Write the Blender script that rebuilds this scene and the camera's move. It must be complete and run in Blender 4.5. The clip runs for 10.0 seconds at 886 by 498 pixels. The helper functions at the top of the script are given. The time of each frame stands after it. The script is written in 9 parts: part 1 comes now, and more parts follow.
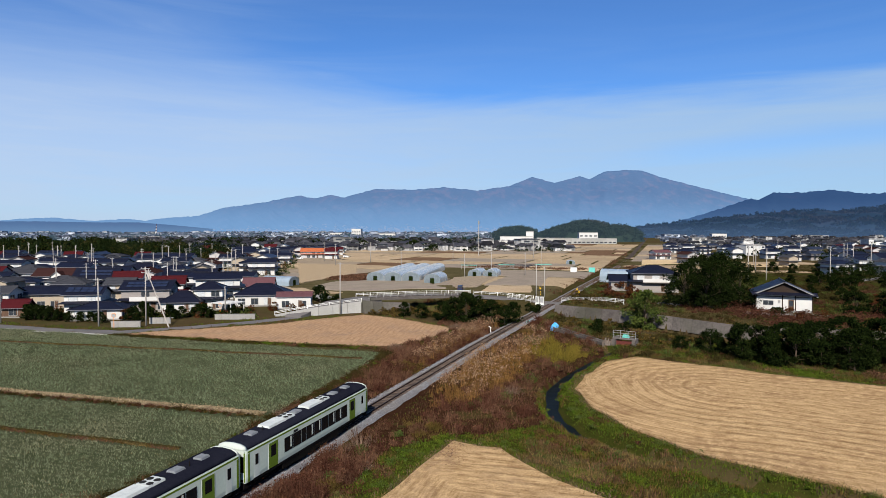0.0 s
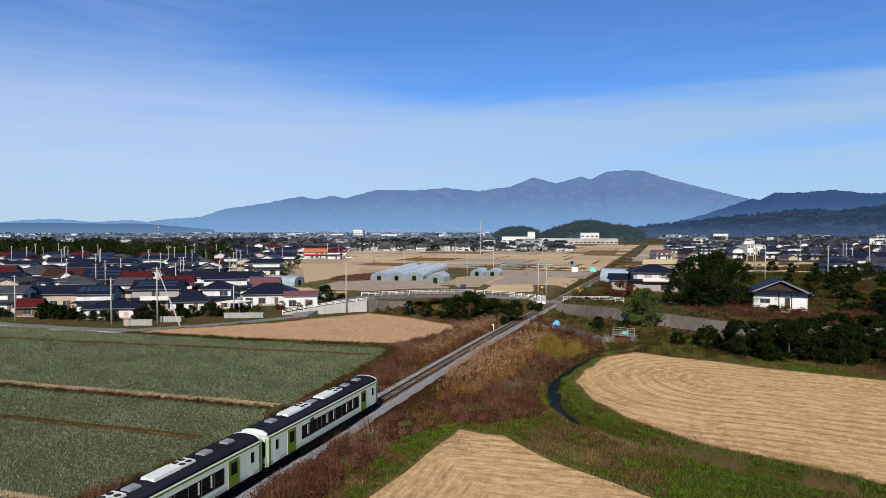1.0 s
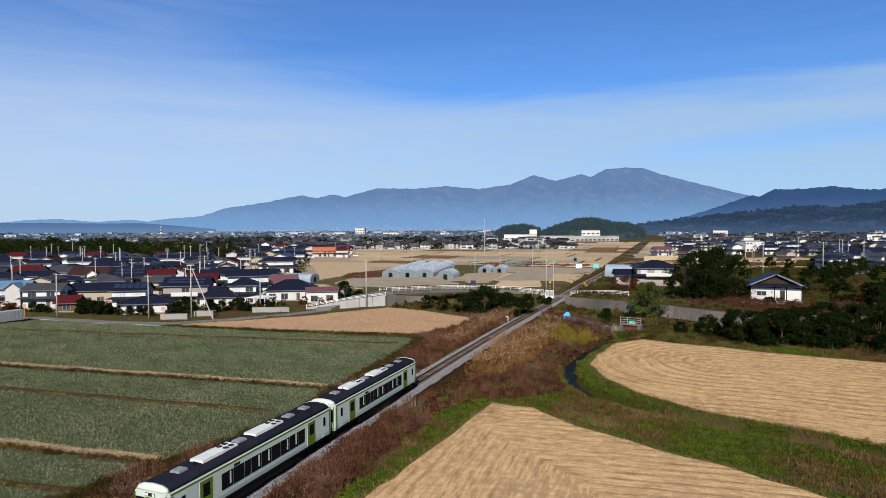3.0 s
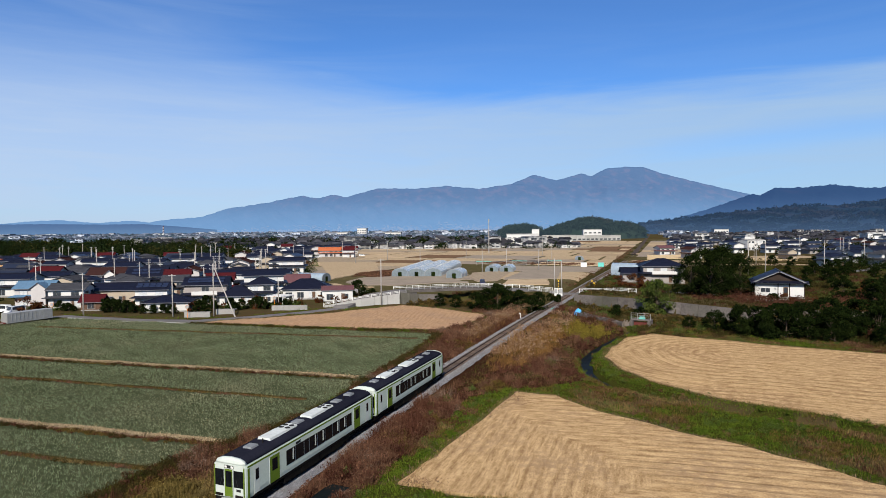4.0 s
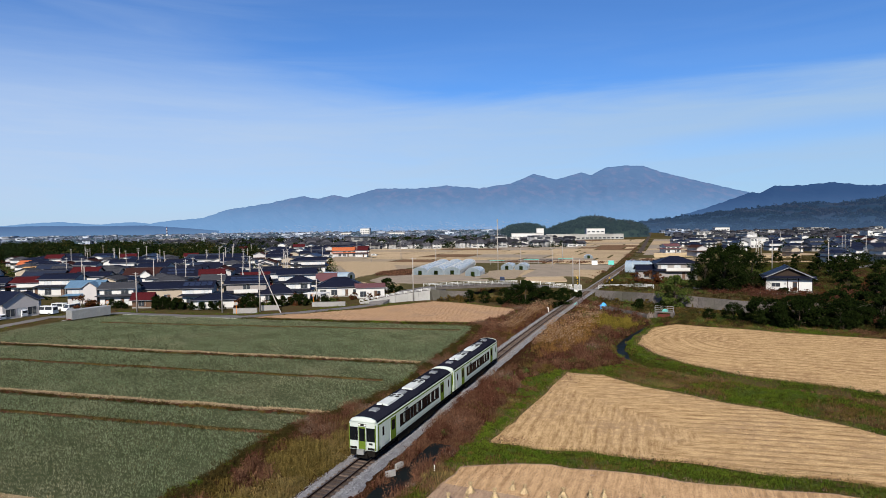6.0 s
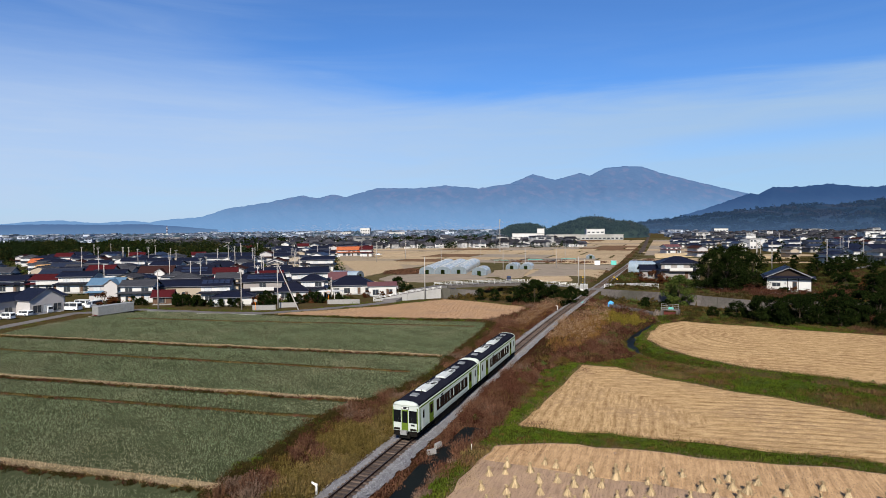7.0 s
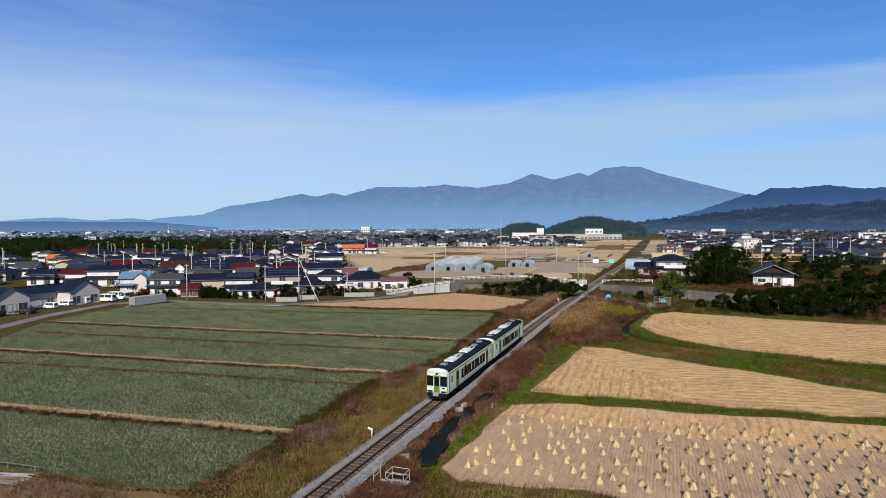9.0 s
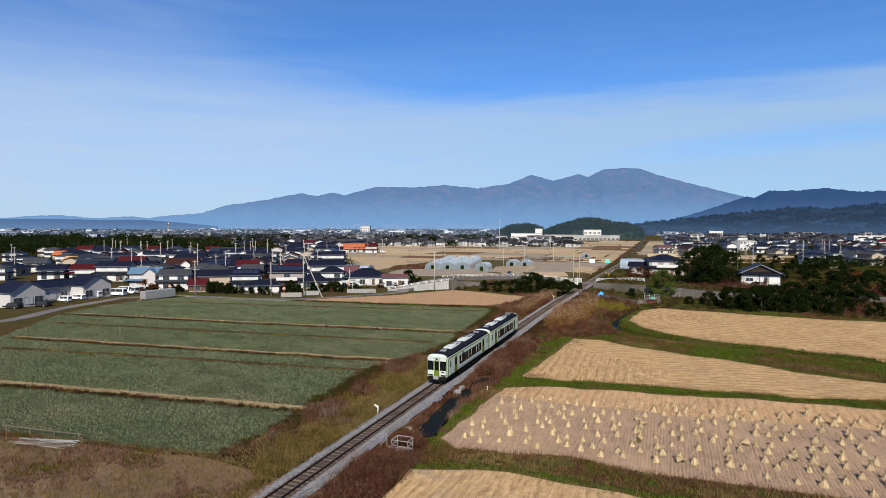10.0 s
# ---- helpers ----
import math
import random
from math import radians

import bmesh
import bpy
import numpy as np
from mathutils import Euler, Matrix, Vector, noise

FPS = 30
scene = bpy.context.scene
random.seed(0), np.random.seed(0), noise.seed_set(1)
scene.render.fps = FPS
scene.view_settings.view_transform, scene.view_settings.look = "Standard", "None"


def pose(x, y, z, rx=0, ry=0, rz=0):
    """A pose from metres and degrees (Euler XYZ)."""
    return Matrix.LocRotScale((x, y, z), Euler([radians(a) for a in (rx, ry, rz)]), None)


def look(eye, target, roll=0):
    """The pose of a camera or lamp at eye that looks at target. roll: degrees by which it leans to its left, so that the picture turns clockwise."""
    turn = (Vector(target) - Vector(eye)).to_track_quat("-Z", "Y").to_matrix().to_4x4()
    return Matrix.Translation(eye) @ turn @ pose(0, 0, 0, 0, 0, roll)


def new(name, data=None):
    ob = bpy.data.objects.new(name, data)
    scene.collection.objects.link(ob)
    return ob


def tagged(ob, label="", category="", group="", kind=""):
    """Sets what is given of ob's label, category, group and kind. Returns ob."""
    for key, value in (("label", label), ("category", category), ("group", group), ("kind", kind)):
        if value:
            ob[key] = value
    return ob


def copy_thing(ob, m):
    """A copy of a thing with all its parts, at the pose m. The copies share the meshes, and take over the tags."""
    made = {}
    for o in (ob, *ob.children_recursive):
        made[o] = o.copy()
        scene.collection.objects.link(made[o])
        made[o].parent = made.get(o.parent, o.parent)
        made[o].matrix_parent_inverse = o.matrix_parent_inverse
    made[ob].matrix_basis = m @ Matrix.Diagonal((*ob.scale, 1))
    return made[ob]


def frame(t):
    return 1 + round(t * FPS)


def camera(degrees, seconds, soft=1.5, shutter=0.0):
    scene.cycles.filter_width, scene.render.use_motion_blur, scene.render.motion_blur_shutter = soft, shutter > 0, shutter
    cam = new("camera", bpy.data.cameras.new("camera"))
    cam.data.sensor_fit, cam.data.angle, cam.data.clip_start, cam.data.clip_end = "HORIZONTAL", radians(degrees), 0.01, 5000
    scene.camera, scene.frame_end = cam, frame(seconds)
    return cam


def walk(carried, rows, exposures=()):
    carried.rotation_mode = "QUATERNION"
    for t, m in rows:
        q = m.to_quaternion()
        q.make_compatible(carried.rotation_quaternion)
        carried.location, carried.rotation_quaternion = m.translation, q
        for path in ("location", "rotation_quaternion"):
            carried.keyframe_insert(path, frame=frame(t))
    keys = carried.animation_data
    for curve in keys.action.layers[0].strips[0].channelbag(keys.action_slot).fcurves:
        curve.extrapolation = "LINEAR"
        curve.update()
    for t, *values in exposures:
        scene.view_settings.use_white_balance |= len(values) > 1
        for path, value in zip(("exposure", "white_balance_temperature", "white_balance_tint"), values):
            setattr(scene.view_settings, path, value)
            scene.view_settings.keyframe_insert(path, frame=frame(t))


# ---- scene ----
cam = camera(73.7, 10.0, soft=0.6)
PATH = [
    (0, look((5.372, 14.651, 20.092), (5.336, 16.650, 20.025), 0.10)),
    (0.5, look((5.213, 13.288, 20.041), (5.174, 15.286, 19.974), 0.10)),
    (1, look((4.884, 11.558, 20.022), (4.843, 13.557, 19.957), 0.00)),
    (1.5, look((4.363, 9.670, 19.965), (4.320, 11.669, 19.899), -0.10)),
    (2, look((3.533, 7.562, 19.971), (3.489, 9.560, 19.904), -0.10)),
    (2.5, look((2.525, 5.345, 20.045), (2.483, 7.344, 19.975), -0.20)),
    (4, look((-1.910, -1.665, 20.182), (-1.952, 0.333, 20.110), -0.50)),
    (4.5, look((-3.679, -4.073, 20.270), (-3.722, -2.074, 20.197), -0.70)),
    (5, look((-5.668, -6.722, 20.370), (-5.711, -4.724, 20.297), -0.80)),
    (5.5, look((-7.798, -9.174, 20.419), (-7.840, -7.176, 20.346), -0.90)),
    (7, look((-13.436, -17.010, 20.718), (-13.471, -15.011, 20.644), -0.60)),
    (7.5, look((-14.718, -19.811, 20.722), (-14.750, -17.813, 20.648), -0.70)),
    (8, look((-15.614, -22.805, 20.702), (-15.644, -20.807, 20.627), -0.60)),
    (8.5, look((-16.208, -25.848, 20.589), (-16.237, -23.850, 20.513), -0.40)),
    (9, look((-16.462, -29.102, 20.544), (-16.492, -27.103, 20.467), -0.30)),
    (9.5, look((-16.569, -32.211, 20.343), (-16.597, -30.213, 20.268), -0.10)),
    (10, look((-16.519, -35.416, 20.183), (-16.546, -33.418, 20.107), 0.10)),
]
walk(cam, PATH)

# ---- light ----
SUN_DIR = Vector((-0.05, -0.78, 0.62)).normalized()
sun_data = bpy.data.lights.new("sun", "SUN")
sun_data.energy, sun_data.angle, sun_data.color = 4.75, radians(0.53), (1.0, 0.93, 0.82)
sun = new("sun", sun_data)
sun.matrix_world = look(SUN_DIR * 100, (0, 0, 0))

scene.view_settings.exposure = 0.90
world = bpy.data.worlds.new("world")
scene.world = world
world.use_nodes = True


class Graph:
    """A small helper to write node trees in few lines."""

    def __init__(self, tree):
        self.t = tree
        tree.nodes.clear()

    def n(self, kind, **kw):
        node = self.t.nodes.new(kind)
        ins = kw.pop("ins", {})
        if "operation" in kw:
            node.operation = kw["operation"]
        if "use_clamp" in kw:
            node.use_clamp = kw["use_clamp"]
        if "data_type" in kw:
            node.data_type, node.blend_type = kw["data_type"], kw["blend_type"]
        if "interpolation_type" in kw:
            node.interpolation_type = kw["interpolation_type"]
        if "vector_type" in kw:
            node.vector_type = kw["vector_type"]
        for k, v in ins.items():
            self.put(node.inputs[k], v)
        return node

    def put(self, socket, v):
        if isinstance(v, bpy.types.NodeSocket):
            self.t.links.new(v, socket)
        else:
            socket.default_value = v

    def math(self, op, a, b=0.0, c=0.0, clamp=False):
        m = self.n("ShaderNodeMath", operation=op, use_clamp=clamp)
        for i, v in enumerate((a, b, c)):
            self.put(m.inputs[i], v)
        return m.outputs[0]

    def mix(self, f, a, b, blend="MIX"):
        m = self.n("ShaderNodeMix", data_type="RGBA", blend_type=blend)
        self.put(m.inputs[0], f)
        self.put(m.inputs[6], a)
        self.put(m.inputs[7], b)
        return m.outputs[2]

    def ramp(self, f, lo, hi, a=0.0, b=1.0):
        m = self.n("ShaderNodeMapRange", interpolation_type="SMOOTHSTEP")
        for i, v in enumerate((f, lo, hi, a, b)):
            self.put(m.inputs[i], v)
        return m.outputs[0]

    def noise(self, vec, scale, detail=3.0, rough=0.55, dist=0.0):
        return self.n("ShaderNodeTexNoise", ins={"Vector": vec, "Scale": scale, "Detail": detail, "Roughness": rough, "Distortion": dist}).outputs[0]


g = Graph(world.node_tree)
sky = g.n("ShaderNodeTexSky")
sky.sky_type, sky.sun_disc = "NISHITA", False
sky.sun_elevation, sky.sun_rotation = math.asin(SUN_DIR.z), math.atan2(SUN_DIR.x, SUN_DIR.y)
sky.altitude, sky.air_density, sky.dust_density, sky.ozone_density = 700.0, 1.0, 0.6, 2.0
way = g.n("ShaderNodeTexCoord").outputs["Generated"]
sep = g.n("ShaderNodeSeparateXYZ", ins={0: way})
dx, dy, dz = sep.outputs
# thin cirrus veil below a long edge, sharp ahead and blurred to the west, with streaks and one clear gap
streak = g.n("ShaderNodeMapping", ins={"Vector": way, "Rotation": (0, radians(-3), 0), "Scale": (1.1, 1.1, 11.0)}).outputs[0]
wisps = g.noise(streak, 1.6, 6.0, 0.6, 0.7)
west = g.ramp(dx, 0.05, -0.55)
edge = g.math("ADD", g.math("MULTIPLY_ADD", wisps, 0.09, 0.155), g.math("MULTIPLY", west, 0.03))
width = g.math("MULTIPLY_ADD", west, 0.075, 0.03)
veil = g.ramp(dz, g.math("ADD", edge, width), g.math("SUBTRACT", edge, width))
fine = g.ramp(g.noise(streak, 4.0, 5.0, 0.6, 0.5), 0.3, 0.75, 0.84, 1.0)
gap_line = g.math("ABSOLUTE", g.math("SUBTRACT", dz, g.math("MULTIPLY_ADD", dx, 0.07, 0.093)))
gap = g.math("MULTIPLY", g.ramp(gap_line, 0.03, 0.0), g.ramp(dx, 0.18, 0.48))
east = g.math("MULTIPLY", g.ramp(dx, 0.1, 0.5), g.ramp(dz, 0.12, 0.05))
thin = g.math("SUBTRACT", 1.0, g.math("MULTIPLY_ADD", gap, 0.38, g.math("MULTIPLY", east, 0.04)))
high = g.math("MULTIPLY", g.ramp(g.noise(streak, 1.9, 5.0, 0.55, 0.8), 0.3, 0.75), g.math("MULTIPLY_ADD", west, 0.34, 0.10))
high = g.math("MULTIPLY", high, g.ramp(dz, 0.42, 0.24))
cover = g.math("MAXIMUM", g.math("MULTIPLY", g.math("MULTIPLY", veil, fine), thin), high)
blue = g.mix(1.0, sky.outputs[0], (0.52, 0.90, 1.40, 1), "MULTIPLY")
white = g.mix(g.ramp(dx, -0.75, 0.5), (5.3, 6.5, 8.4, 1), (4.15, 5.75, 7.7, 1))
colour = g.mix(g.math("MULTIPLY", cover, 0.85), blue, white)
back = g.n("ShaderNodeBackground", ins={"Color": colour, "Strength": 0.0535})
g.n("ShaderNodeOutputWorld", ins={"Surface": back.outputs[0]})

# ---- materials ----
def material(name, c1, c2, scale=1.0, fine=None, rough=0.85, bump=0.0, metal=0.0, spread=0.0, tint=None, streak=None, spec=0.0, coat=0.0):
    """Two colours mixed by noise at two scales (per metre), relief, and a spread of value from piece to piece (spread)."""
    m = bpy.data.materials.new(name)
    m.use_nodes = True
    g = Graph(m.node_tree)
    pos = g.n("ShaderNodeTexCoord").outputs["Object"]
    if streak:
        pos = g.n("ShaderNodeMapping", ins={"Vector": pos, "Scale": streak}).outputs[0]
    big = g.ramp(g.noise(pos, scale, 3.0, 0.6), 0.3, 0.7)
    small = g.noise(pos, fine or scale * 9, 4.0, 0.65)
    f = g.math("ADD", g.math("MULTIPLY", big, 0.5), g.math("MULTIPLY", g.ramp(small, 0.35, 0.65), 0.5))
    col = g.mix(f, (*c1, 1), (*c2, 1))
    if tint:
        wide = g.ramp(g.noise(pos, scale * 0.17, 2.0), 0.45, 0.7)
        col = g.mix(g.math("MULTIPLY", wide, 0.7), col, (*tint, 1))
    if spread:
        geo = g.n("ShaderNodeNewGeometry").outputs["Random Per Island"]
        obj = g.n("ShaderNodeObjectInfo").outputs["Random"]
        r = g.math("FRACT", g.math("ADD", geo, obj))
        col = g.mix(1.0, col, g.n("ShaderNodeCombineColor", ins={i: g.math("ADD", 1.0 - spread, g.math("MULTIPLY", r, 2 * spread)) for i in range(3)}).outputs[0], "MULTIPLY")
    b = g.n("ShaderNodeBsdfPrincipled", ins={"Base Color": col, "Metallic": metal, "Specular IOR Level": spec, "Coat Weight": coat})
    g.put(b.inputs["Roughness"], g.math("ADD", rough - 0.08, g.math("MULTIPLY", small, 0.16), clamp=True))
    if bump:
        g.put(b.inputs["Normal"], g.n("ShaderNodeBump", ins={"Strength": min(1.0, bump), "Distance": 0.05 * max(1.0, bump), "Height": small}).outputs[0])
    g.n("ShaderNodeOutputMaterial", ins={"Surface": b.outputs[0]})
    return m


def field_material(name, light, dark, spacing, origin, yaw, run=1e5, square=False, contrast=0.5, patch=None, between=0.0, bend=1.8):
    """Mown straw in swaths that run round the end of the field; origin and yaw give the field's long axis."""
    m = bpy.data.materials.new(name)
    m.use_nodes = True
    g = Graph(m.node_tree)
    pos = g.n("ShaderNodeNewGeometry").outputs["Position"]
    loc = g.n("ShaderNodeMapping", vector_type="TEXTURE", ins={"Vector": pos, "Location": (*origin, 0), "Rotation": (0, 0, radians(yaw))}).outputs[0]
    warp = g.noise(loc, 0.09, 2.0)
    s = g.n("ShaderNodeSeparateXYZ", ins={0: loc})
    ax = g.math("MAXIMUM", g.math("SUBTRACT", run, s.outputs[0]), 0.0)
    ay = g.math("ABSOLUTE", s.outputs[1])
    d = g.math("MAXIMUM", ax, ay) if square else g.math("SQRT", g.math("ADD", g.math("MULTIPLY", ax, ax), g.math("MULTIPLY", ay, ay)))
    d = g.math("ADD", d, g.math("MULTIPLY", warp, bend))
    band = g.math("ADD", g.math("MULTIPLY", g.math("SINE", g.math("MULTIPLY", d, 2 * math.pi / spacing)), 0.5), 0.5)
    line = g.ramp(band, 0.68, 0.98)
    band = g.math("ADD", g.math("MULTIPLY", line, 0.75), g.math("MULTIPLY", band, 0.25))
    even = g.ramp(g.noise(pos, 0.07, 2.0), 0.36, 0.6, 0.25, 1.0)
    band = g.math("ADD", 0.3, g.math("MULTIPLY", g.math("SUBTRACT", band, 0.3), even))
    fibre = g.noise(pos, 7.0, 5.0, 0.75)
    clod = g.noise(pos, 1.3, 4.0, 0.65)
    comb = g.n("ShaderNodeCombineXYZ", ins={0: d, 1: g.math("MULTIPLY", g.math("ADD", s.outputs[0], s.outputs[1]), 0.14), 2: 0.0}).outputs[0]
    comb = g.ramp(g.noise(comb, 2.6, 5.0, 0.7, 0.3), 0.34, 0.66)
    broad = g.ramp(g.noise(pos, 0.12, 3.0, 0.6), 0.42, 0.68)
    k = g.math("ADD", g.math("MULTIPLY", band, contrast * 0.7), g.math("MULTIPLY", g.ramp(fibre, 0.38, 0.64), 0.36))
    k = g.math("ADD", k, g.math("MULTIPLY_ADD", comb, 0.55, -0.12))
    k = g.math("ADD", k, g.math("MULTIPLY", g.ramp(clod, 0.35, 0.75), 0.3 - between), clamp=True)
    col = g.mix(k, (*light, 1), (*dark, 1))
    if patch:
        spot = g.math("MULTIPLY", broad, g.ramp(clod, 0.38, 0.6))
        col = g.mix(g.math("MULTIPLY", spot, 0.75), col, (*patch, 1))
    b = g.n("ShaderNodeBsdfPrincipled", ins={"Base Color": col, "Roughness": 0.95, "Specular IOR Level": 0.0})
    h = g.math("ADD", g.math("MULTIPLY", fibre, 0.5), g.math("MULTIPLY", band, -1.4 * contrast))
    g.put(b.inputs["Normal"], g.n("ShaderNodeBump", ins={"Strength": 0.7, "Distance": 0.12, "Height": h}).outputs[0])
    g.n("ShaderNodeOutputMaterial", ins={"Surface": b.outputs[0]})
    return m


M_EARTH = material("earth_grass", (0.0286, 0.0297, 0.00944), (0.0571, 0.0402, 0.0194), 0.25, 3.0, 0.95, 1.0, tint=(0.0495, 0.0297, 0.0168))
M_PLAIN = material("dry_plain_grass", (0.078, 0.062, 0.031), (0.040, 0.036, 0.016), 0.06, 0.8, 0.95, 0.6, tint=(0.036, 0.034, 0.014))
M_LAWN = material("grassy_ground", (0.016, 0.022, 0.0040), (0.032, 0.030, 0.0075), 0.35, 5.0, 0.95, 1.0)
M_BANK = material("brown_bank", (0.017, 0.00816, 0.00482), (0.0328, 0.0163, 0.0092), 0.35, 5.0, 0.95, 1.0)
M_OLIVEBANK = material("olive_bank", (0.024, 0.0213, 0.00755), (0.0411, 0.0309, 0.0124), 0.35, 5.0, 0.95, 1.0)
M_GRASS = material("green_grass", (0.025, 0.050, 0.0048), (0.066, 0.082, 0.0105), 0.6, 4.0, 0.9, 1.0, spread=0.4)
M_DRYGRASS = material("dry_grass", (0.132, 0.088, 0.0336), (0.0784, 0.0642, 0.0246), 0.4, 4.0, 0.9, 0.5, spread=0.4)
M_WEED = material("brown_weeds", (0.030, 0.0125, 0.0085), (0.128, 0.066, 0.039), 0.75, 3.0, 0.95, 0.5, spread=0.36, tint=(0.060, 0.034, 0.018))
M_MAROON = material("maroon_weeds", (0.019, 0.0075, 0.0055), (0.080, 0.034, 0.021), 0.8, 3.0, 0.95, 0.5, spread=0.4)
M_GREYWEED = material("grey_brown_weeds", (0.140, 0.094, 0.068), (0.055, 0.034, 0.024), 0.7, 3.0, 0.95, 0.5, spread=0.4)
M_DARKWEED = material("dark_olive_weeds", (0.018, 0.0165, 0.0055), (0.034, 0.025, 0.009), 0.3, 3.0, 0.95, 0.5, spread=0.4)
M_GOLDOLIVE = material("golden_olive_grass", (0.120, 0.086, 0.026), (0.045, 0.036, 0.011), 0.7, 3.0, 0.95, 0.4, spread=0.4)
M_YELLOWWEED = material("yellow_green_weeds", (0.082, 0.071, 0.0115), (0.125, 0.089, 0.018), 0.3, 3.0, 0.95, 0.5, spread=0.4)
M_OLIVE = material("olive_weeds", (0.026, 0.0215, 0.006), (0.098, 0.064, 0.019), 0.7, 3.0, 0.95, 0.5, spread=0.45)
M_PLUME = material("pale_plumes", (0.21, 0.142, 0.0888), (0.15, 0.0872, 0.0509), 0.5, 4.0, 0.95, 0.3, spread=0.4)
M_GOLD = material("golden_weeds", (0.165, 0.092, 0.028), (0.062, 0.030, 0.012), 0.7, 3.0, 0.95, 0.4, spread=0.45)
M_ONION = material("onion_leaves", (0.066, 0.088, 0.045), (0.128, 0.145, 0.086), 0.3, 1.5, 0.6, 0.0, spread=0.5, tint=(0.150, 0.142, 0.090))
M_ONIONSOIL = material("onion_bed", (0.030, 0.038, 0.018), (0.052, 0.056, 0.030), 0.5, 5.0, 0.95, 1.0)
M_SOIL = material("dry_soil", (0.122, 0.0762, 0.0471), (0.0781, 0.0457, 0.0278), 0.4, 5.0, 0.95, 1.0)
M_ROUGHSOIL = material("rough_brown_soil", (0.150, 0.094, 0.066), (0.085, 0.056, 0.040), 0.4, 6.0, 0.95, 1.0, tint=(0.165, 0.110, 0.078))
M_PATH = material("dry_path", (0.230, 0.178, 0.110), (0.130, 0.097, 0.058), 0.8, 4.0, 0.95, 1.0, tint=(0.080, 0.066, 0.034))
M_STRAW = material("straw", (0.375, 0.285, 0.170), (0.250, 0.182, 0.102), 2.0, 14.0, 0.85, 0.3, spread=0.35)
M_TILLED = material("tilled_soil", (0.205, 0.172, 0.138), (0.15, 0.123, 0.097), 0.15, 2.0, 0.95, 1.0)
M_FARSTRAW = material("far_straw", (0.315, 0.240, 0.155), (0.22, 0.162, 0.103), 0.08, 0.9, 0.95, 0.6, spread=0.22)
F_FARROWS = field_material("far_straw_rows", (0.33, 0.255, 0.165), (0.19, 0.138, 0.085), 3.2, (0, 0), -19.4 + 90, contrast=0.5, bend=0.4)
F_FARROWS2 = field_material("far_stubble_rows", (0.25, 0.200, 0.145), (0.15, 0.118, 0.085), 2.2, (0, 0), -19.4, contrast=0.5, bend=0.4)
M_NET = material("dark_net", (0.044, 0.044, 0.048), (0.028, 0.0288, 0.032), 0.2, 2.0, 0.7, 0.4)
M_BALLAST = material("ballast", (0.198, 0.198, 0.21), (0.109, 0.107, 0.116), 1.5, 9.0, 0.95, 1.6, spread=0.3, tint=(0.145, 0.133, 0.124))
M_DIRTYBED = material("rust_stained_ballast", (0.030, 0.024, 0.022), (0.070, 0.056, 0.050), 1.2, 12.0, 0.95, 1.2)
M_RAIL = material("rusty_rail", (0.030, 0.018, 0.014), (0.020, 0.014, 0.012), 2.0, 20.0, 0.6, 0.2, 0.3)
M_RAILTOP = material("worn_rail_head", (0.10, 0.092, 0.088), (0.06, 0.054, 0.05), 2.0, 20.0, 0.45, 0.0, 0.7)
M_SLEEPER = material("weathered_sleeper", (0.125, 0.092, 0.072), (0.060, 0.045, 0.037), 1.5, 12.0, 0.9, 0.5, spread=0.4)
M_CONCRETE = material("concrete", (0.239, 0.23, 0.218), (0.173, 0.167, 0.158), 0.4, 5.0, 0.9, 0.4, tint=(0.144, 0.138, 0.126))
M_OLDWALL = material("stone_revetment", (0.118, 0.104, 0.096), (0.066, 0.058, 0.054), 0.5, 3.0, 0.95, 1.0, spread=0.25, tint=(0.058, 0.058, 0.042))
M_WHITEWALL = material("white_concrete", (0.308, 0.303, 0.289), (0.234, 0.229, 0.215), 0.3, 4.0, 0.85, 0.2, tint=(0.196, 0.191, 0.178))
M_ASPHALT = material("asphalt", (0.114, 0.108, 0.108), (0.078, 0.075, 0.075), 0.3, 8.0, 0.9, 0.3, tint=(0.138, 0.126, 0.12))
M_FARMROAD = material("farm_track", (0.084, 0.076, 0.06), (0.056, 0.052, 0.036), 0.3, 3.0, 0.95, 0.5)
M_WATER = material("dark_water", (0.0035, 0.0055, 0.0065), (0.007, 0.009, 0.009), 0.5, 4.0, 0.4, 0.15, spec=0.015)
M_STEEL = material("galvanised_steel", (0.336, 0.336, 0.328), (0.24, 0.24, 0.232), 2.0, 15.0, 0.5, 0.0, 0.5)
M_WHITEPAINT = material("white_paint", (0.624, 0.624, 0.6), (0.512, 0.504, 0.48), 1.0, 8.0, 0.6)
M_POLE = material("pole_concrete", (0.304, 0.28, 0.256), (0.216, 0.2, 0.184), 0.6, 8.0, 0.9)
M_BLACK = material("black_rubber", (0.0128, 0.0128, 0.0136), (0.024, 0.024, 0.024), 2.0, 12.0, 0.7)
M_GLASS = material("dark_window", (0.020, 0.024, 0.030), (0.035, 0.04, 0.047), 0.6, 3.0, 0.12, spec=0.6)
M_WOOD = material("grey_wood", (0.16, 0.132, 0.112), (0.096, 0.076, 0.064), 1.0, 12.0, 0.9, 0.4, spread=0.35)
M_TARP = material("blue_sheet", (0.048, 0.24, 0.528), (0.096, 0.336, 0.608), 1.0, 8.0, 0.5, 0.6)
M_GREENSHEET = material("green_sheet", (0.08, 0.336, 0.288), (0.128, 0.4, 0.352), 1.0, 8.0, 0.6)
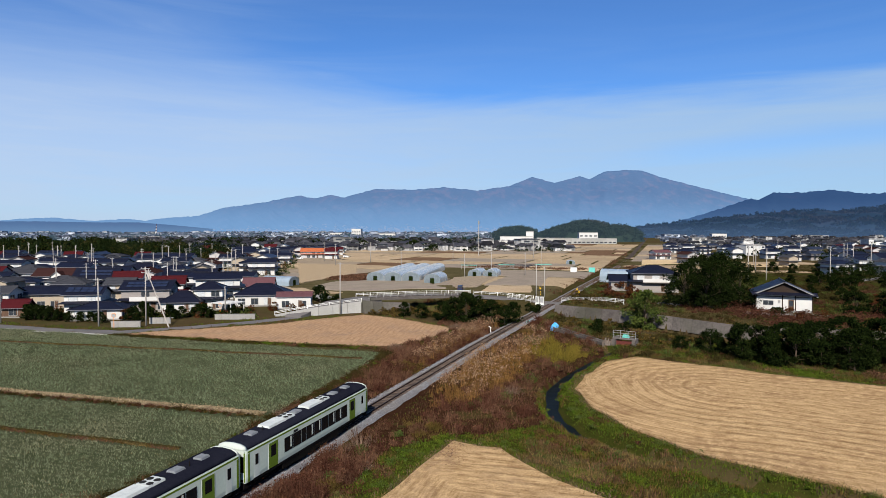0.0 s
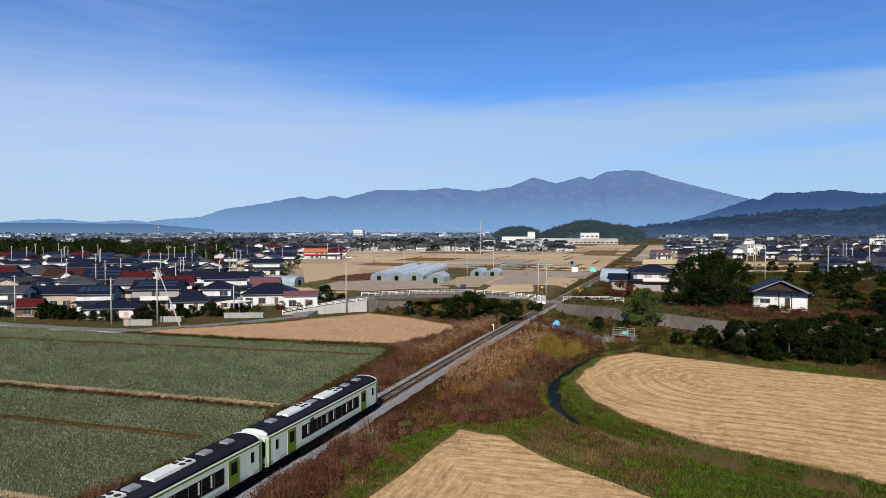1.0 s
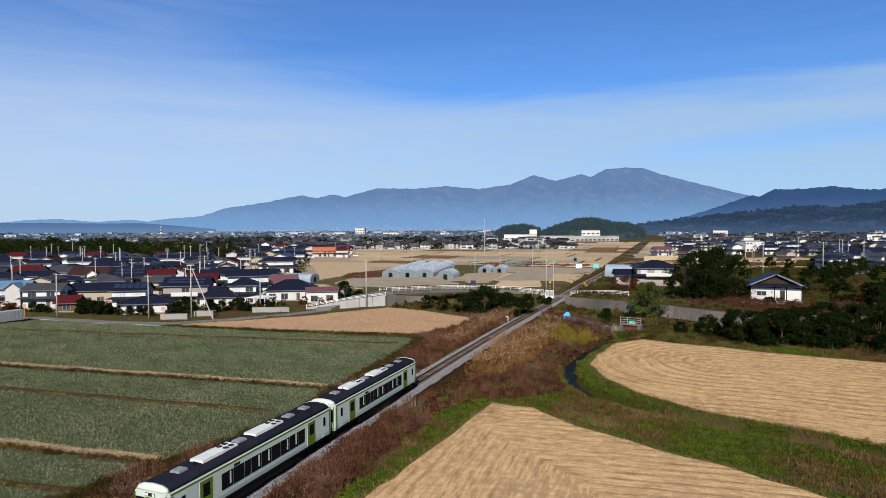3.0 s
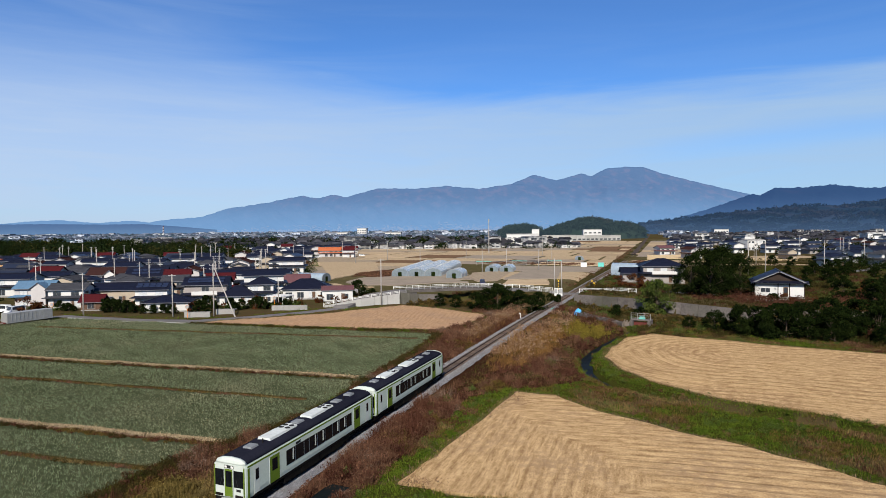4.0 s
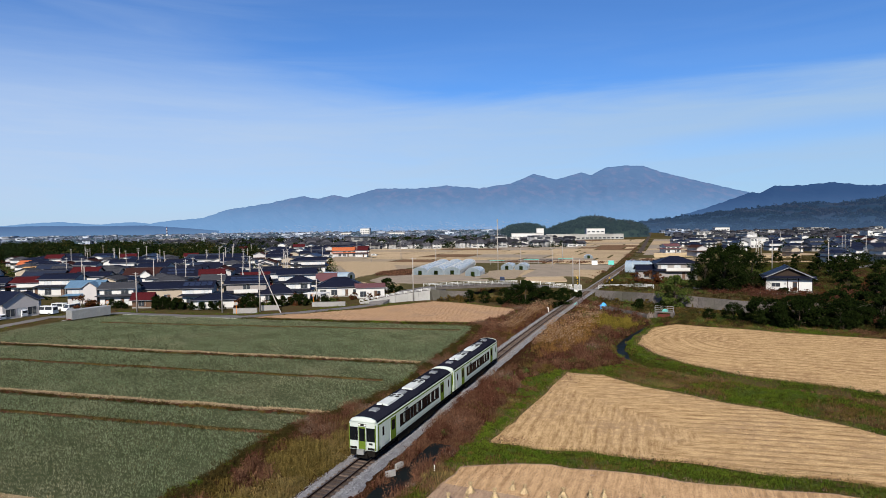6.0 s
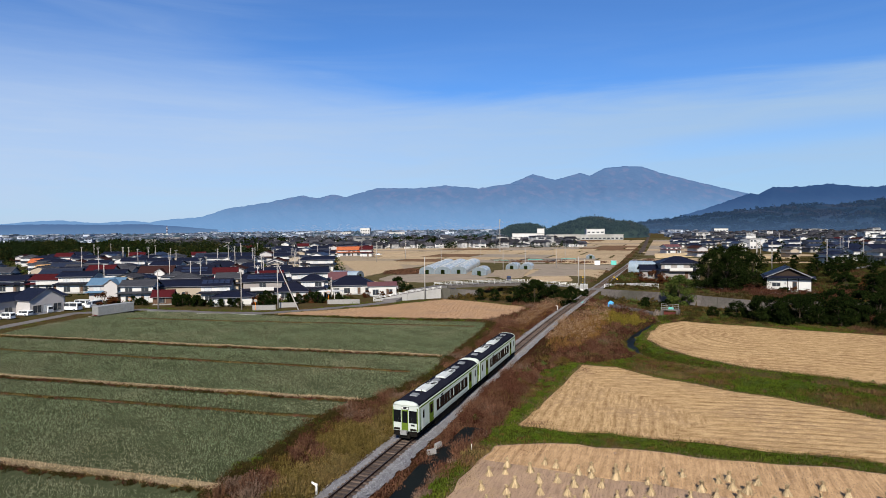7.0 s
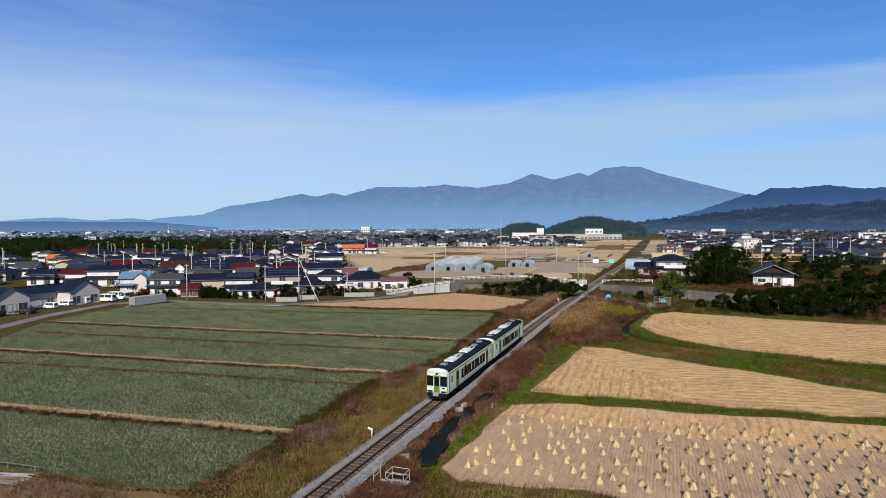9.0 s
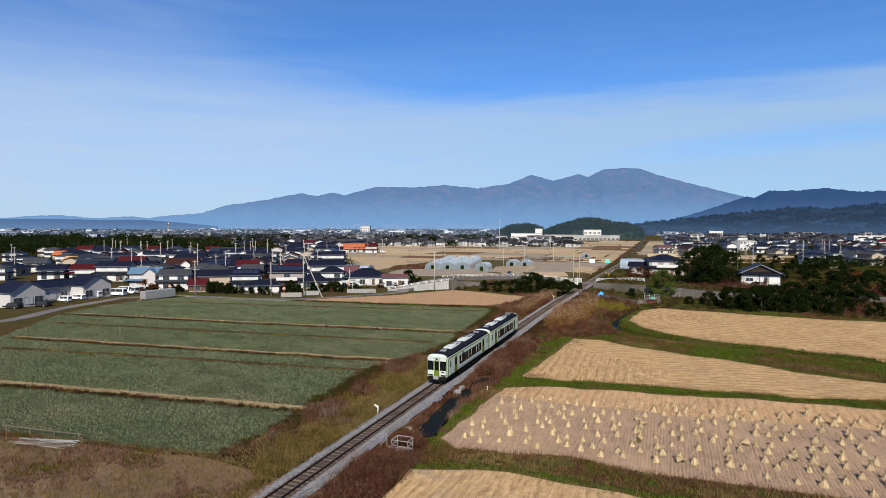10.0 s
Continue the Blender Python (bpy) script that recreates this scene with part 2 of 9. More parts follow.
M_RUST = material("rusty_red_iron", (0.104, 0.028, 0.024), (0.064, 0.024, 0.02), 1.0, 8.0, 0.8)
M_YELLOW = material("yellow_paint", (0.6, 0.384, 0.024), (0.52, 0.32, 0.024), 2.0, 9.0, 0.5)
M_ORANGE = material("orange_paint", (0.64, 0.2, 0.016), (0.56, 0.16, 0.016), 2.0, 9.0, 0.5)
M_BARK = material("bark", (0.08, 0.06, 0.044), (0.044, 0.0336, 0.0264), 2.0, 14.0, 0.95, 0.8)
M_LEAF = material("dark_leaves", (0.00441, 0.00811, 0.00231), (0.0101, 0.015, 0.00374), 0.35, 2.5, 0.75, 0.0, spread=0.5)
M_BELT = material("belt_leaves", (0.005, 0.010, 0.0042), (0.014, 0.021, 0.0080), 0.06, 0.9, 0.75, 0.0, spread=0.4)
M_OLIVETREE = material("olive_autumn_leaves", (0.022, 0.022, 0.0065), (0.038, 0.031, 0.010), 0.12, 1.5, 0.75, 0.0, spread=0.5)
M_LIGHTLEAF = material("yellow_green_leaves", (0.022, 0.038, 0.008), (0.058, 0.070, 0.016), 0.4, 2.5, 0.7, 0.0, spread=0.5)
M_LEAF2 = material("green_leaves", (0.0294, 0.0455, 0.0107), (0.0535, 0.067, 0.017), 0.4, 2.5, 0.75, 0.0, spread=0.45)
M_LEAF3 = material("autumn_leaves", (0.0432, 0.013, 0.0072), (0.0576, 0.0245, 0.00864), 0.4, 2.5, 0.75, 0.0, spread=0.45)


EYE = Vector((-5, -5, 20))


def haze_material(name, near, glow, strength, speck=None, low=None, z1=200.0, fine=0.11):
    """Far slopes with the haze painted in as a blue emission, brightest low down."""
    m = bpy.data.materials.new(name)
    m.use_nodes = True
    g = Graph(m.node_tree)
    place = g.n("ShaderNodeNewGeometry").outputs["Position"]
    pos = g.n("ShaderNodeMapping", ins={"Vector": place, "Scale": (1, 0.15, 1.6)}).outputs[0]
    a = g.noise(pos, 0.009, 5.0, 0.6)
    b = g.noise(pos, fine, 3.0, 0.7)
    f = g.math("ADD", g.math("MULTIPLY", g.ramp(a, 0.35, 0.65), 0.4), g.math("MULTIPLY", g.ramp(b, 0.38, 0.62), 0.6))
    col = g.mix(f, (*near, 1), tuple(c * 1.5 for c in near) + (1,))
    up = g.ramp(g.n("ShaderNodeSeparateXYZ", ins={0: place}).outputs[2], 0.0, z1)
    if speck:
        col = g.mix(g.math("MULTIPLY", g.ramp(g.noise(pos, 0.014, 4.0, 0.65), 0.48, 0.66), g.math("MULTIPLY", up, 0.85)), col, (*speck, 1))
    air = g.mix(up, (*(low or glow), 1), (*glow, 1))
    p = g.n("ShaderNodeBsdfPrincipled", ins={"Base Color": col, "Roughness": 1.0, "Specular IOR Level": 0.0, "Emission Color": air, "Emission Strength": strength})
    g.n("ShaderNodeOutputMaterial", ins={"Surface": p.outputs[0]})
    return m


# the blue of distance is emitted by these surfaces, no air is modelled
M_FAR = haze_material("hazed_far_mountain", (0.013, 0.018, 0.026), (0.090, 0.178, 0.355), 0.54, (0.042, 0.031, 0.036), (0.155, 0.315, 0.56), 300.0)
M_MID = haze_material("hazed_foothill", (0.003, 0.006, 0.008), (0.036, 0.086, 0.222), 0.47, (0.008, 0.008, 0.010), (0.085, 0.175, 0.37), 170.0)
M_LOW = haze_material("hazed_wooded_foothill", (0.003, 0.006, 0.005), (0.030, 0.062, 0.138), 0.42, (0.014, 0.013, 0.010), (0.075, 0.135, 0.26), 60.0)
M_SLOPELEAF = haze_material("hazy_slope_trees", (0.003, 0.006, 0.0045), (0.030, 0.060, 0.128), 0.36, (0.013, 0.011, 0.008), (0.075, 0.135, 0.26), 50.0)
M_HILLS = haze_material("hazed_low_hills", (0.006, 0.010, 0.014), (0.088, 0.170, 0.350), 0.47, (0.012, 0.012, 0.014), (0.135, 0.25, 0.45), 50.0)
# far trees also glow faintly blue to imitate haze
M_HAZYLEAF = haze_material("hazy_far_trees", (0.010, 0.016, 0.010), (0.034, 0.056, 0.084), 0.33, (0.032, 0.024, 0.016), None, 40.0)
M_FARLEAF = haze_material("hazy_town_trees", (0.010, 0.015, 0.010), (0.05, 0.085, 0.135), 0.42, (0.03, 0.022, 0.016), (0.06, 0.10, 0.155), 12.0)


# ---- mesh helpers ----
class Mesh:
    """Gathers vertices and faces, then links them as one object."""

    def __init__(self):
        self.v, self.f, self.m = [], [], []

    def add(self, verts, faces, slot=0, at=None):
        k = len(self.v)
        self.v += [tuple(at @ Vector(p)) if at else tuple(p) for p in verts]
        self.f += [tuple(k + i for i in f) for f in faces]
        self.m += [slot] * len(faces)
        return self

    def box(self, x0, x1, y0, y1, z0, z1, slot=0, at=None, taper=0.0):
        t = taper
        return self.add([(x0, y0, z0), (x1, y0, z0), (x1, y1, z0), (x0, y1, z0), (x0 + t, y0 + t, z1), (x1 - t, y0 + t, z1), (x1 - t, y1 - t, z1), (x0 + t, y1 - t, z1)],
                        [(3, 2, 1, 0), (4, 5, 6, 7), (0, 1, 5, 4), (1, 2, 6, 5), (2, 3, 7, 6), (3, 0, 4, 7)], slot, at)

    def tube(self, a, b, r0, r1=None, n=8, slot=0):
        a, b = Vector(a), Vector(b)
        r1 = r0 if r1 is None else r1
        q = (b - a).to_track_quat("Z", "Y")
        ring = [q @ Vector((math.cos(2 * math.pi * i / n), math.sin(2 * math.pi * i / n), 0)) for i in range(n)]
        vs = [a + p * r0 for p in ring] + [b + p * r1 for p in ring]
        fs = [(i, (i + 1) % n, n + (i + 1) % n, n + i) for i in range(n)] + [tuple(range(n - 1, -1, -1)), tuple(range(n, 2 * n))]
        return self.add(vs, fs, slot)

    def sweep(self, rows, closed=True, slot=0, caps=False):
        """Skin between rows of points with equal counts."""
        n = len(rows[0])
        vs = [p for r in rows for p in r]
        fs = []
        for i in range(len(rows) - 1):
            for j in range(n if closed else n - 1):
                a, b = i * n + j, i * n + (j + 1) % n
                fs.append((a, b, b + n, a + n))
        if caps:
            fs += [tuple(range(n - 1, -1, -1)), tuple((len(rows) - 1) * n + j for j in range(n))]
        return self.add(vs, fs, slot)

    def mesh(self, name, mats, smooth=False):
        me = bpy.data.meshes.new(name)
        me.from_pydata(self.v, [], self.f)
        for m in mats if isinstance(mats, (list, tuple)) else [mats]:
            me.materials.append(m)
        if any(self.m):
            me.polygons.foreach_set("material_index", self.m)
        if smooth:
            me.polygons.foreach_set("use_smooth", [True] * len(me.polygons))
        me.update()
        return me

    def link(self, name, mats, parent=None, label="", smooth=False):
        ob = new(name, self.mesh(name, mats, smooth))
        ob.parent = parent
        return tagged(ob, label)


def base_at(name, x, y, z=None, yaw=0.0):
    e = new(name)
    e.empty_display_size = 0.3
    e.matrix_basis = pose(x, y, ground_z(x, y) if z is None else z, 0, 0, yaw)
    return e


def smooth01(x, lo, hi):
    k = np.clip((np.asarray(x, float) - lo) / (hi - lo), 0, 1)
    return k * k * (3 - 2 * k)


def rough(x, y, scale, seed=0.0):
    """Cheap smooth noise in -1..1 on arrays."""
    x, y = np.asarray(x, float) / scale + seed, np.asarray(y, float) / scale - seed
    return (np.sin(x * 1.7 + 1.3 * np.sin(y * 1.1 + seed)) + np.sin(y * 1.9 + 1.7 * np.sin(x * 0.8)) + np.sin((x + y) * 3.1 + np.sin(x * 2.3))) / 3


# ---- plan ----
YAW = -19.4  # the fields' and the houses' common direction
UX, UY = math.cos(radians(YAW)), math.sin(radians(YAW))
TRACK_Y = np.array([-140, -60, 20, 60, 98, 125, 170, 226, 296, 400, 581, 984, 1500, 2400.0])
TRACK_X = np.array([-82.2, -53.8, -25.4, -11.1, 2.4, 12.4, 30, 51.7, 79, 117, 179, 315, 489, 790.0])


def track_x(y):
    """The track's middle line: a cubic through the plan's points."""
    y = np.asarray(y, float)
    slope = np.gradient(TRACK_X, TRACK_Y)
    i = np.clip(np.searchsorted(TRACK_Y, y) - 1, 0, len(TRACK_Y) - 2)
    h = TRACK_Y[i + 1] - TRACK_Y[i]
    t = (y - TRACK_Y[i]) / h
    return (2 * t**3 - 3 * t**2 + 1) * TRACK_X[i] + (t**3 - 2 * t**2 + t) * h * slope[i] + (-2 * t**3 + 3 * t**2) * TRACK_X[i + 1] + (t**3 - t**2) * h * slope[i + 1]


def path_gap(x, y, pts):
    """Distance of points from a polyline."""
    x, y = np.asarray(x, float), np.asarray(y, float)
    best = np.full(np.broadcast(x, y).shape, 1e9)
    for (ax, ay), (bx, by) in zip(pts, pts[1:]):
        ux, uy = bx - ax, by - ay
        t = np.clip(((x - ax) * ux + (y - ay) * uy) / (ux * ux + uy * uy), 0, 1)
        best = np.minimum(best, np.hypot(x - ax - t * ux, y - ay - t * uy))
    return best


CANAL = [(31, 109), (26.5, 103), (20.6, 94), (17.7, 88), (16.6, 81), (16.6, 76.5), (17.8, 71.4), (20.6, 67.2), (23.9, 63), (28.2, 59.2), (34, 54.4), (41, 49.2), (62, 37.5), (90, 23)]
STREAM = [(-72.8, 224.4), (-38.4, 190.4), (-13.8, 170.8), (4, 162), (26, 148), (32, 144)]
DITCH = [(-19.3, 23.5), (-17.4, 30.5), (-15.6, 36.4), (-13.3, 41.2), (-11.4, 45.6)]
WALL_X = np.array([29.5, 44, 56, 84, 130, 220.0])
WALL_Y = np.array([155, 138.5, 121.5, 114, 100, 76.0])


def ground_z(x, y, dips=True):
    x, y = np.asarray(x, float), np.asarray(y, float)
    z = -0.3 + np.where(x > 0, 1.9, 0.3) * np.tanh(x / 32)
    z = z * (1 - smooth01(y, 150, 300))
    # terrace behind the stone wall
    behind = smooth01(y - np.interp(x, WALL_X, WALL_Y), 0.0, 0.5) * smooth01(x - track_x(y), 4, 9) * smooth01(x, 28, 31)
    z = z + (2.7 - z) * behind * (1 - smooth01(y, 230, 330))
    # the stream's low ground in front of the wall
    front = (1 - smooth01(path_gap(x, y, list(zip(WALL_X, WALL_Y))), 3.0, 11.0)) * (1 - behind) * smooth01(x, 27, 33)
    z = z - 1.7 * front
    # railway bank
    off = (x - track_x(y)) * 0.94
    bank = np.where(off < 0, 1 - smooth01(-off, 2.3, 8.0), 1 - smooth01(off, 2.3, 4.6)) * (1 - smooth01(y, 300, 380))
    z = z + (-0.62 - z) * bank
    if dips:
        z = z - 1.25 * (1 - smooth01(path_gap(x, y, CANAL), 0.45, 1.6)) * (y > -50)
        z = z - 2.3 * (1 - smooth01(path_gap(x, y, STREAM), 2.2, 5.0)) * (1 - 0.85 * (np.abs(off) < 2.0))
        z = z - 0.9 * (1 - smooth01(path_gap(x, y, DITCH), 0.95, 2.0))
    z = z + 0.10 * rough(x, y, 4.0) * smooth01(np.abs(off), 2.5, 6.0)
    return z if z.ndim else float(z)


ROUND = [(20.2, 85.5), (20.4, 78), (22.4, 71.5), (26.5, 64.5), (35.5, 56.0), (45, 48.8), (66, 37), (96, 22), (120, 60), (84, 71), (68, 79.5), (55.8, 84.5), (47.5, 89.5), (40, 96), (32.6, 101.8), (27.4, 99.2), (22.6, 92)]
NEAR = [(5.2, 69.2), (-6.6, 44.8), (2.1, 41.8), (11.2, 37.0), (22, 31.7), (31.3, 29.2), (60, 16), (64, 20), (40, 32.5), (33.5, 37), (28.5, 41.8), (26, 45.6), (23.2, 49), (20.2, 52.2), (16.6, 56), (13, 60.2), (11.5, 63.4), (9.7, 66.8)]
SHOCK = [(-9.4, 39.2), (-2, 39.2), (9.9, 33.6), (28.5, 26.2), (58, 12.5), (46, -12), (12.6, 7.2), (2, 12.2), (-6.4, 16.6), (-16.4, 18.8), (-17.2, 21.6), (-13, 31)]


def brown_zone(x, y):
    """Where dead brown weeds cover the ground: both railway banks, out to the canal beyond the corner paddy."""
    o = (x - track_x(y)) * 0.94
    left = (o < 0) & (o > -15)
    canal = np.interp(y, [60, 67, 71, 75, 80.5, 86.5, 93, 102, 108, 125, 140], [10, 12, 14, 15.2, 15.0, 16.2, 19.6, 25.5, 30, 30, 24]) - 0.4
    right = (o >= 0) & (x < canal) & ((y > 71 + 0.30 * (x - 6)) | (o < 7))
    right &= path_gap(x, y, NEAR + NEAR[:1]) > np.where(y > 63, 2.7, 1.5) + 0.5 * rough(x, y, 3.0, 6.0)
    right &= path_gap(x, y, SHOCK + SHOCK[:1]) > 2.6
    return (left | right) & (y < 150)


# ---- ground ----
def steps(inner0, inner1, d, out0, out1, grow=1.22):
    a = list(np.arange(inner0, inner1 + d / 2, d))
    s, p = d, a[-1]
    while p < out1:
        s *= grow
        p = min(out1, p + s)
        a.append(p)
    s, p = d, a[0]
    while p > out0:
        s *= grow
        p = max(out0, p - s)
        a.insert(0, p)
    return np.array(a)


gx, gy = np.meshgrid(steps(-130, 95, 0.9, -4700, 4700), steps(-20, 195, 0.9, -400, 4850))
gz = ground_z(gx, gy)
nx = gx.shape[1]
gi = np.arange(gx.size).reshape(gx.shape)
quads = np.stack([gi[:-1, :-1], gi[:-1, 1:], gi[1:, 1:], gi[1:, :-1]], -1).reshape(-1, 4)


def array_mesh(name, verts, faces, mats, smooth=False):
    """A mesh from arrays of points and of equal-sided faces."""
    verts, faces = np.asarray(verts, np.float32), np.asarray(faces, np.int32)
    me = bpy.data.meshes.new(name)
    me.vertices.add(len(verts))
    me.vertices.foreach_set("co", verts.ravel())
    n, k = faces.shape
    me.loops.add(n * k)
    me.loops.foreach_set("vertex_index", faces.ravel())
    me.polygons.add(n)
    me.polygons.foreach_set("loop_start", np.arange(n, dtype=np.int32) * k)
    me.polygons.foreach_set("use_smooth", np.full(n, smooth))
    for m in mats:
        me.materials.append(m)
    me.update(calc_edges=True)
    return me


fx, fy = gx[:-1, :-1] + 0.45, gy[:-1, :-1] + 0.45
foff = (fx - track_x(fy)) * 0.94
fmix = rough(fx, fy, 6.0, 2.5) + 0.6 * rough(fx, fy, 1.8, 8.0)
slot = np.zeros(fx.shape, np.int32)
slot[(fx > -45) & (fx < 110) & (fy > -60) & (fy < 120) & (foff > 0) & (fmix < 0.3)] = 1
brown = brown_zone(fx, fy)
slot[(fy > 182) & (fy < 700) & (foff < -4.5) & (fx > -52 - 0.22 * (fy - 170)) & (path_gap(fx, fy, STREAM) > 6)] = 4
slot[(fy > 215) & (fy < 900) & (foff > 5) & (foff < 60)] = 4
slot[(np.abs(foff) < 4) & (fy > 200)] = 3
slot[(foff > 2) & (fy < 18) & (fy > -12) & (path_gap(fx, fy, [(-24, 16.5), (-17, 16.2), (-6, 13.8), (14, 5), (40, -8)]) < 4)] = 3
slot[(fx > 84) & (fx < 190) & (fy > 128) & (fy < 250) & (foff > 20)] = 3
slot[(fx > 84) & (fx < 190) & (fy > 128) & (fy < 250) & (foff > 20) & (fmix < 0.1)] = 1
slot[brown & (fmix < 0.55)] = 2
slot[brown & (fmix >= 0.55)] = 3
land = array_mesh("ground", np.stack([gx, gy, gz], -1).reshape(-1, 3), quads, [M_EARTH, M_LAWN, M_BANK, M_OLIVEBANK, M_PLAIN], True)
land.polygons.foreach_set("material_index", slot.ravel())
tagged(new("ground", land),
       "grassy earth between the fields, green and brown", "ground", kind="structure")


# ---- fields ----
def field(points, mat, label, z=None, lift=0.06, category="field", wobble=0.35, name="field", skirt=0.5):
    """A field: a filled outline with a worn edge, laid over the land (z None) or level at z."""
    pts = []
    for (ax, ay), (bx, by) in zip(points, points[1:] + points[:1]):
        n = max(2, int(math.hypot(bx - ax, by - ay) / 2.0))
        pts += [(ax + (bx - ax) * i / n, ay + (by - ay) * i / n) for i in range(n)]
    px, py = np.array(pts).T
    px, py = px + wobble * rough(px, py, 2.5, 3.0), py + wobble * rough(px, py, 2.1, 7.0)
    bm = bmesh.new()
    face = bm.faces.new([bm.verts.new((x, y, 0)) for x, y in zip(px, py)])
    face.normal_update()
    if face.normal.z < 0:
        face.normal_flip()
    cut = max(3.0, max(px.max() - px.min(), py.max() - py.min()) / 26)
    for axis, a, b in (((1, 0, 0), px.min(), px.max()), ((0, 1, 0), py.min(), py.max())):
        c = a + cut
        while c < b:
            bmesh.ops.bisect_plane(bm, geom=bm.faces[:] + bm.edges[:] + bm.verts[:], plane_co=tuple(c * q for q in axis), plane_no=axis)
            c += cut
    for v in bm.verts:
        v.co.z = (ground_z(v.co.x, v.co.y, False) if z is None else z) + lift
    rim = bmesh.ops.extrude_edge_only(bm, edges=[e for e in bm.edges if e.is_boundary])["geom"]
    for v in rim:
        if isinstance(v, bmesh.types.BMVert):
            v.co.z -= skirt
    me = bpy.data.meshes.new(name)
    bm.to_mesh(me)
    bm.free()
    me.materials.append(mat)
    return tagged(new(name, me), label, category, kind="structure")


STRAW_L, STRAW_D = (0.415, 0.286, 0.150), (0.165, 0.098, 0.045)
F_ROUND = field_material("mown_straw_round", STRAW_L, STRAW_D, 1.7, (28, 88.5), -27, 10.0, contrast=0.46, bend=2.9, patch=(0.19, 0.115, 0.06))
F_NEAR = field_material("mown_straw_corner", STRAW_L, STRAW_D, 1.25, (2, 47), -19, 12.0, square=True, contrast=0.42, bend=0.5, patch=(0.22, 0.145, 0.085))
F_ROWS = field_material("mown_straw_rows", STRAW_L, STRAW_D, 0.9, (0, 0), -20, contrast=0.25, patch=(0.208, 0.16, 0.12))
F_SHOCK = field_material("cut_paddy_soil", (0.306, 0.209, 0.143), (0.168, 0.113, 0.0791), 0.3, (0, 0), -20, contrast=0.35, patch=(0.316, 0.221, 0.138), bend=0.2)
F_LONG = field_material("mown_straw_pale", (0.32, 0.209, 0.123), (0.2, 0.118, 0.067), 1.1, (0, 0), -8, contrast=0.45, patch=(0.192, 0.129, 0.0893))

SOUTH = [(-19.8, 13.6), (-14.5, 13.8), (-7.4, 11.0), (10, 2.4), (30, -9), (14, -44), (-36, -26), (-28, -8)]
UPPER = [(-58.2, 128.8), (-34.3, 140.2), (-16.1, 154.7), (-5, 146.2), (3, 136.5), (5, 131), (2, 124), (-5.6, 116.3), (-31.5, 121.3)]
ONION = [(-60, 22.3), (-37.6, 17), (-34.6, 23.5), (-32.6, 34.4), (-28.4, 48.8), (-22.6, 55.9), (-17.2, 67.1), (-14.9, 76.6), (-10.7, 91.5), (-8.2, 99.9), (-6.2, 111), (-32.4, 118.6), (-61.9, 126.8), (-91.5, 135.1), (-100.8, 130.9), (-105.9, 116.5), (-108.2, 101.7), (-100.8, 75.6), (-88, 31)]
field(ROUND, F_ROUND, "mown rice paddy with curved rows of cut straw", z=None, lift=0.20, skirt=0.9)
field(NEAR, F_NEAR, "mown rice paddy with pale straw rows beside the railway", z=None, lift=0.25, skirt=0.8)
field(SHOCK, F_SHOCK, "cut rice paddy of pinkish soil with straw shocks", z=None, lift=0.17, skirt=0.8)
F_STRIP = field_material("straw_strip", (0.423, 0.278, 0.15), (0.212, 0.128, 0.0676), 0.95, (0, 0), -21.5, contrast=0.4, bend=0.6)
field([(-9.4, 39.0), (-2, 39.0), (9.9, 33.4), (28.5, 26.0), (58, 12.3), (55, 6.5), (36, 14.8), (20.9, 21.2), (15.6, 23.4), (8.8, 25.9), (1.7, 29.9), (-5.4, 33.0), (-10.8, 35.3)], F_STRIP, "pale strip of mown straw along the edge of the paddy", lift=0.20, skirt=0.2)
field(SOUTH, F_ROWS, "mown rice paddy covered in pale straw", z=None, lift=0.2, skirt=0.8)
field(UPPER, F_LONG, "mown rice paddy below the village road", z=None, lift=0.17, skirt=0.6)
field(ONION, M_ONIONSOIL, "green onion field with dark rows", z=None, lift=0.14, name="onion_field", skirt=0.4)
field([(-89.7, 30.2), (-60, 21.2), (-38, 16.0), (-29.5, 11.8), (-44, -30), (-120, 0)], M_ROUGHSOIL, "bare brown soil patch beside the onion field", z=None, lift=0.10, name="bare_soil")


def strip(name, pts, width, mat, label, lift=0.08, category="", kind="structure", thick=0.3, z=None, step=3.0):
    """A band of even width along a line, laid on the land, with a body below it."""
    line = []
    for (ax, ay), (bx, by) in zip(pts, pts[1:]):
        n = max(1, int(math.hypot(bx - ax, by - ay) / step))
        line += [(ax + (bx - ax) * i / n, ay + (by - ay) * i / n) for i in range(n)]
    line.append(pts[-1])
    rows = []
    for i, (x, y) in enumerate(line):
        (ax, ay), (bx, by) = line[max(0, i - 1)], line[min(len(line) - 1, i + 1)]
        d = math.hypot(bx - ax, by - ay)
        px, py = -(by - ay) / d * width / 2, (bx - ax) / d * width / 2
        h = (ground_z(x, y, False) if z is None else z) + lift
        rows.append([(x + px, y + py, h), (x - px, y - py, h), (x - px, y - py, h - thick), (x + px, y + py, h - thick)])
    return tagged(Mesh().sweep(rows, True, 0, True).link(name, mat), label, category, kind=kind)


PATHS = ((-107, 101.7, -15.5, 78.8, 1.0), (-101, 88.8, -20, 68.5, 0.5), (-97, 72.2, -24.5, 54.1, 0.8), (-92, 62.9, -28, 48.1, 0.45), (-89, 44.2, -33, 30.2, 0.9), (-92, 123.4, -9, 106.8, 0.4))

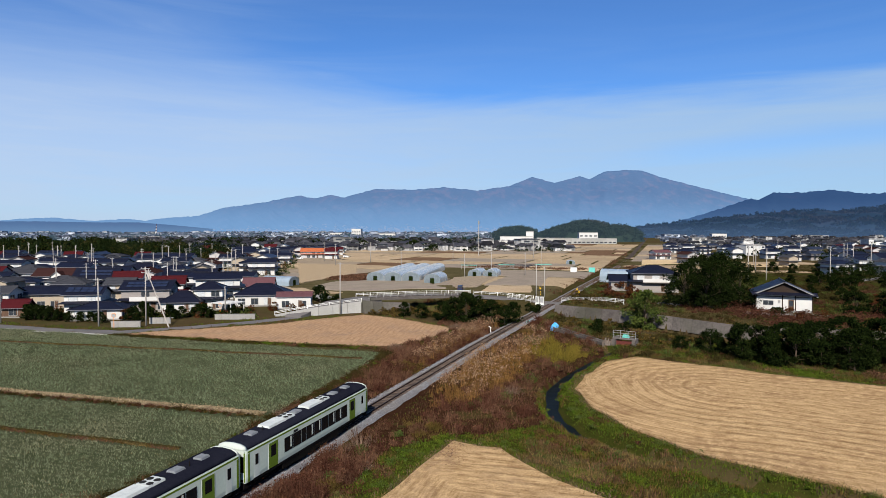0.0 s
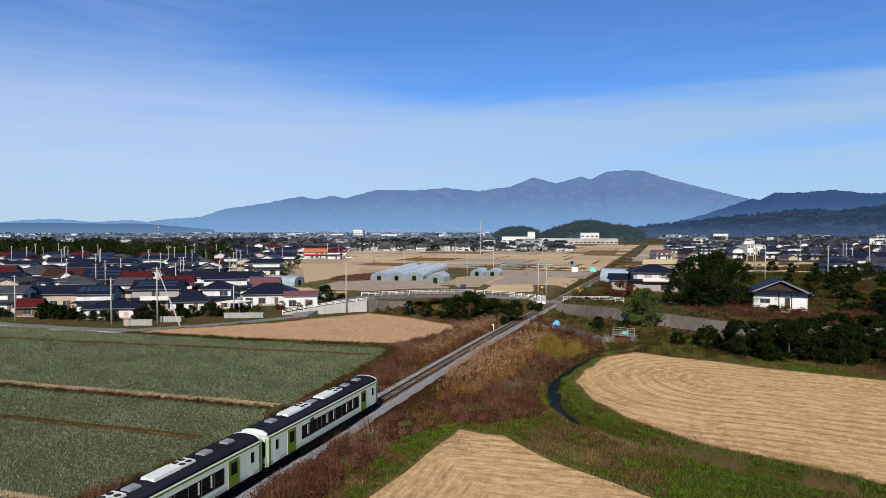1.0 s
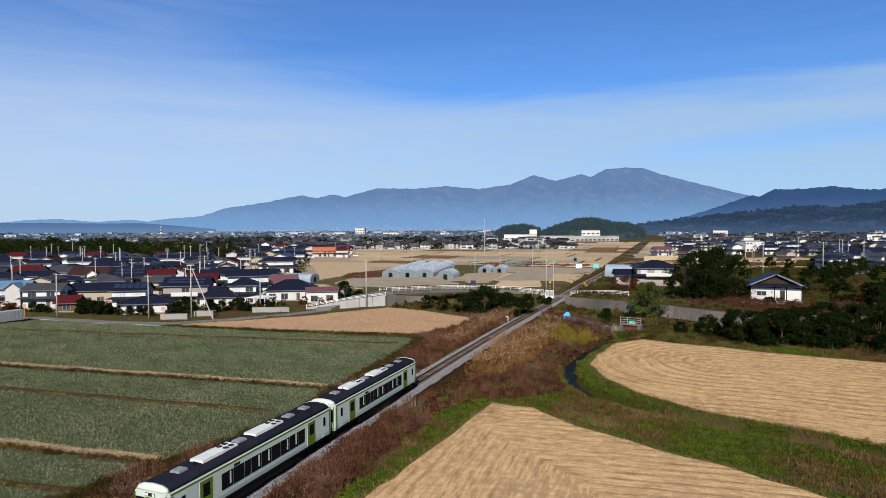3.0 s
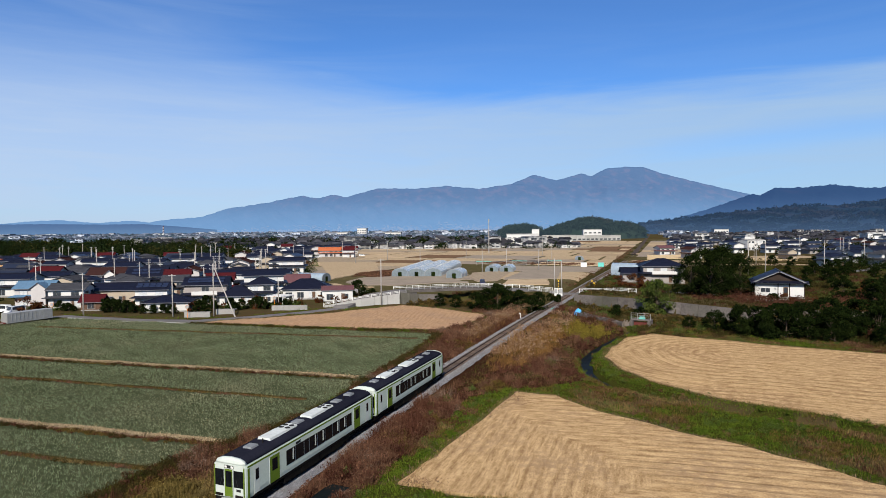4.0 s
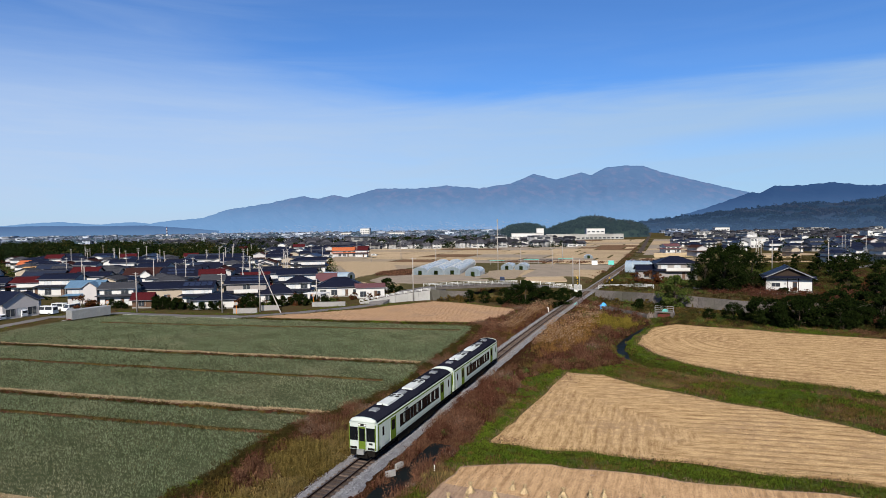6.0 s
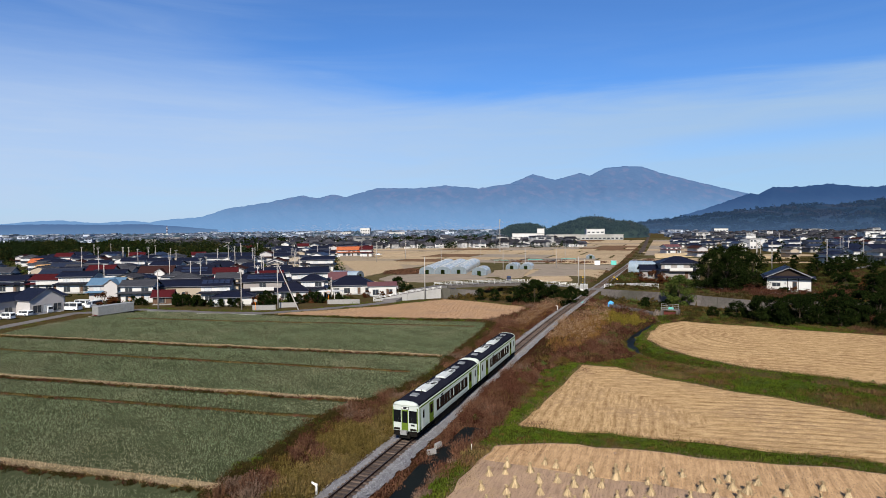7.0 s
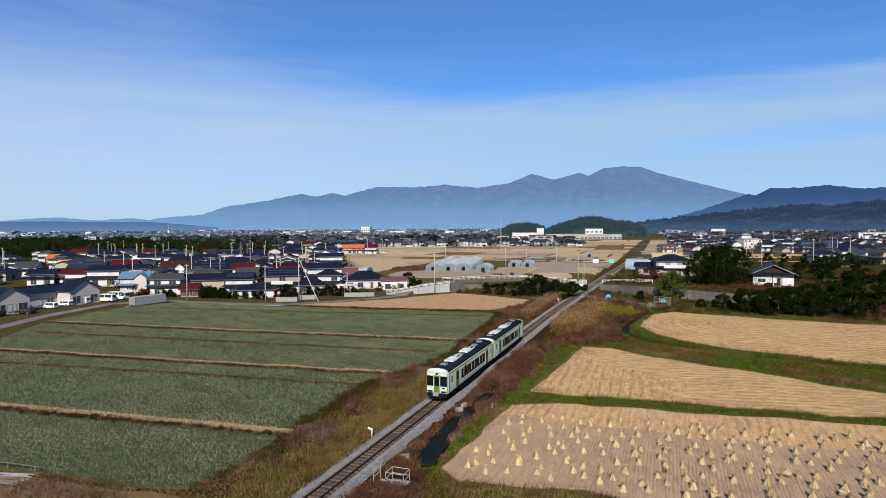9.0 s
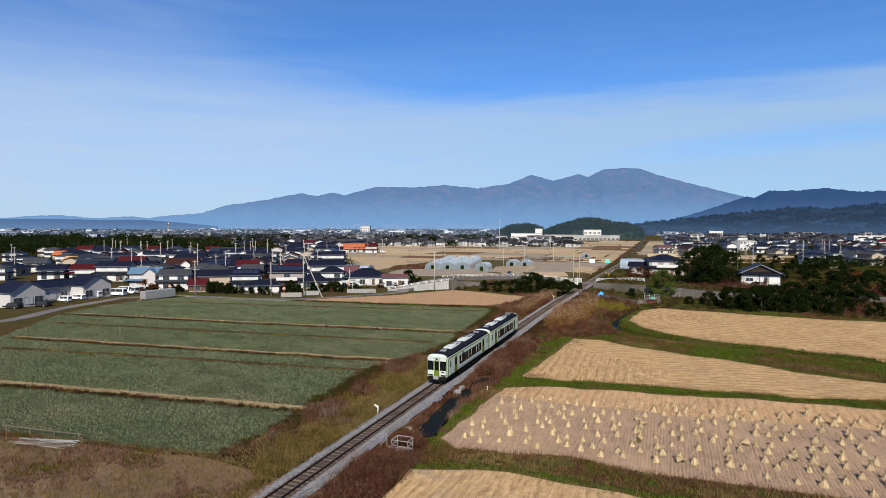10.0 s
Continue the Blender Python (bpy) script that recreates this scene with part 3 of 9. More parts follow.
# bare paths across the onion field
for k, (x0, y0, x1, y1, w) in enumerate(PATHS):
    strip("field_path", [(x0, y0), ((x0 + x1) / 2, (y0 + y1) / 2 + 0.3), (x1, y1)], w * (1.25 if w > 0.6 else 0.55), M_PATH if w > 0.6 else M_OLIVEBANK, "bare strip of dry earth between onion beds", 0.27, "path", thick=0.15)

# water and roads
def beside(pts, d):
    """A line kept at a distance to one side of another."""
    out = []
    for i, (x, y) in enumerate(pts):
        (ax, ay), (bx, by) = pts[max(0, i - 1)], pts[min(len(pts) - 1, i + 1)]
        n = math.hypot(bx - ax, by - ay)
        out.append((x - (by - ay) / n * d, y + (bx - ax) / n * d))
    return out


for d in (-0.85,):
    strip("canal_lining", beside(CANAL[7:], d), 0.14, M_OLDWALL, "worn concrete lip of the canal", -0.5, "canal lining", thick=0.9, step=1.5)
strip("canal_water", CANAL, 1.5, M_WATER, "dark still water in a narrow canal", -0.92, "water", thick=0.1, step=1.5)
strip("stream_water", STREAM, 5.0, M_WATER, "shallow stream below the bridge", -2.0, "water", thick=0.1, step=2.0)
strip("ditch_water", DITCH, 2.1, M_WATER, "black water in the ditch beside the railway", -0.42, "water", thick=0.1, step=1.0)
ROAD_L = [(-139.8, 57), (-113.3, 92.4), (-114.3, 112.8), (-111.5, 133.3), (-97.1, 139.3), (-78.5, 133.3), (-61.9, 130.8), (-54.5, 133.8), (-41.6, 141.9), (-31.5, 151.2)]
strip("road", ROAD_L, 3.6, M_ASPHALT, "narrow asphalt village road along the onion field", 0.05, "road", thick=0.3)
strip("road_edge", [(-94.3, 136.5), (-78.5, 131), (-62.3, 128.1)], 0.6, M_WHITEWALL, "pale concrete kerb of the village road", 0.12, "kerb", thick=0.4)


def ribbon(name, pts, width, mat, label, thick, category="road"):
    """A road with its own heights, on a solid bank."""
    line = []
    for p, q in zip(pts, pts[1:]):
        n = max(1, int(math.hypot(q[0] - p[0], q[1] - p[1]) / 2))
        line += [tuple(p[k] + (q[k] - p[k]) * i / n for k in range(3)) for i in range(n)]
    line.append(pts[-1])
    rows = []
    for i, (x, y, z) in enumerate(line):
        a, b = line[max(0, i - 1)], line[min(len(line) - 1, i + 1)]
        d = math.hypot(b[0] - a[0], b[1] - a[1])
        px, py = -(b[1] - a[1]) / d * width / 2, (b[0] - a[0]) / d * width / 2
        rows.append([(x + px, y + py, z), (x - px, y - py, z), (x - px, y - py, z - thick), (x + px, y + py, z - thick)])
    return tagged(Mesh().sweep(rows, True, 0, True).link(name, mat), label, category, kind="structure")


ribbon("road", [(-32, 151.1, -0.05), (-30.1, 155.8, 0.52), (-25.1, 158.9, 2.11), (-18.5, 162.3, 2.88), (-13.8, 164.8, 2.83)], 4.4, M_ASPHALT, "asphalt village road rising to the bridge", 2.6)
ribbon("road", [(8, 176.0, 2.2), (18, 178.0, 1.5), (26, 178.4, 0.6), (31, 177.5, 0.02), (36, 176, 0.02), (40, 172, 0.9), (46, 164, 2.3), (56, 153, 2.85), (66, 146, 2.85)], 4.0, M_ASPHALT, "asphalt road over the level crossing", 0.7)
strip("road", [(9, 178), (7.5, 205), (8.5, 218), (15.4, 233), (33, 276), (67, 366), (90, 423), (140, 548)], 2.4, M_FARMROAD, "straight grassy farm road between paddies", 0.07, "road", thick=0.3)
strip("road", [(-190, 430), (-128, 330), (-84, 258.7), (-58.3, 224.6), (-31.8, 189.1)], 4.5, M_CONCRETE, "pale farm road into the village", 0.07, "road", thick=0.3)

# far paddies, laid out on the land's common grid
rng = random.Random(5)


def far_field(u0, u1, v0, v1, mat, label):
    cx, cy = 30.0, 200.0
    pts = [(cx + u * UX - v * UY, cy + u * UY + v * UX) for u, v in ((u0, v0), (u1, v0), (u1, v1), (u0, v1))]
    field(pts, mat, label, z=None, lift=0.15 + 0.06 * rng.random(), wobble=0.5)


v = 18.0
while v < 620:
    dv = rng.uniform(20, 34) * (1 + v / 500)
    u = -150 - v * 0.32
    while u < 5:
        du = rng.uniform(28, 62)
        kind = rng.random()
        mat, label = ((M_FARSTRAW, "mown pale straw paddy"), (F_FARROWS, "mown paddy with rows of pale straw"), (F_FARROWS2, "stubble paddy with grey-brown rows"), (M_TILLED, "tilled grey-brown paddy"), (M_SOIL, "bare brown paddy"))[0 if kind < 0.28 else 1 if kind < 0.5 else 2 if kind < 0.68 else 3 if kind < 0.93 else 4]
        if not (-75 < u + du and 20 < v + dv and v < 102):
            far_field(u, min(u + du - 2.2, 8.5), v, v + dv - 2.4, mat, label)
        u += du
    if v > 190:
        far_field(19.5, rng.uniform(44, 64), v, v + dv - 1.6, M_FARSTRAW if rng.random() < 0.6 else M_TILLED, "mown paddy beside the railway")
    v += dv
far_field(-75, -42, 14, 40, M_TILLED, "tilled grey-brown paddy")
far_field(-70, -24, 118, 150, M_NET, "field under dark netting")
far_field(-40, -30, 16, 52, M_TILLED, "tilled grey-brown paddy")
far_field(-28, 7, 20, 58, F_FARROWS, "mown striped straw paddy")
far_field(-40, 8, 62, 100, M_TILLED, "tilled grey-brown paddy")
# small paddies between the bridge and the plastic tunnels
for pts, mat, label in (([(-44, 222), (-40, 241), (-26, 239), (-3, 231), (3, 214), (-7.5, 215.5), (-24, 207.5), (-40, 212)], M_TILLED, "tilled grey-brown paddy behind the bridge"),
                        ([(-52, 234), (-84, 352), (-49, 345), (-39, 283), (-43, 262)], F_FARROWS, "mown straw paddy with small shocks beside the village"),
                        ([(-38, 241), (-45, 262), (-36, 281), (-30, 276), (-29, 246)], M_WEED, "overgrown strip of brown weeds beside the tunnels"),
                        ([(-30, 203), (-41, 208), (-46, 216), (-58, 218), (-40, 196)], M_FARSTRAW, "pale straw paddy behind the village houses"),
                        ([(3.5, 232), (5.5, 260), (25, 270), (13.5, 217), (6, 217)], F_FARROWS2, "tilled paddy with grey-brown rows"),
                        ([(14.5, 203), (18.0, 219), (31.5, 215), (29.5, 196), (22, 196)], M_FARSTRAW, "pale straw paddy beside the level crossing"),
                        ([(16, 222), (30, 270), (46, 268), (36, 219)], M_TILLED, "tilled grey-brown paddy beside the farm road"),
                        ([(159.7, 341), (168, 364), (202, 354), (190, 333)], M_STRAW, "yellow straw field behind the grove"), ([(113, 355), (130, 407), (156, 408), (140, 362)], M_STRAW, "yellow straw field among the houses")):
    field(pts, mat, label, lift=0.26, wobble=0.5)
strip("road", [(124, 206), (138, 214.5), (154, 226), (166, 237), (178, 258), (196, 284)], 3.2, M_ASPHALT, "narrow lane winding up to the houses", 0.1, "road", thick=0.3)


# ---- railway ----
def along(y0, y1, step):
    ys = np.arange(y0, y1, step)
    xs = track_x(ys)
    tx = track_x(ys + 0.5) - track_x(ys - 0.5)
    n = np.hypot(tx, 1.0)
    return xs, ys, tx / n, 1.0 / n


def profile(y0, y1, step, shape, z=0.0):
    rows = []
    for x, y, tx, ty in zip(*along(y0, y1, step)):
        rows.append([(x + a * ty, y - a * tx, z + h) for a, h in shape])
    return rows


bed = Mesh()
rows = profile(-120, 420, 1.5, [(-2.55, -0.75), (-1.4, -0.20), (1.3, -0.20), (1.95, -0.72)])
for r in rows:
    for k in (0, 3):
        jx, jy = rough(r[k][0], r[k][1], 1.2, 5.0), rough(r[k][0], r[k][1], 0.9, 2.0)
        r[k] = (r[k][0] + 0.35 * jx, r[k][1], r[k][2] + 0.06 * jy)
bed.sweep(rows, False)
bed.sweep(profile(-120, 420, 3, [(-0.92, -0.192), (0.92, -0.192)]), False, 1)
track = tagged(bed.link("railway_track", [M_BALLAST, M_DIRTYBED]), "single railway track on grey gravel ballast", "railway", kind="structure")
far_bed = Mesh().sweep(profile(419, 2300, 12, [(-2.6, -0.2), (-1.5, 0.15), (1.5, 0.15), (2.6, -0.2)]), False).link("ballast_bed", M_DIRTYBED, track)
RAILSHAPE = [(-0.06, -0.16), (-0.012, -0.13), (-0.012, -0.035), (-0.033, -0.03), (-0.033, 0.0), (0.033, 0.0), (0.033, -0.03), (0.012, -0.035), (0.012, -0.13), (0.06, -0.16)]
for side in (-0.57, 0.57):
    Mesh().sweep(profile(-120, 900, 3, [(side + a * 1.25, h) for a, h in reversed(RAILSHAPE)]), True).link("rail", M_RAIL, track, "brown steel rail")
    Mesh().sweep(profile(-120, 900, 3, [(side - 0.025, 0.004), (side + 0.025, 0.004)][::-1]), False).link("rail_head", M_RAILTOP, track, "worn bright rail head")

# loose stones on the ballast
rs = np.random.default_rng(11)
n = 42000
ys = rs.uniform(6, 130, n)
off = rs.normal(0, 1.5, n)
keep = (off < 2.15) & (off > -2.75) & (np.abs(off) > 1.1)
ys, off = ys[keep], off[keep]
xs, zs = track_x(ys) + off, np.interp(np.abs(off), [0, 1.55, 3.0], [-0.19, -0.19, -0.72])
size = rs.uniform(0.03, 0.075, len(ys))
tri = np.array([[0, 1, 0.0], [-0.9, -0.5, 0], [0.9, -0.5, 0], [0, 0, 0.9]])
ang = rs.uniform(0, 6.28, len(ys))
c, s = np.cos(ang), np.sin(ang)
pv = np.stack([tri[None, :, 0] * c[:, None] - tri[None, :, 1] * s[:, None], tri[None, :, 0] * s[:, None] + tri[None, :, 1] * c[:, None], np.repeat(tri[None, :, 2], len(ys), 0)], -1) * size[:, None, None]
pv = pv + np.stack([xs, ys, zs], -1)[:, None, :]
pf = (np.arange(len(ys))[:, None, None] * 4 + np.array([[0, 1, 3], [1, 2, 3], [2, 0, 3]])[None]).reshape(-1, 3)
stones = new("ballast_stones", array_mesh("ballast_stones", pv.reshape(-1, 3), pf, [M_BALLAST]))
stones.parent = track
tagged(stones, "loose grey ballast stones", kind="stuff")

# ---- train ----
M_BODY = material("train_pale_paint", (0.36, 0.41, 0.355), (0.315, 0.36, 0.315), 0.5, 6.0, 0.38, coat=0.2)
M_FRONT = material("train_front_paint", (0.368, 0.4, 0.364), (0.32, 0.348, 0.32), 0.6, 6.0, 0.4, coat=0.2)
M_LIME = material("train_green_paint", (0.08, 0.12, 0.016), (0.064, 0.1, 0.0128), 0.7, 6.0, 0.4, coat=0.2)
M_ROOF = material("train_roof", (0.00792, 0.00864, 0.0141), (0.013, 0.0137, 0.0202), 0.5, 5.0, 0.6, 0.1)
M_UNIT = material("roof_unit_paint", (0.4, 0.424, 0.416), (0.32, 0.336, 0.328), 1.0, 6.0, 0.55)
M_UNDER = material("underframe_dirt", (0.00576, 0.0054, 0.00504), (0.0122, 0.0108, 0.00936), 1.0, 8.0, 0.85, 0.2)
M_VENT = material("roof_vent_paint", (0.11, 0.118, 0.13), (0.16, 0.17, 0.18), 1.0, 6.0, 0.55)
T_GLASS = material("train_window", (0.00288, 0.00336, 0.00432), (0.00672, 0.00768, 0.00864), 0.6, 3.0, 0.15, spec=0.25)
M_LAMP = material("lamp_glass", (0.6, 0.592, 0.544), (0.48, 0.48, 0.448), 3.0, 20.0, 0.15)

CAR, HALF, TOP, FLOOR = 19.5, 1.41, 3.55, 0.87
SECTION = [(-HALF + 0.06, FLOOR), (-HALF, 1.25), (-HALF, 3.1), (-1.32, 3.38)]
ROOFLINE = [(-1.34, 3.36), (-1.16, 3.58), (-0.75, 3.73), (0, 3.79), (0.75, 3.73), (1.16, 3.58), (1.34, 3.36)]


def panel(m, side, y0, y1, z0, z1, out=0.012, thick=0.03):
    """A flush panel on a car's side wall."""
    x = side * (HALF + out)
    m.box(min(x, x - side * thick), max(x, x - side * thick), y0, y1, z0, z1)
    return m


def rail_car():
    car = new("railcar")
    car.empty_display_size = 0.5
    wall = SECTION + [(-x, z) for x, z in reversed(SECTION)]
    rows = []
    for y, k in ((0.0, 0.94), (0.06, 0.975), (0.22, 1.0), (CAR - 0.22, 1.0), (CAR - 0.06, 0.975), (CAR, 0.94)):
        rows.append([(x * k, y, FLOOR + (z - FLOOR) * (1 if k == 1 else 0.995)) for x, z in wall])
    Mesh().sweep([r[::-1] for r in rows], True, 0, True).link("body", M_BODY, car, "pale grey-green painted steel body")
    rows = []
    for y, k, dz in ((0.02, 0.90, -0.18), (0.10, 0.96, -0.07), (0.35, 1.0, 0.0), (CAR - 0.35, 1.0, 0.0), (CAR - 0.10, 0.96, -0.07), (CAR - 0.02, 0.90, -0.18)):
        rows.append([(x * k, y, z + dz * (z - 3.3) / 0.45) for x, z in ROOFLINE])
    Mesh().sweep([r[::-1] for r in rows], True, 0, True).link("roof", M_ROOF, car, "dark blue-grey curved roof", True)
    for y0, y1 in ((-0.01, 0.3), (CAR - 0.3, CAR + 0.01)):
        rows = [[(x * k, y, z + 0.016 + dz * (z - 3.3) / 0.45) for x, z in ROOFLINE] for y, k, dz in ((y0, 0.905 if y0 < 1 else 1.004, -0.18 if y0 < 1 else 0), ((y0 + y1) / 2 if y0 < 1 else y0 + 0.16, 1.004, 0), (y1, 1.004 if y0 < 1 else 0.905, 0 if y0 < 1 else -0.18))]
        Mesh().sweep([r[::-1] for r in rows], True, 0, True).link("roof_end", M_FRONT, car, "white roof end", True)
    for side in (-1, 1):
        m = Mesh()
        panel(m, side, 0.24, CAR - 0.24, 3.12, 3.25, 0.006, 0.02).link("stripe", M_LIME, car, "green stripe below the roof")
        m = Mesh()
        panel(m, side, 1.0, CAR - 1.0, FLOOR - 0.12, FLOOR + 0.06, -0.03, 0.05).link("sole_bar", M_UNDER, car)
        for y0 in (0.24, CAR - 0.46):
            panel(Mesh(), side, y0, y0 + 0.22, FLOOR + 0.05, 3.07, 0.008, 0.02).link("corner_stripe", M_LIME, car, "green corner stripe")
        for y0 in (2.75, CAR - 3.95):
            door = panel(Mesh(), side, y0, y0 + 1.2, FLOOR + 0.1, 2.98, 0.014).link("door", M_LIME, car, "green sliding passenger door")
            panel(Mesh(), side, y0 + 0.28, y0 + 0.92, 1.85, 2.75, 0.024).link("door_window", T_GLASS, door)
            for q in (y0 - 0.05, y0 + 1.2):
                panel(Mesh(), side, q, q + 0.05, FLOOR + 0.08, 3.0, 0.02).link("door_frame", M_FRONT, door)
        # crew door and its narrow window
        for y0 in (0.95, CAR - 1.6):
            crew = panel(Mesh(), side, y0, y0 + 0.65, FLOOR + 0.1, 2.95, 0.008).link("crew_door", M_FRONT, car)
            panel(Mesh(), side, y0 + 0.15, y0 + 0.5, 1.95, 2.75, 0.02).link("crew_window", T_GLASS, crew)
        for k, (y0, w) in enumerate(((4.85, 1.1), (6.07, 1.1), (7.3, 0.62), (8.05, 1.1), (9.27, 1.1), (10.49, 1.1), (11.71, 1.1), (12.93, 1.1), (14.15, 0.9))):
            win = panel(Mesh(), side, y0, y0 + w, 1.58, 2.72, 0.010).link("window", T_GLASS, car, "dark tinted window")
            m = Mesh()
            for a, b, c, d in ((y0 - 0.03, y0 + w + 0.03, 1.55, 1.59), (y0 - 0.03, y0 + w + 0.03, 2.71, 2.75), (y0 - 0.03, y0, 1.59, 2.71), (y0 + w, y0 + w + 0.03, 1.59, 2.71)):
                panel(m, side, a, b, c, d, 0.018, 0.03)
            m.link("window_frame", M_BLACK, win)
        for y0 in (5.7, 8.9, 10.1, 12.56, 13.78):
            panel(Mesh(), side, y0 - 0.05, y0 + 0.1, 1.78, 2.66, 0.022).link("curtain", M_FRONT, car)
        panel(Mesh(), side, 6.1, 6.75, 2.80, 3.0, 0.016).link("destination_sign", M_BLACK, car)
    # ends: wide windows, gangway door, lamps, coupler, skirt
    for end in (0, 1):
        at = Matrix.Identity(4) if end == 0 else Matrix.Translation((0, CAR, 0)) @ Matrix.Rotation(math.pi, 4, "Z")
        face = Mesh().box(-1.30, 1.30, -0.035, 0.02, FLOOR + 0.05, 3.32, 0, at, 0.0).link("end_panel", M_FRONT, car, "white cab front")
        for s in (-1, 1):
            Mesh().box(min(s * 0.42, s * 1.24), max(s * 0.42, s * 1.24), -0.055, -0.03, 1.72, 2.92, 0, at).link("cab_window", T_GLASS, face)
            Mesh().box(min(s * 1.245, s * 1.33), max(s * 1.245, s * 1.33), -0.05, 0.0, FLOOR + 0.1, 3.2, 0, at).link("edge_stripe", M_LIME, face)
            Mesh().box(min(s * 0.55, s * 1.2), max(s * 0.55, s * 1.2), -0.09, -0.04, FLOOR + 0.12, FLOOR + 0.3, 0, at).link("tail_lamp", M_UNDER, face)
            Mesh().box(min(s * 0.18, s * 0.36), max(s * 0.18, s * 0.36), -0.075, -0.05, 3.08, 3.22, 0, at).link("headlight", M_LAMP, face)
            m = Mesh()
            m.tube(at @ Vector((s * 0.8, -0.07, 1.75)), at @ Vector((s * 0.62, -0.07, 2.3)), 0.015, None, 5)
            m.link("wiper", M_BLACK, face)
            Mesh().box(min(s * 0.42, s * 1.22), max(s * 0.42, s * 1.22), -0.05, 0.5, 0.42, FLOOR + 0.05, 0, at).link("skirt", M_UNDER, car, "dark grey skirt below the cab")
        Mesh().box(-0.40, 0.40, -0.056, -0.03, 3.04, 3.26, 0, at).link("lamp_panel", M_BLACK, face)
        Mesh().box(-0.36, 0.36, -0.09, -0.03, FLOOR + 0.1, 2.98, 0, at).link("gangway_door", M_LIME, face, "green gangway door")
        Mesh().box(-0.27, 0.27, -0.105, -0.08, 1.72, 2.86, 0, at).link("gangway_window", T_GLASS, face)
        for s in (-1, 1):
            Mesh().box(min(s * 0.36, s * 0.41), max(s * 0.36, s * 0.41), -0.11, -0.03, FLOOR + 0.1, 3.0, 0, at).link("gangway_frame", M_FRONT, face)
        if end == 0:
            Mesh().box(0.62, 1.0, -0.042, -0.03, 1.42, 1.60, 0, at).link("emblem", M_BLACK, face, "small dark emblem bar")
        m = Mesh()
        m.box(-0.22, 0.22, -0.42, 0.3, 0.72, 1.02, 0, at)
        m.box(-0.34, 0.34, -0.52, -0.38, 0.66, 1.06, 0, at)
        m.link("coupler", M_STEEL, car)
        m = Mesh()
        m.box(-0.55, 0.55, -0.2, 0.1, 0.25, 0.62, 0, at)
        m.link("snow_plough", M_UNDER, car)
    # roof units
    for y0, w, l, h, mat, nm in ((3.9, 0.62, 2.3, 0.18, M_UNIT, "air_conditioner"), (9.6, 0.62, 2.3, 0.18, M_UNIT, "air_conditioner"), (1.9, 0.42, 0.9, 0.16, M_VENT, "roof_vent"), (7.9, 0.42, 1.0, 0.14, M_VENT, "roof_vent"), (14.2, 0.42, 1.0, 0.14, M_VENT, "roof_vent"), (16.6, 0.42, 0.9, 0.16, M_VENT, "roof_vent")):
        unit = Mesh().box(-w, w, y0, y0 + l, 3.66, 3.75 + h, 0, None, 0.07).link(nm, mat, car, "white roof air conditioner" if mat == M_UNIT else "")
        if mat == M_UNIT:
            fan = Mesh().box(-w + 0.05, w - 0.05, y0 + l, y0 + l + 1.4, 3.66, 3.73 + h, 0, None, 0.05).link("fan_housing", M_UNIT, car)
            for fx in (-0.3, 0.3):
                for fy in (0.36, 0.94):
                    m = Mesh()
                    m.tube((fx, y0 + l + fy, 3.70 + h), (fx, y0 + l + fy, 3.745 + h), 0.23, None, 14).link("fan", M_BLACK, fan)
    for y0 in (3.4, 15.6):
        m = Mesh()
        m.tube((0.3, y0, 3.7), (0.3, y0, 4.1), 0.05, 0.03).link("antenna", M_UNDER, car)
    # underframe
    for y0, l, w, h in ((4.7, 2.2, 1.32, 0.6), (7.0, 2.6, 1.34, 0.66), (9.7, 1.9, 1.32, 0.6), (11.7, 1.8, 1.34, 0.66), (13.6, 1.1, 1.3, 0.55)):
        Mesh().box(-w, w, y0, y0 + l, FLOOR - 0.05 - h, FLOOR, 0).link("underfloor_box", M_UNDER, car)
    for yc in (2.85, CAR - 2.85):
        m = Mesh()
        for s in (-1, 1):
            m.box(min(s * 0.86, s * 1.0), max(s * 0.86, s * 1.0), yc - 1.45, yc + 1.45, 0.38, 0.62)
            m.box(min(s * 0.82, s * 1.02), max(s * 0.82, s * 1.02), yc - 0.4, yc + 0.4, 0.6, 0.85)
        m.box(-0.86, 0.86, yc - 0.2, yc + 0.2, 0.4, 0.9)
        bogie = m.link("bogie", M_UNDER, car)
        for ya in (-1.05, 1.05):
            for s in (-1, 1):
                Mesh().tube((s * 0.50, yc + ya, 0.43), (s * 0.64, yc + ya, 0.43), 0.43, None, 20).link("wheel", M_RAIL, bogie)
    return car


HEADING = -math.degrees(math.atan2(float(track_x(70.0) - track_x(50.0)), 20.0))
FRONT_Y = 39.9
first = rail_car()
tagged(first, "pale green two-tone diesel railcar with dark roof, leading the train", "train", "coupled railcars")
first.matrix_basis = pose(float(track_x(FRONT_Y)), FRONT_Y, 0.0, 0, 0, HEADING)
rear_y = FRONT_Y + 20.0 * math.cos(radians(HEADING))
second = copy_thing(first, pose(float(track_x(rear_y)), rear_y, 0.0, 0, 0, HEADING))
tagged(second, "pale green diesel railcar with dark roof, coupled behind the first")

# ---- houses ----
FACING = 10.0  # the houses look south
R_NAVY = material("navy_roof_tiles", (0.0030, 0.0036, 0.0090), (0.0078, 0.0088, 0.0175), 0.5, 6.0, 0.5, 0.5, streak=(1, 4, 4), spec=0.12)
R_GREY = material("grey_roof_tiles", (0.042, 0.043, 0.050), (0.022, 0.023, 0.028), 0.5, 6.0, 0.6, 0.6, streak=(1, 4, 4))
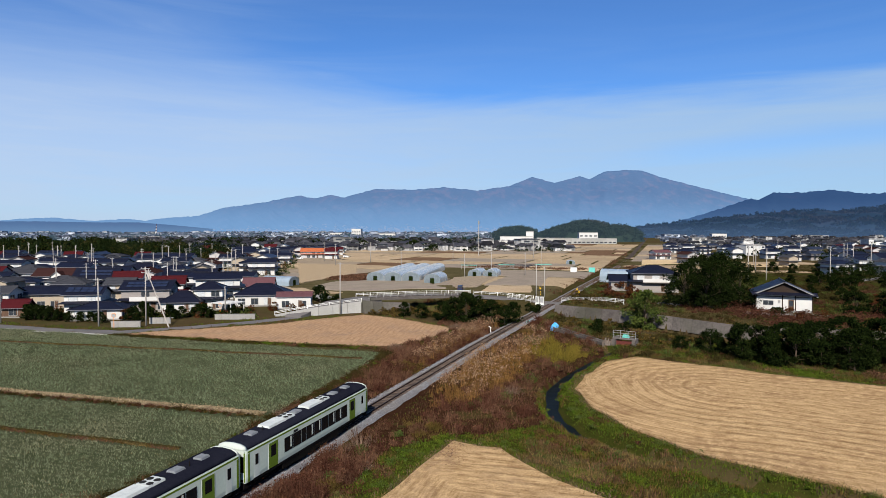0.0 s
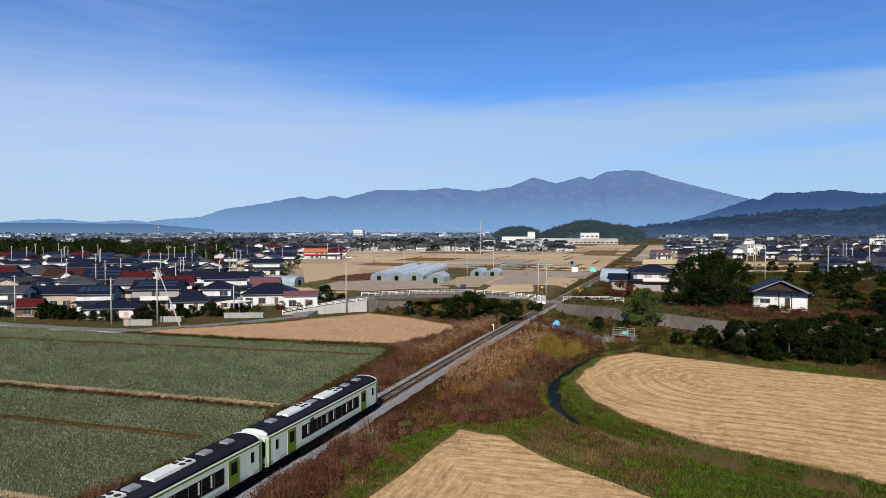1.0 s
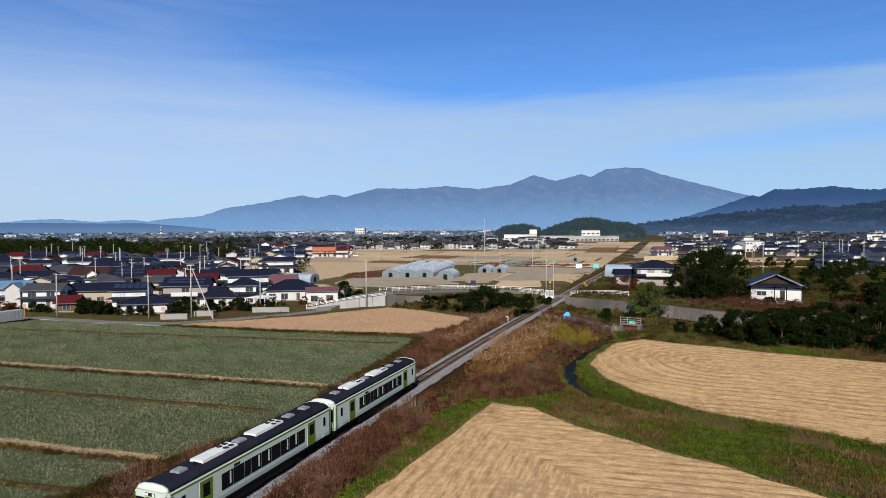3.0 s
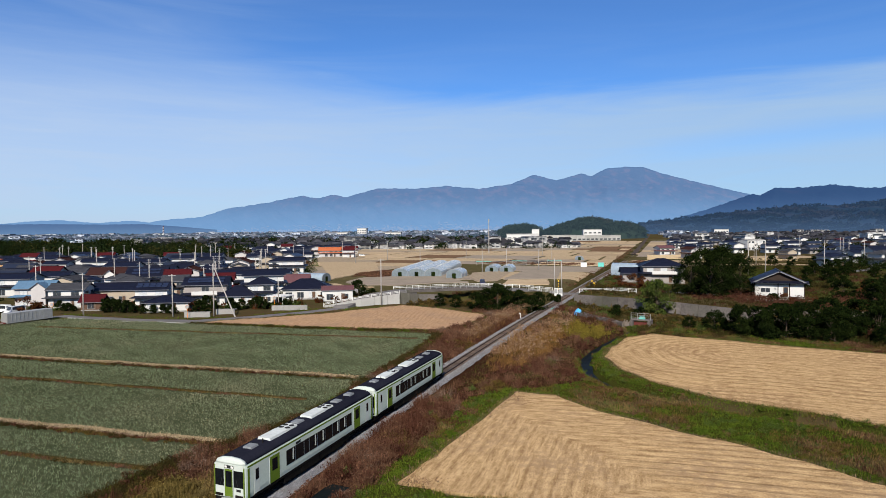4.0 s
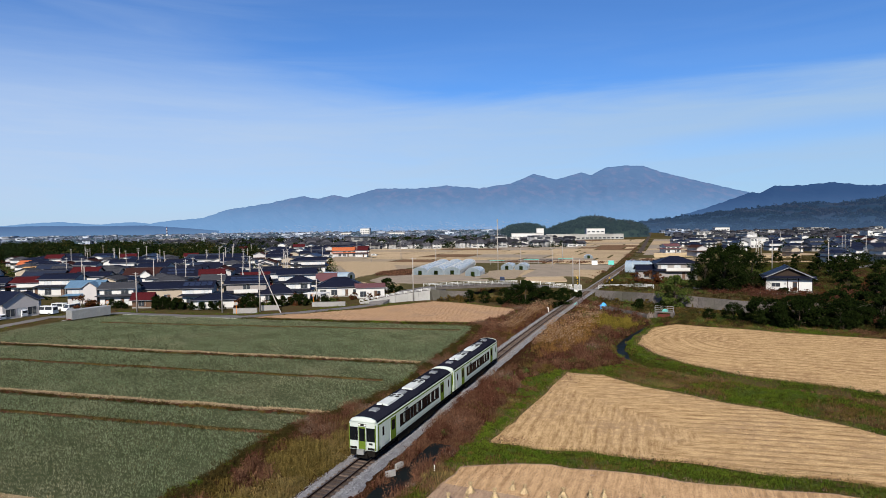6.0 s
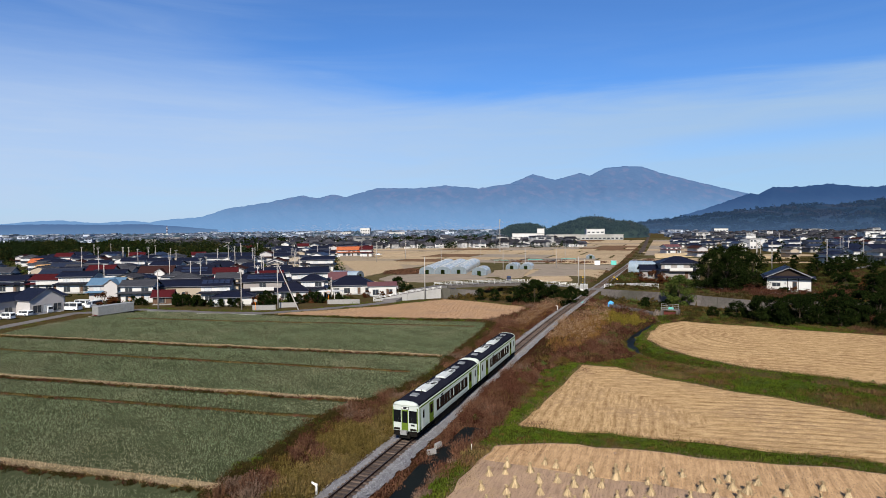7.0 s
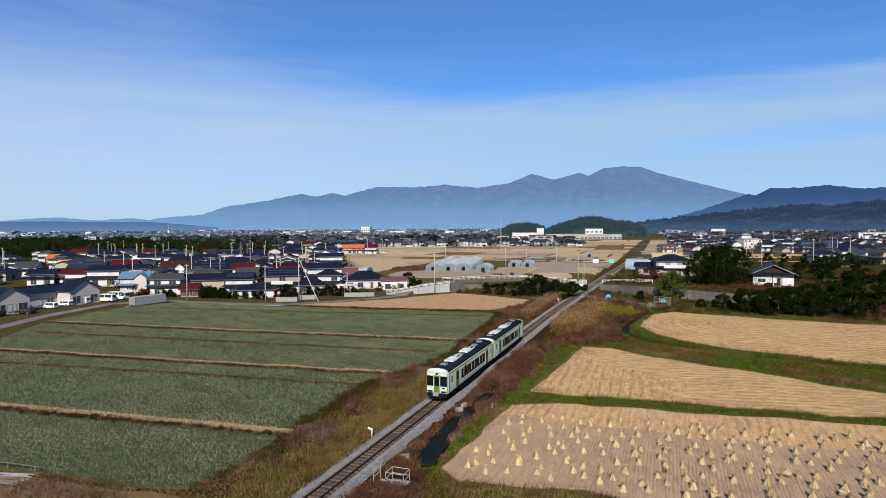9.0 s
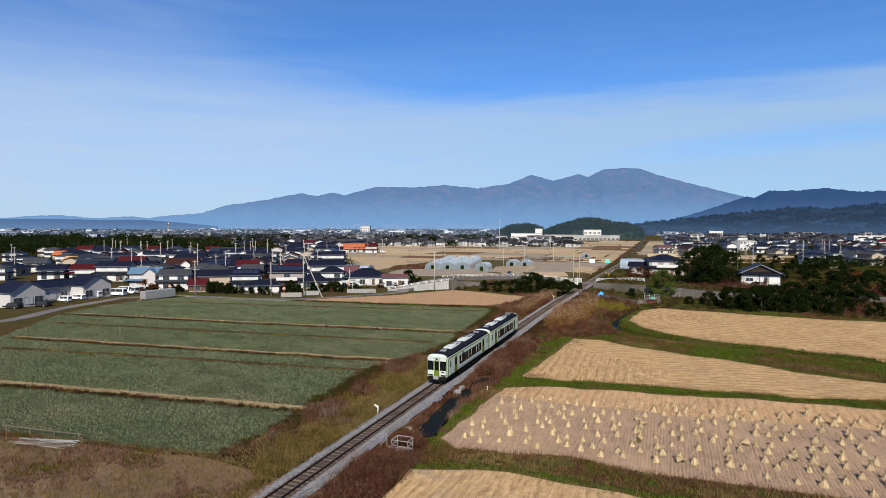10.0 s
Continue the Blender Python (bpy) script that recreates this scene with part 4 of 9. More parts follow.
R_BROWN = material("brown_roof_tiles", (0.032, 0.0144, 0.0136), (0.0224, 0.0112, 0.0104), 0.5, 6.0, 0.6, 0.6, streak=(1, 4, 4))
R_RED = material("red_sheet_roof", (0.050, 0.0085, 0.0105), (0.034, 0.0068, 0.0085), 0.5, 6.0, 0.5, 0.3, streak=(4, 1, 1))
R_MAROON = material("maroon_sheet_roof", (0.092, 0.044, 0.0496), (0.068, 0.032, 0.036), 0.5, 6.0, 0.6, 0.3, streak=(4, 1, 1))
R_BLUE = material("blue_sheet_roof", (0.076, 0.136, 0.208), (0.056, 0.1, 0.152), 0.5, 6.0, 0.45, 0.3, streak=(4, 1, 1))
R_ORANGE = material("orange_roof_tiles", (0.336, 0.096, 0.04), (0.256, 0.072, 0.032), 0.5, 6.0, 0.7, 0.5)
R_TAN = material("tan_roof_tiles", (0.352, 0.216, 0.104), (0.288, 0.168, 0.08), 0.5, 6.0, 0.7, 0.5)
W_WHITE = material("white_plaster", (0.449, 0.444, 0.433), (0.405, 0.399, 0.382), 0.35, 5.0, 0.85, 0.1, tint=(0.371, 0.359, 0.343))
W_BEIGE = material("beige_plaster", (0.3, 0.252, 0.198), (0.252, 0.21, 0.162), 0.35, 5.0, 0.85, 0.1)
W_GREY = material("grey_siding", (0.24, 0.216, 0.204), (0.176, 0.16, 0.152), 0.35, 5.0, 0.8, 0.1, streak=(1, 1, 6))
W_PINK = material("pale_pink_siding", (0.36, 0.34, 0.335), (0.31, 0.295, 0.29), 0.35, 5.0, 0.8, 0.1)
W_WOOD = material("brown_timber", (0.104, 0.064, 0.044), (0.064, 0.04, 0.0288), 0.5, 9.0, 0.85, 0.2, streak=(6, 6, 1))
W_SHOJI = material("pale_curtain", (0.44, 0.448, 0.448), (0.288, 0.304, 0.32), 0.9, 3.0, 0.3)
M_FASCIA = material("pale_gutter", (0.14, 0.14, 0.15), (0.08, 0.08, 0.09), 0.5, 5.0, 0.6)
R_SLATE = material("slate_roof", (0.009, 0.011, 0.019), (0.018, 0.021, 0.032), 0.5, 6.0, 0.4, 0.4, streak=(1, 4, 4), spec=0.25)
M_SOLAR = material("solar_cells", (0.0096, 0.0128, 0.028), (0.0176, 0.0224, 0.04), 1.0, 6.0, 0.15, spec=0.6)


def roof_mesh(W, D, eave, ridge, hip, over=0.6, thick=0.14):
    """A pitched roof with eaves, ridge along the longer side W."""
    drop = over * (ridge - eave) / (D / 2)
    x, y, z0, z1 = W / 2 + over, D / 2 + over, eave - drop, ridge
    e = max(0.1, x - y) if hip else x
    m = Mesh()
    top = [(-x, -y, z0), (x, -y, z0), (x, y, z0), (-x, y, z0), (-e, 0, z1), (e, 0, z1)]
    faces = [(0, 1, 5, 4), (2, 3, 4, 5), (10, 11, 7, 6), (11, 10, 9, 8), (0, 6, 7, 1), (2, 8, 9, 3)]
    if hip:
        faces += [(1, 2, 5), (3, 0, 4), (11, 8, 7), (10, 6, 9), (1, 7, 8, 2), (3, 9, 6, 0)]
    else:
        faces += [(1, 7, 11, 5), (2, 5, 11, 8), (0, 4, 10, 6), (3, 9, 10, 4)]
    m.add(top + [(a, b, c - thick) for a, b, c in top], faces)
    for k, f in enumerate(faces):
        m.m[k] = 1 if len({q % 6 for q in f}) < len(f) else 0
    r = Mesh().box(-e - 0.1, e + 0.1, -0.16, 0.16, z1 - 0.1, z1 + 0.14)
    if hip:
        for sx in (-1, 1):
            for sy in (-1, 1):
                r.tube((sx * e, 0, z1 + 0.02), (sx * x, sy * y, z0 + 0.04), 0.10, 0.10, 5)
    return m, r


WIN = {}


def window(parent, x, y, z, w, h, face, pane=M_GLASS):
    """A sliding window on a wall facing -y (0), +x (1), +y (2) or -x (3): frame and pane."""
    key = (round(w, 2), round(h, 2))
    if key not in WIN:
        f = Mesh()
        for a, b, c, d in ((-w / 2, w / 2, 0, 0.06), (-w / 2, w / 2, h - 0.06, h), (-w / 2, -w / 2 + 0.06, 0.06, h - 0.06), (w / 2 - 0.06, w / 2, 0.06, h - 0.06), (-0.03, 0.03, 0.06, h - 0.06)):
            f.box(a, b, -0.07, 0.02, c, d)
        p = Mesh().box(-w / 2 + 0.05, w / 2 - 0.05, -0.03, 0.02, 0.05, h - 0.05)
        WIN[key] = (f.mesh("window_frame", M_STEEL), p)
    me, p = WIN[key]
    at = Matrix.Translation((x, y, z)) @ Matrix.Rotation(math.pi / 2 * face, 4, "Z")
    fr = new("window", me)
    fr.parent, fr.matrix_basis = parent, at
    if (key, pane.name) not in WIN:
        WIN[(key, pane.name)] = p.mesh("pane", pane)
    pn = new("pane", WIN[(key, pane.name)])
    pn.parent = fr


def windows_on(parent, W, D, z, h, faces, rnd, gap=2.6, width=1.6, pane=None):
    for face in faces:
        L, o = (W, D / 2) if face in (0, 2) else (D, W / 2)
        n = max(1, int((L - 0.6) / gap))
        for i in range(n):
            if n > 2 and rnd.random() < 0.12:
                continue
            q = (i + 0.5) / n * L - L / 2
            x, y = {0: (q, -o), 1: (o, q), 2: (-q, o), 3: (-o, -q)}[face]
            window(parent, x, y, z, width, h, face, pane or (M_GLASS if rnd.random() < 0.72 else W_SHOJI))


def house(x, y, W, D, eave, ridge, roof, wall, label, z=None, yaw=FACING, hip=False, seed=1, solar=0, lower=True, faces=(0, 1), name="house", balcony=False, gable=None, over=0.6, category="house", gap=3.0):
    rnd = random.Random(seed)
    if ridge - eave > 1.8:
        eave, ridge = eave + 0.2, ridge - 0.5
    h = tagged(base_at(name, x, y, z, yaw), label, category)
    body = Mesh().box(-W / 2, W / 2, -D / 2, D / 2, -0.5, eave)
    if not hip:
        for s in (-1, 1):
            body.add([(s * W / 2, -D / 2, eave), (s * W / 2, D / 2, eave), (s * W / 2, 0, ridge - 0.14)], [(0, 1, 2) if s > 0 else (2, 1, 0)])
    wall_ob = body.link("wall", wall, h)
    Mesh().box(-W / 2 - 0.03, W / 2 + 0.03, -D / 2 - 0.03, D / 2 + 0.03, -0.5, 0.35).link("foundation", M_CONCRETE, h)
    m, r = roof_mesh(W, D, eave, ridge, hip, over)
    roof_ob = m.link("roof", [roof, M_FASCIA], h)
    r.link("ridge_tiles", roof, roof_ob)
    two = eave > 4.4
    windows_on(wall_ob, W, D, 0.55, 1.7, faces, rnd, gap, 1.9)
    if two:
        windows_on(wall_ob, W, D, eave - 2.1, 1.35, faces, rnd, gap - 0.1, 2.0)
        if lower:
            zt, o = 3.05, 1.15
            m = Mesh()
            ring_in = [(-W / 2, -D / 2), (W / 2, -D / 2), (W / 2, D / 2), (-W / 2, D / 2)]
            ring_out = [(a + math.copysign(o, a), b + math.copysign(o, b)) for a, b in ring_in]
            rows = [[(a, b, zt + 0.45) for a, b in ring_in], [(a, b, zt) for a, b in ring_out], [(a, b, zt - 0.12) for a, b in ring_out], [(a, b, zt + 0.2) for a, b in ring_in]]
            m.sweep([q[::-1] for q in rows], True).link("lower_roof", roof, h)
    if balcony:
        b = Mesh().box(-W * 0.3, W * 0.3, -D / 2 - 1.2, -D / 2 - 0.05, 2.75, 2.95).link("balcony", wall, h)
        m = Mesh()
        m.box(-W * 0.3, W * 0.3, -D / 2 - 1.2, -D / 2 - 1.12, 2.95, 3.9)
        m.link("balcony_rail", W_WHITE, b)
    if gable:
        for gx0 in ((gable[0], gable[0] - 20.0) if W > 30 else (gable[0],)):
            gw, gp = gable[1], gable[2]
            gd, rise = 3.4 + gp, gw * 0.22 + 0.7
            m, r = roof_mesh(gd, gw, eave + 0.1, eave + rise, False, 0.35)
            bay = Mesh().box(-gd / 2, gd / 2, -gw / 2, gw / 2, -0.4, eave + 0.1)
            for s in (-1, 1):
                bay.add([(s * gd / 2, -gw / 2, eave + 0.1), (s * gd / 2, gw / 2, eave + 0.1), (s * gd / 2, 0, eave + rise - 0.1)], [(0, 1, 2) if s > 0 else (2, 1, 0)])
            bay = bay.link("front_gable", wall, h)
            bay.matrix_basis = Matrix.Translation((gx0, -D / 2 - gp / 2, 0)) @ Matrix.Rotation(-math.pi / 2, 4, "Z")
            m.link("gable_roof", [roof, M_FASCIA], bay)
            if gp:
                for q, pn in ((-gw * 0.3, M_GLASS), (0.0, W_SHOJI), (gw * 0.3, M_GLASS)):
                    window(h, gx0 + q, -D / 2 - gd / 2 - gp / 2 - 0.01, 0.6, 2.2, 1.9, 0, pn)
    door = Mesh().box(W * 0.12, W * 0.12 + 0.95, -D / 2 - 0.05, -D / 2 + 0.05, 0.3, 2.35).link("door", W_WOOD, h)
    if solar:
        slope = math.atan2(ridge - eave, D / 2)
        n = solar
        for i in range(n):
            for j in range(2):
                m = Mesh().box(-0.75, 0.75, -0.52, 0.52, 0.05, 0.10)
                p = m.link("solar_panel", M_SOLAR, roof_ob, "dark blue solar panel")
                t = 0.30 + 0.34 * j
                p.matrix_basis = Matrix.Translation(((i - (n - 1) / 2) * 1.58, -D / 2 * (1 - t), eave + (ridge - eave) * t + 0.06)) @ Matrix.Rotation(slope, 4, "X") @ Matrix.Scale(min(1.0, W / (n * 1.7)), 4, (1, 0, 0))
    return h


WH = "white two-storey house with "
house(-106.7, 157, 8.9, 6.5, 5.13, 7.08, R_GREY, W_WHITE, WH + "a grey tiled roof", seed=1)
house(-117.5, 159.4, 8.9, 6.7, 5.22, 7.46, R_BLUE, W_PINK, "two-storey house with a blue sheet roof", seed=2, gable=(2.2, 3.6, 0.0))
house(-98.1, 166, 12.6, 8, 4.02, 6.27, R_NAVY, W_BEIGE, "long beige house with a navy tiled roof", seed=3)
house(-96.6, 150.7, 5, 3.9, 2.7, 4.09, R_RED, W_WOOD, "small brown shed with a red sheet roof", seed=4)
house(-82.9, 155.3, 8, 6, 5.13, 7.27, R_NAVY, W_WHITE, WH + "solar panels on a navy roof", seed=5, solar=5)
house(-75.6, 149, 10.7, 6.9, 2.51, 4.38, R_NAVY, W_WHITE, "low white house with a navy hipped roof", seed=6, hip=True)
house(-71.4, 162.6, 11.2, 7.5, 5.61, 8.04, R_NAVY, W_GREY, "large grey house with solar panels and a pale balcony", seed=7, solar=6, balcony=True)
house(-62.1, 160.8, 9, 6.9, 2.81, 5.61, R_NAVY, W_WHITE, "white house with a broad black hipped roof", seed=8, hip=True)
house(-57, 165, 6.9, 5.8, 5.44, 7.69, R_NAVY, W_WHITE, "white upper-storey house with a black hipped roof", seed=9, hip=True)
house(-46.6, 175.1, 13.4, 9.4, 3.21, 6.23, R_NAVY, W_WHITE, "broad white house with a navy hipped roof", seed=10, hip=True)
house(-35.9, 167.3, 8.5, 5.3, 3.4, 4.25, R_MAROON, W_WHITE, "low white building with a flat maroon roof", seed=11, over=0.35)
house(-60.4, 213.3, 10, 7.3, 3.46, 6.74, R_MAROON, W_WHITE, "white barn with a steep maroon roof", seed=12, over=0.3)
house(-89.9, 182.5, 7, 5.7, 4.9, 6.98, R_GREY, W_BEIGE, "beige two-storey house with a grey roof", seed=13)
house(-130.6, 215.2, 11.9, 8.7, 4.43, 7.31, R_BROWN, W_WHITE, "white house with brown roof and front gable", seed=14, gable=(2.2, 3.6, 0.0))
house(-112.9, 209.6, 12.9, 8.6, 4.31, 7.86, R_NAVY, W_WHITE, "white house with navy roof and solar panels", seed=15, solar=6)
house(-151.4, 226.5, 10.1, 7.5, 4.36, 6.4, R_GREY, W_WHITE, WH + "a pale grey roof", seed=16)
house(-177.3, 242.6, 13.9, 9.8, 4.21, 6.66, R_GREY, W_BEIGE, "long house with a grey roof", seed=17)
house(-202.5, 258.7, 12.8, 9.5, 3.16, 5.53, R_TAN, W_BEIGE, "low house with a tan tiled roof", seed=18)
house(-242, 309, 12.4, 9, 3.4, 6, R_ORANGE, W_BEIGE, "low house with an orange tiled roof", seed=19)
house(-110.8, 235.7, 11.1, 8.2, 4.48, 7.8, R_NAVY, W_WHITE, "white house with a tall navy hipped roof", seed=20, hip=True)
house(-85.7, 230, 7.8, 5.6, 4.37, 6.22, R_NAVY, W_WHITE, WH + "a small navy roof", seed=21)
house(-96, 332, 12, 8.6, 3.2, 5.8, R_NAVY, W_WHITE, "low farmhouse with a navy hipped roof", seed=22, hip=True)
house(-130, 414, 17, 11, 4.5, 7, R_NAVY, W_WHITE, "long white house with a navy roof", seed=23)
house(-103, 390, 8.4, 6.4, 5, 7.2, R_GREY, W_WHITE, WH + "a grey roof far off", seed=24)
house(-91, 421, 17, 11, 4.6, 7.4, R_ORANGE, W_PINK, "pink house with an orange roof", seed=25)
house(-85.6, 468, 11, 8, 4.6, 6.6, R_RED, W_WHITE, "white house with a red roof", seed=26)
house(-155.1, 189.9, 11.8, 8.5, 4.26, 6.44, R_RED, W_WHITE, "white two-storey house with a red roof", seed=27, balcony=True)
house(-167.7, 187.7, 9.1, 6.6, 4.26, 6.43, R_NAVY, W_WHITE, WH + "a dark roof", seed=28)
house(-200.7, 225.4, 8.7, 6.8, 4.36, 6.78, R_GREY, W_WHITE, WH + "grey tiles", seed=29)
cottage = house(76.6, 144.0, 8.0, 10.4, 3.9, 7.0, R_NAVY, W_WHITE, "white one-storey house with a dark gabled roof above the stone wall", z=2.7, seed=30, yaw=-112, over=0.8, faces=(2,))
M_DARKWOOD = material("dark_timber", (0.024, 0.0176, 0.0144), (0.036, 0.0264, 0.0216), 0.8, 8.0, 0.85, 0.2)
# the cottage's dark gable with its pale barge boards, pent roof and timber posts
Mesh().add([(4.06, -4.6, 4.2), (4.06, 4.6, 4.2), (4.06, 0, 6.25)], [(0, 1, 2)]).link("gable_panel", M_DARKWOOD, cottage, "dark timber gable")
for q in (-1, 1):
    Mesh().add([(4.78, q * 6.1, 3.58), (4.78, 0, 6.5), (4.78, 0, 6.28), (4.78, q * 6.1, 3.36), (4.70, q * 6.1, 3.58), (4.70, 0, 6.5), (4.70, 0, 6.28), (4.70, q * 6.1, 3.36)], [(0, 1, 2, 3), (7, 6, 5, 4), (0, 4, 5, 1), (3, 2, 6, 7)]).link("barge_board", M_STEEL, cottage, "pale barge board")
Mesh().add([(3.9, -6.0, 4.25), (3.9, 6.0, 4.25), (5.1, 6.0, 3.75), (5.1, -6.0, 3.75), (3.9, -6.0, 4.1), (3.9, 6.0, 4.1), (5.1, 6.0, 3.63), (5.1, -6.0, 3.63)], [(3, 2, 1, 0), (4, 5, 6, 7), (2, 3, 7, 6), (0, 3, 7, 4), (1, 5, 6, 2)]).link("pent_roof", R_NAVY, cottage)
for q in (-5.2, -0.25, 2.15, 5.2):
    Mesh().box(3.98, 4.1, q - 0.09, q + 0.09, 0.3, 3.75).link("post", M_DARKWOOD, cottage)
Mesh().box(3.98, 4.08, -5.25, 5.25, 3.2, 3.32).link("beam", M_DARKWOOD, cottage)
Mesh().box(3.98, 4.08, -5.25, 5.25, 0.28, 0.42).link("sill_beam", M_DARKWOOD, cottage)
window(cottage, 4.0, -2.9, 1.35, 2.0, 1.05, 1)
entry = Mesh().box(3.96, 4.07, 0.85, 1.85, 0.4, 2.7).link("door", W_WOOD, cottage, "brown timber entrance door")
Mesh().box(4.05, 4.09, 0.98, 1.72, 1.3, 2.5).link("door_pane", M_GLASS, entry)
Mesh().box(4.0, 4.2, -1.0, -0.65, 2.0, 2.5).link("meter_box", M_STEEL, cottage)
apron = tagged(base_at("forecourt", 70.3, 137.2, 2.62, -22), "pale concrete forecourt beside the white house", "paving", kind="structure")
Mesh().box(-4.5, 11.5, -1.6, 2.6, -0.3, 0.12).link("slab", M_CONCRETE, apron)
house(61.8, 183, 12, 9.5, 5.3, 7.8, R_NAVY, W_GREY, "grey two-storey house with a navy hipped roof and a balcony", z=2.7, seed=31, hip=True, yaw=-8, balcony=True)
house(53.4, 186, 5.6, 6, 3.0, 4.4, R_NAVY, W_GREY, "low side wing with a navy roof", z=2.7, seed=32, yaw=-8)
house(237, 480, 16, 12, 8, 8.7, M_CONCRETE, W_WHITE, "plain white block building", seed=33, lower=False, over=0.15, category="building", name="building")
house(144, 414, 11, 9, 4.8, 7.0, R_MAROON, W_WHITE, "white house with a maroon roof beside the railway", seed=34)
house(193, 276, 9, 7, 6.5, 9.0, R_NAVY, W_WHITE, "white two-storey house on the bank", seed=35)

# the long care home with two gabled bays
home = house(-131.4, 130, 33.5, 10.2, 3.72, 5.95, R_NAVY, W_PINK, "long pale one-storey care home with a navy roof", seed=40, lower=False, hip=False, yaw=YAW + 90, gable=(8.0, 9.0, 3.5), faces=(0, 1, 3), name="care_home", category="building")


# ---- poles ----
def utility_pole(x, y, h, label="tall grey concrete utility pole with crossarms", arms=2, z=None, yaw=0.0, can=True):
    p = tagged(base_at("utility_pole", x, y, z, yaw), label, "utility pole", "utility poles")
    Mesh().tube((0, 0, -0.5), (0, 0, h), 0.19, 0.11, 8).link("pole", M_POLE, p, "", True)
    for k in range(arms):
        zc = h - 0.35 - 0.9 * k
        Mesh().box(-0.95, 0.95, -0.05, 0.05, zc - 0.05, zc + 0.05).link("crossarm", M_STEEL, p)
        for q in (-0.8, 0.8) if can else ():
            Mesh().tube((q, 0, zc + 0.05), (q, 0, zc + 0.22), 0.05, 0.03, 6).link("insulator", M_WHITEPAINT, p)
    if can:
        Mesh().tube((0.32, 0, h - 2.9), (0.32, 0, h - 2.1), 0.2, 0.2, 8).link("transformer", M_STEEL, p)
    return p


pole_a = utility_pole(-60.4, 139.4, 12.6)
utility_pole(-69.5, 137.5, 10.2, arms=1, can=False)
stay = tagged(base_at("stay_pole", -54.1, 136.8), "leaning grey stay pole propping a utility pole", "pole")
Mesh().tube((0, 0, -0.4), (-6.0, 2.6, 11.6), 0.15, 0.11, 8).link("pole", M_POLE, stay)
for px, py, ph, pa in ((-93.8, 141.7, 10.5, 1), (-21.9, 156, 12.5, 1), (-49.2, 154.5, 7.0, 0), (29.4, 186, 9.5, 0), (32.2, 189, 9.0, 0), (128.6, 210, 12, 2), (113, 219.6, 11, 0), (199.9, 305.6, 12, 1), (177.3, 261, 12, 1), (257, 478, 13, 1), (206, 322, 13, 2), (205, 318, 13, 1),
                       (-239, 350, 12, 2), (-176, 294.9, 12, 2), (-123.4, 256.4, 12, 2), (-141.7, 194.2, 12, 2), (-122.9, 165.9, 11, 1), (-104.7, 194.2, 11, 2), (-88.6, 213, 11, 2), (-68.7, 194.4, 11, 1), (-162.1, 258.7, 12, 1), (-199.8, 289.7, 12, 2), (-94.7, 278.9, 11, 1), (-80, 300, 11, 1),
                       (-60, 340, 12, 1), (10, 262, 10, 0), (22, 275, 10, 0), (36, 268, 10, 1), (-20, 300, 11, 1), (52, 330, 11, 0), (-45, 372, 12, 1), (5, 380, 12, 1), (60, 420, 12, 1), (150, 300, 12, 1), (175, 352, 12, 2), (228, 398, 13, 1), (100, 206, 12, 2), (-196.2, 205.2, 12, 1), (-222.9, 239.1, 12, 1), (-137.4, 244.9, 12, 1), (-150.8, 267.8, 12, 1), (-128, 300, 12, 1), (-108, 330, 12, 1), (-190, 330, 12, 1), (-215, 300, 12, 1), (-164.2, 219.7, 11, 1), (-86.8, 254.1, 11, 1), (-75, 380, 12, 1), (-150, 360, 12, 1)):
    utility_pole(px, py, ph, arms=pa, can=pa > 1, yaw=YAW + 90 * (px > 0))

pole_rng = random.Random(19)
for k in range(22):
    py = pole_rng.uniform(165, 400)
    px = -py * pole_rng.uniform(0.28, 0.72)
    utility_pole(px, py, pole_rng.uniform(9.5, 12.5), arms=1 + k % 2, can=k % 3 == 0, yaw=YAW + 90 * (k % 2))

# crossing warning signals
def crossing_signal(x, y, z, yaw):
    s = tagged(base_at("crossing_signal", x, y, z, yaw), "yellow and black level-crossing signal with two lamps", "signal", "crossing signals")
    for k in range(8):
        Mesh().tube((0, 0, k * 0.42), (0, 0, k * 0.42 + 0.42), 0.07, None, 8).link("post_band", M_YELLOW if k % 2 else M_BLACK, s)
    for q in (-1, 1):
        arm = Mesh().box(-0.42, 0.42, -0.03, 0.03, -0.045, 0.045).link("cross_board", M_YELLOW, s)
        arm.matrix_basis = Matrix.Translation((0, -0.09, 3.3)) @ Matrix.Rotation(q * math.pi / 4, 4, "Y")
        lamp = Mesh().tube((q * 0.38, -0.02, 2.55), (q * 0.38, -0.2, 2.55), 0.22, None, 12).link("lamp_hood", M_BLACK, s)
        Mesh().tube((q * 0.38, -0.2, 2.55), (q * 0.38, -0.21, 2.55), 0.12, None, 12).link("lamp", M_RUST, lamp)
    return s


crossing_signal(38.6, 171.5, 0.3, -10)
crossing_signal(29.8, 181.0, 0.3, 170)
crossing_signal(39.5, 178.5, 0.3, 20)
hut = tagged(base_at("equipment_cabinet", 28.0, 174.5, 0.3, -20), "white railway equipment cabinets beside the crossing", "cabinet")
for q in (0, 1.3):
    cab = Mesh().box(q - 0.5, q + 0.5, -0.4, 0.4, -0.6, 1.6).link("cabinet", M_WHITEPAINT, hut)
    Mesh().box(q - 0.42, q + 0.42, -0.43, -0.40, 0.1, 1.5).link("door", M_STEEL, cab)


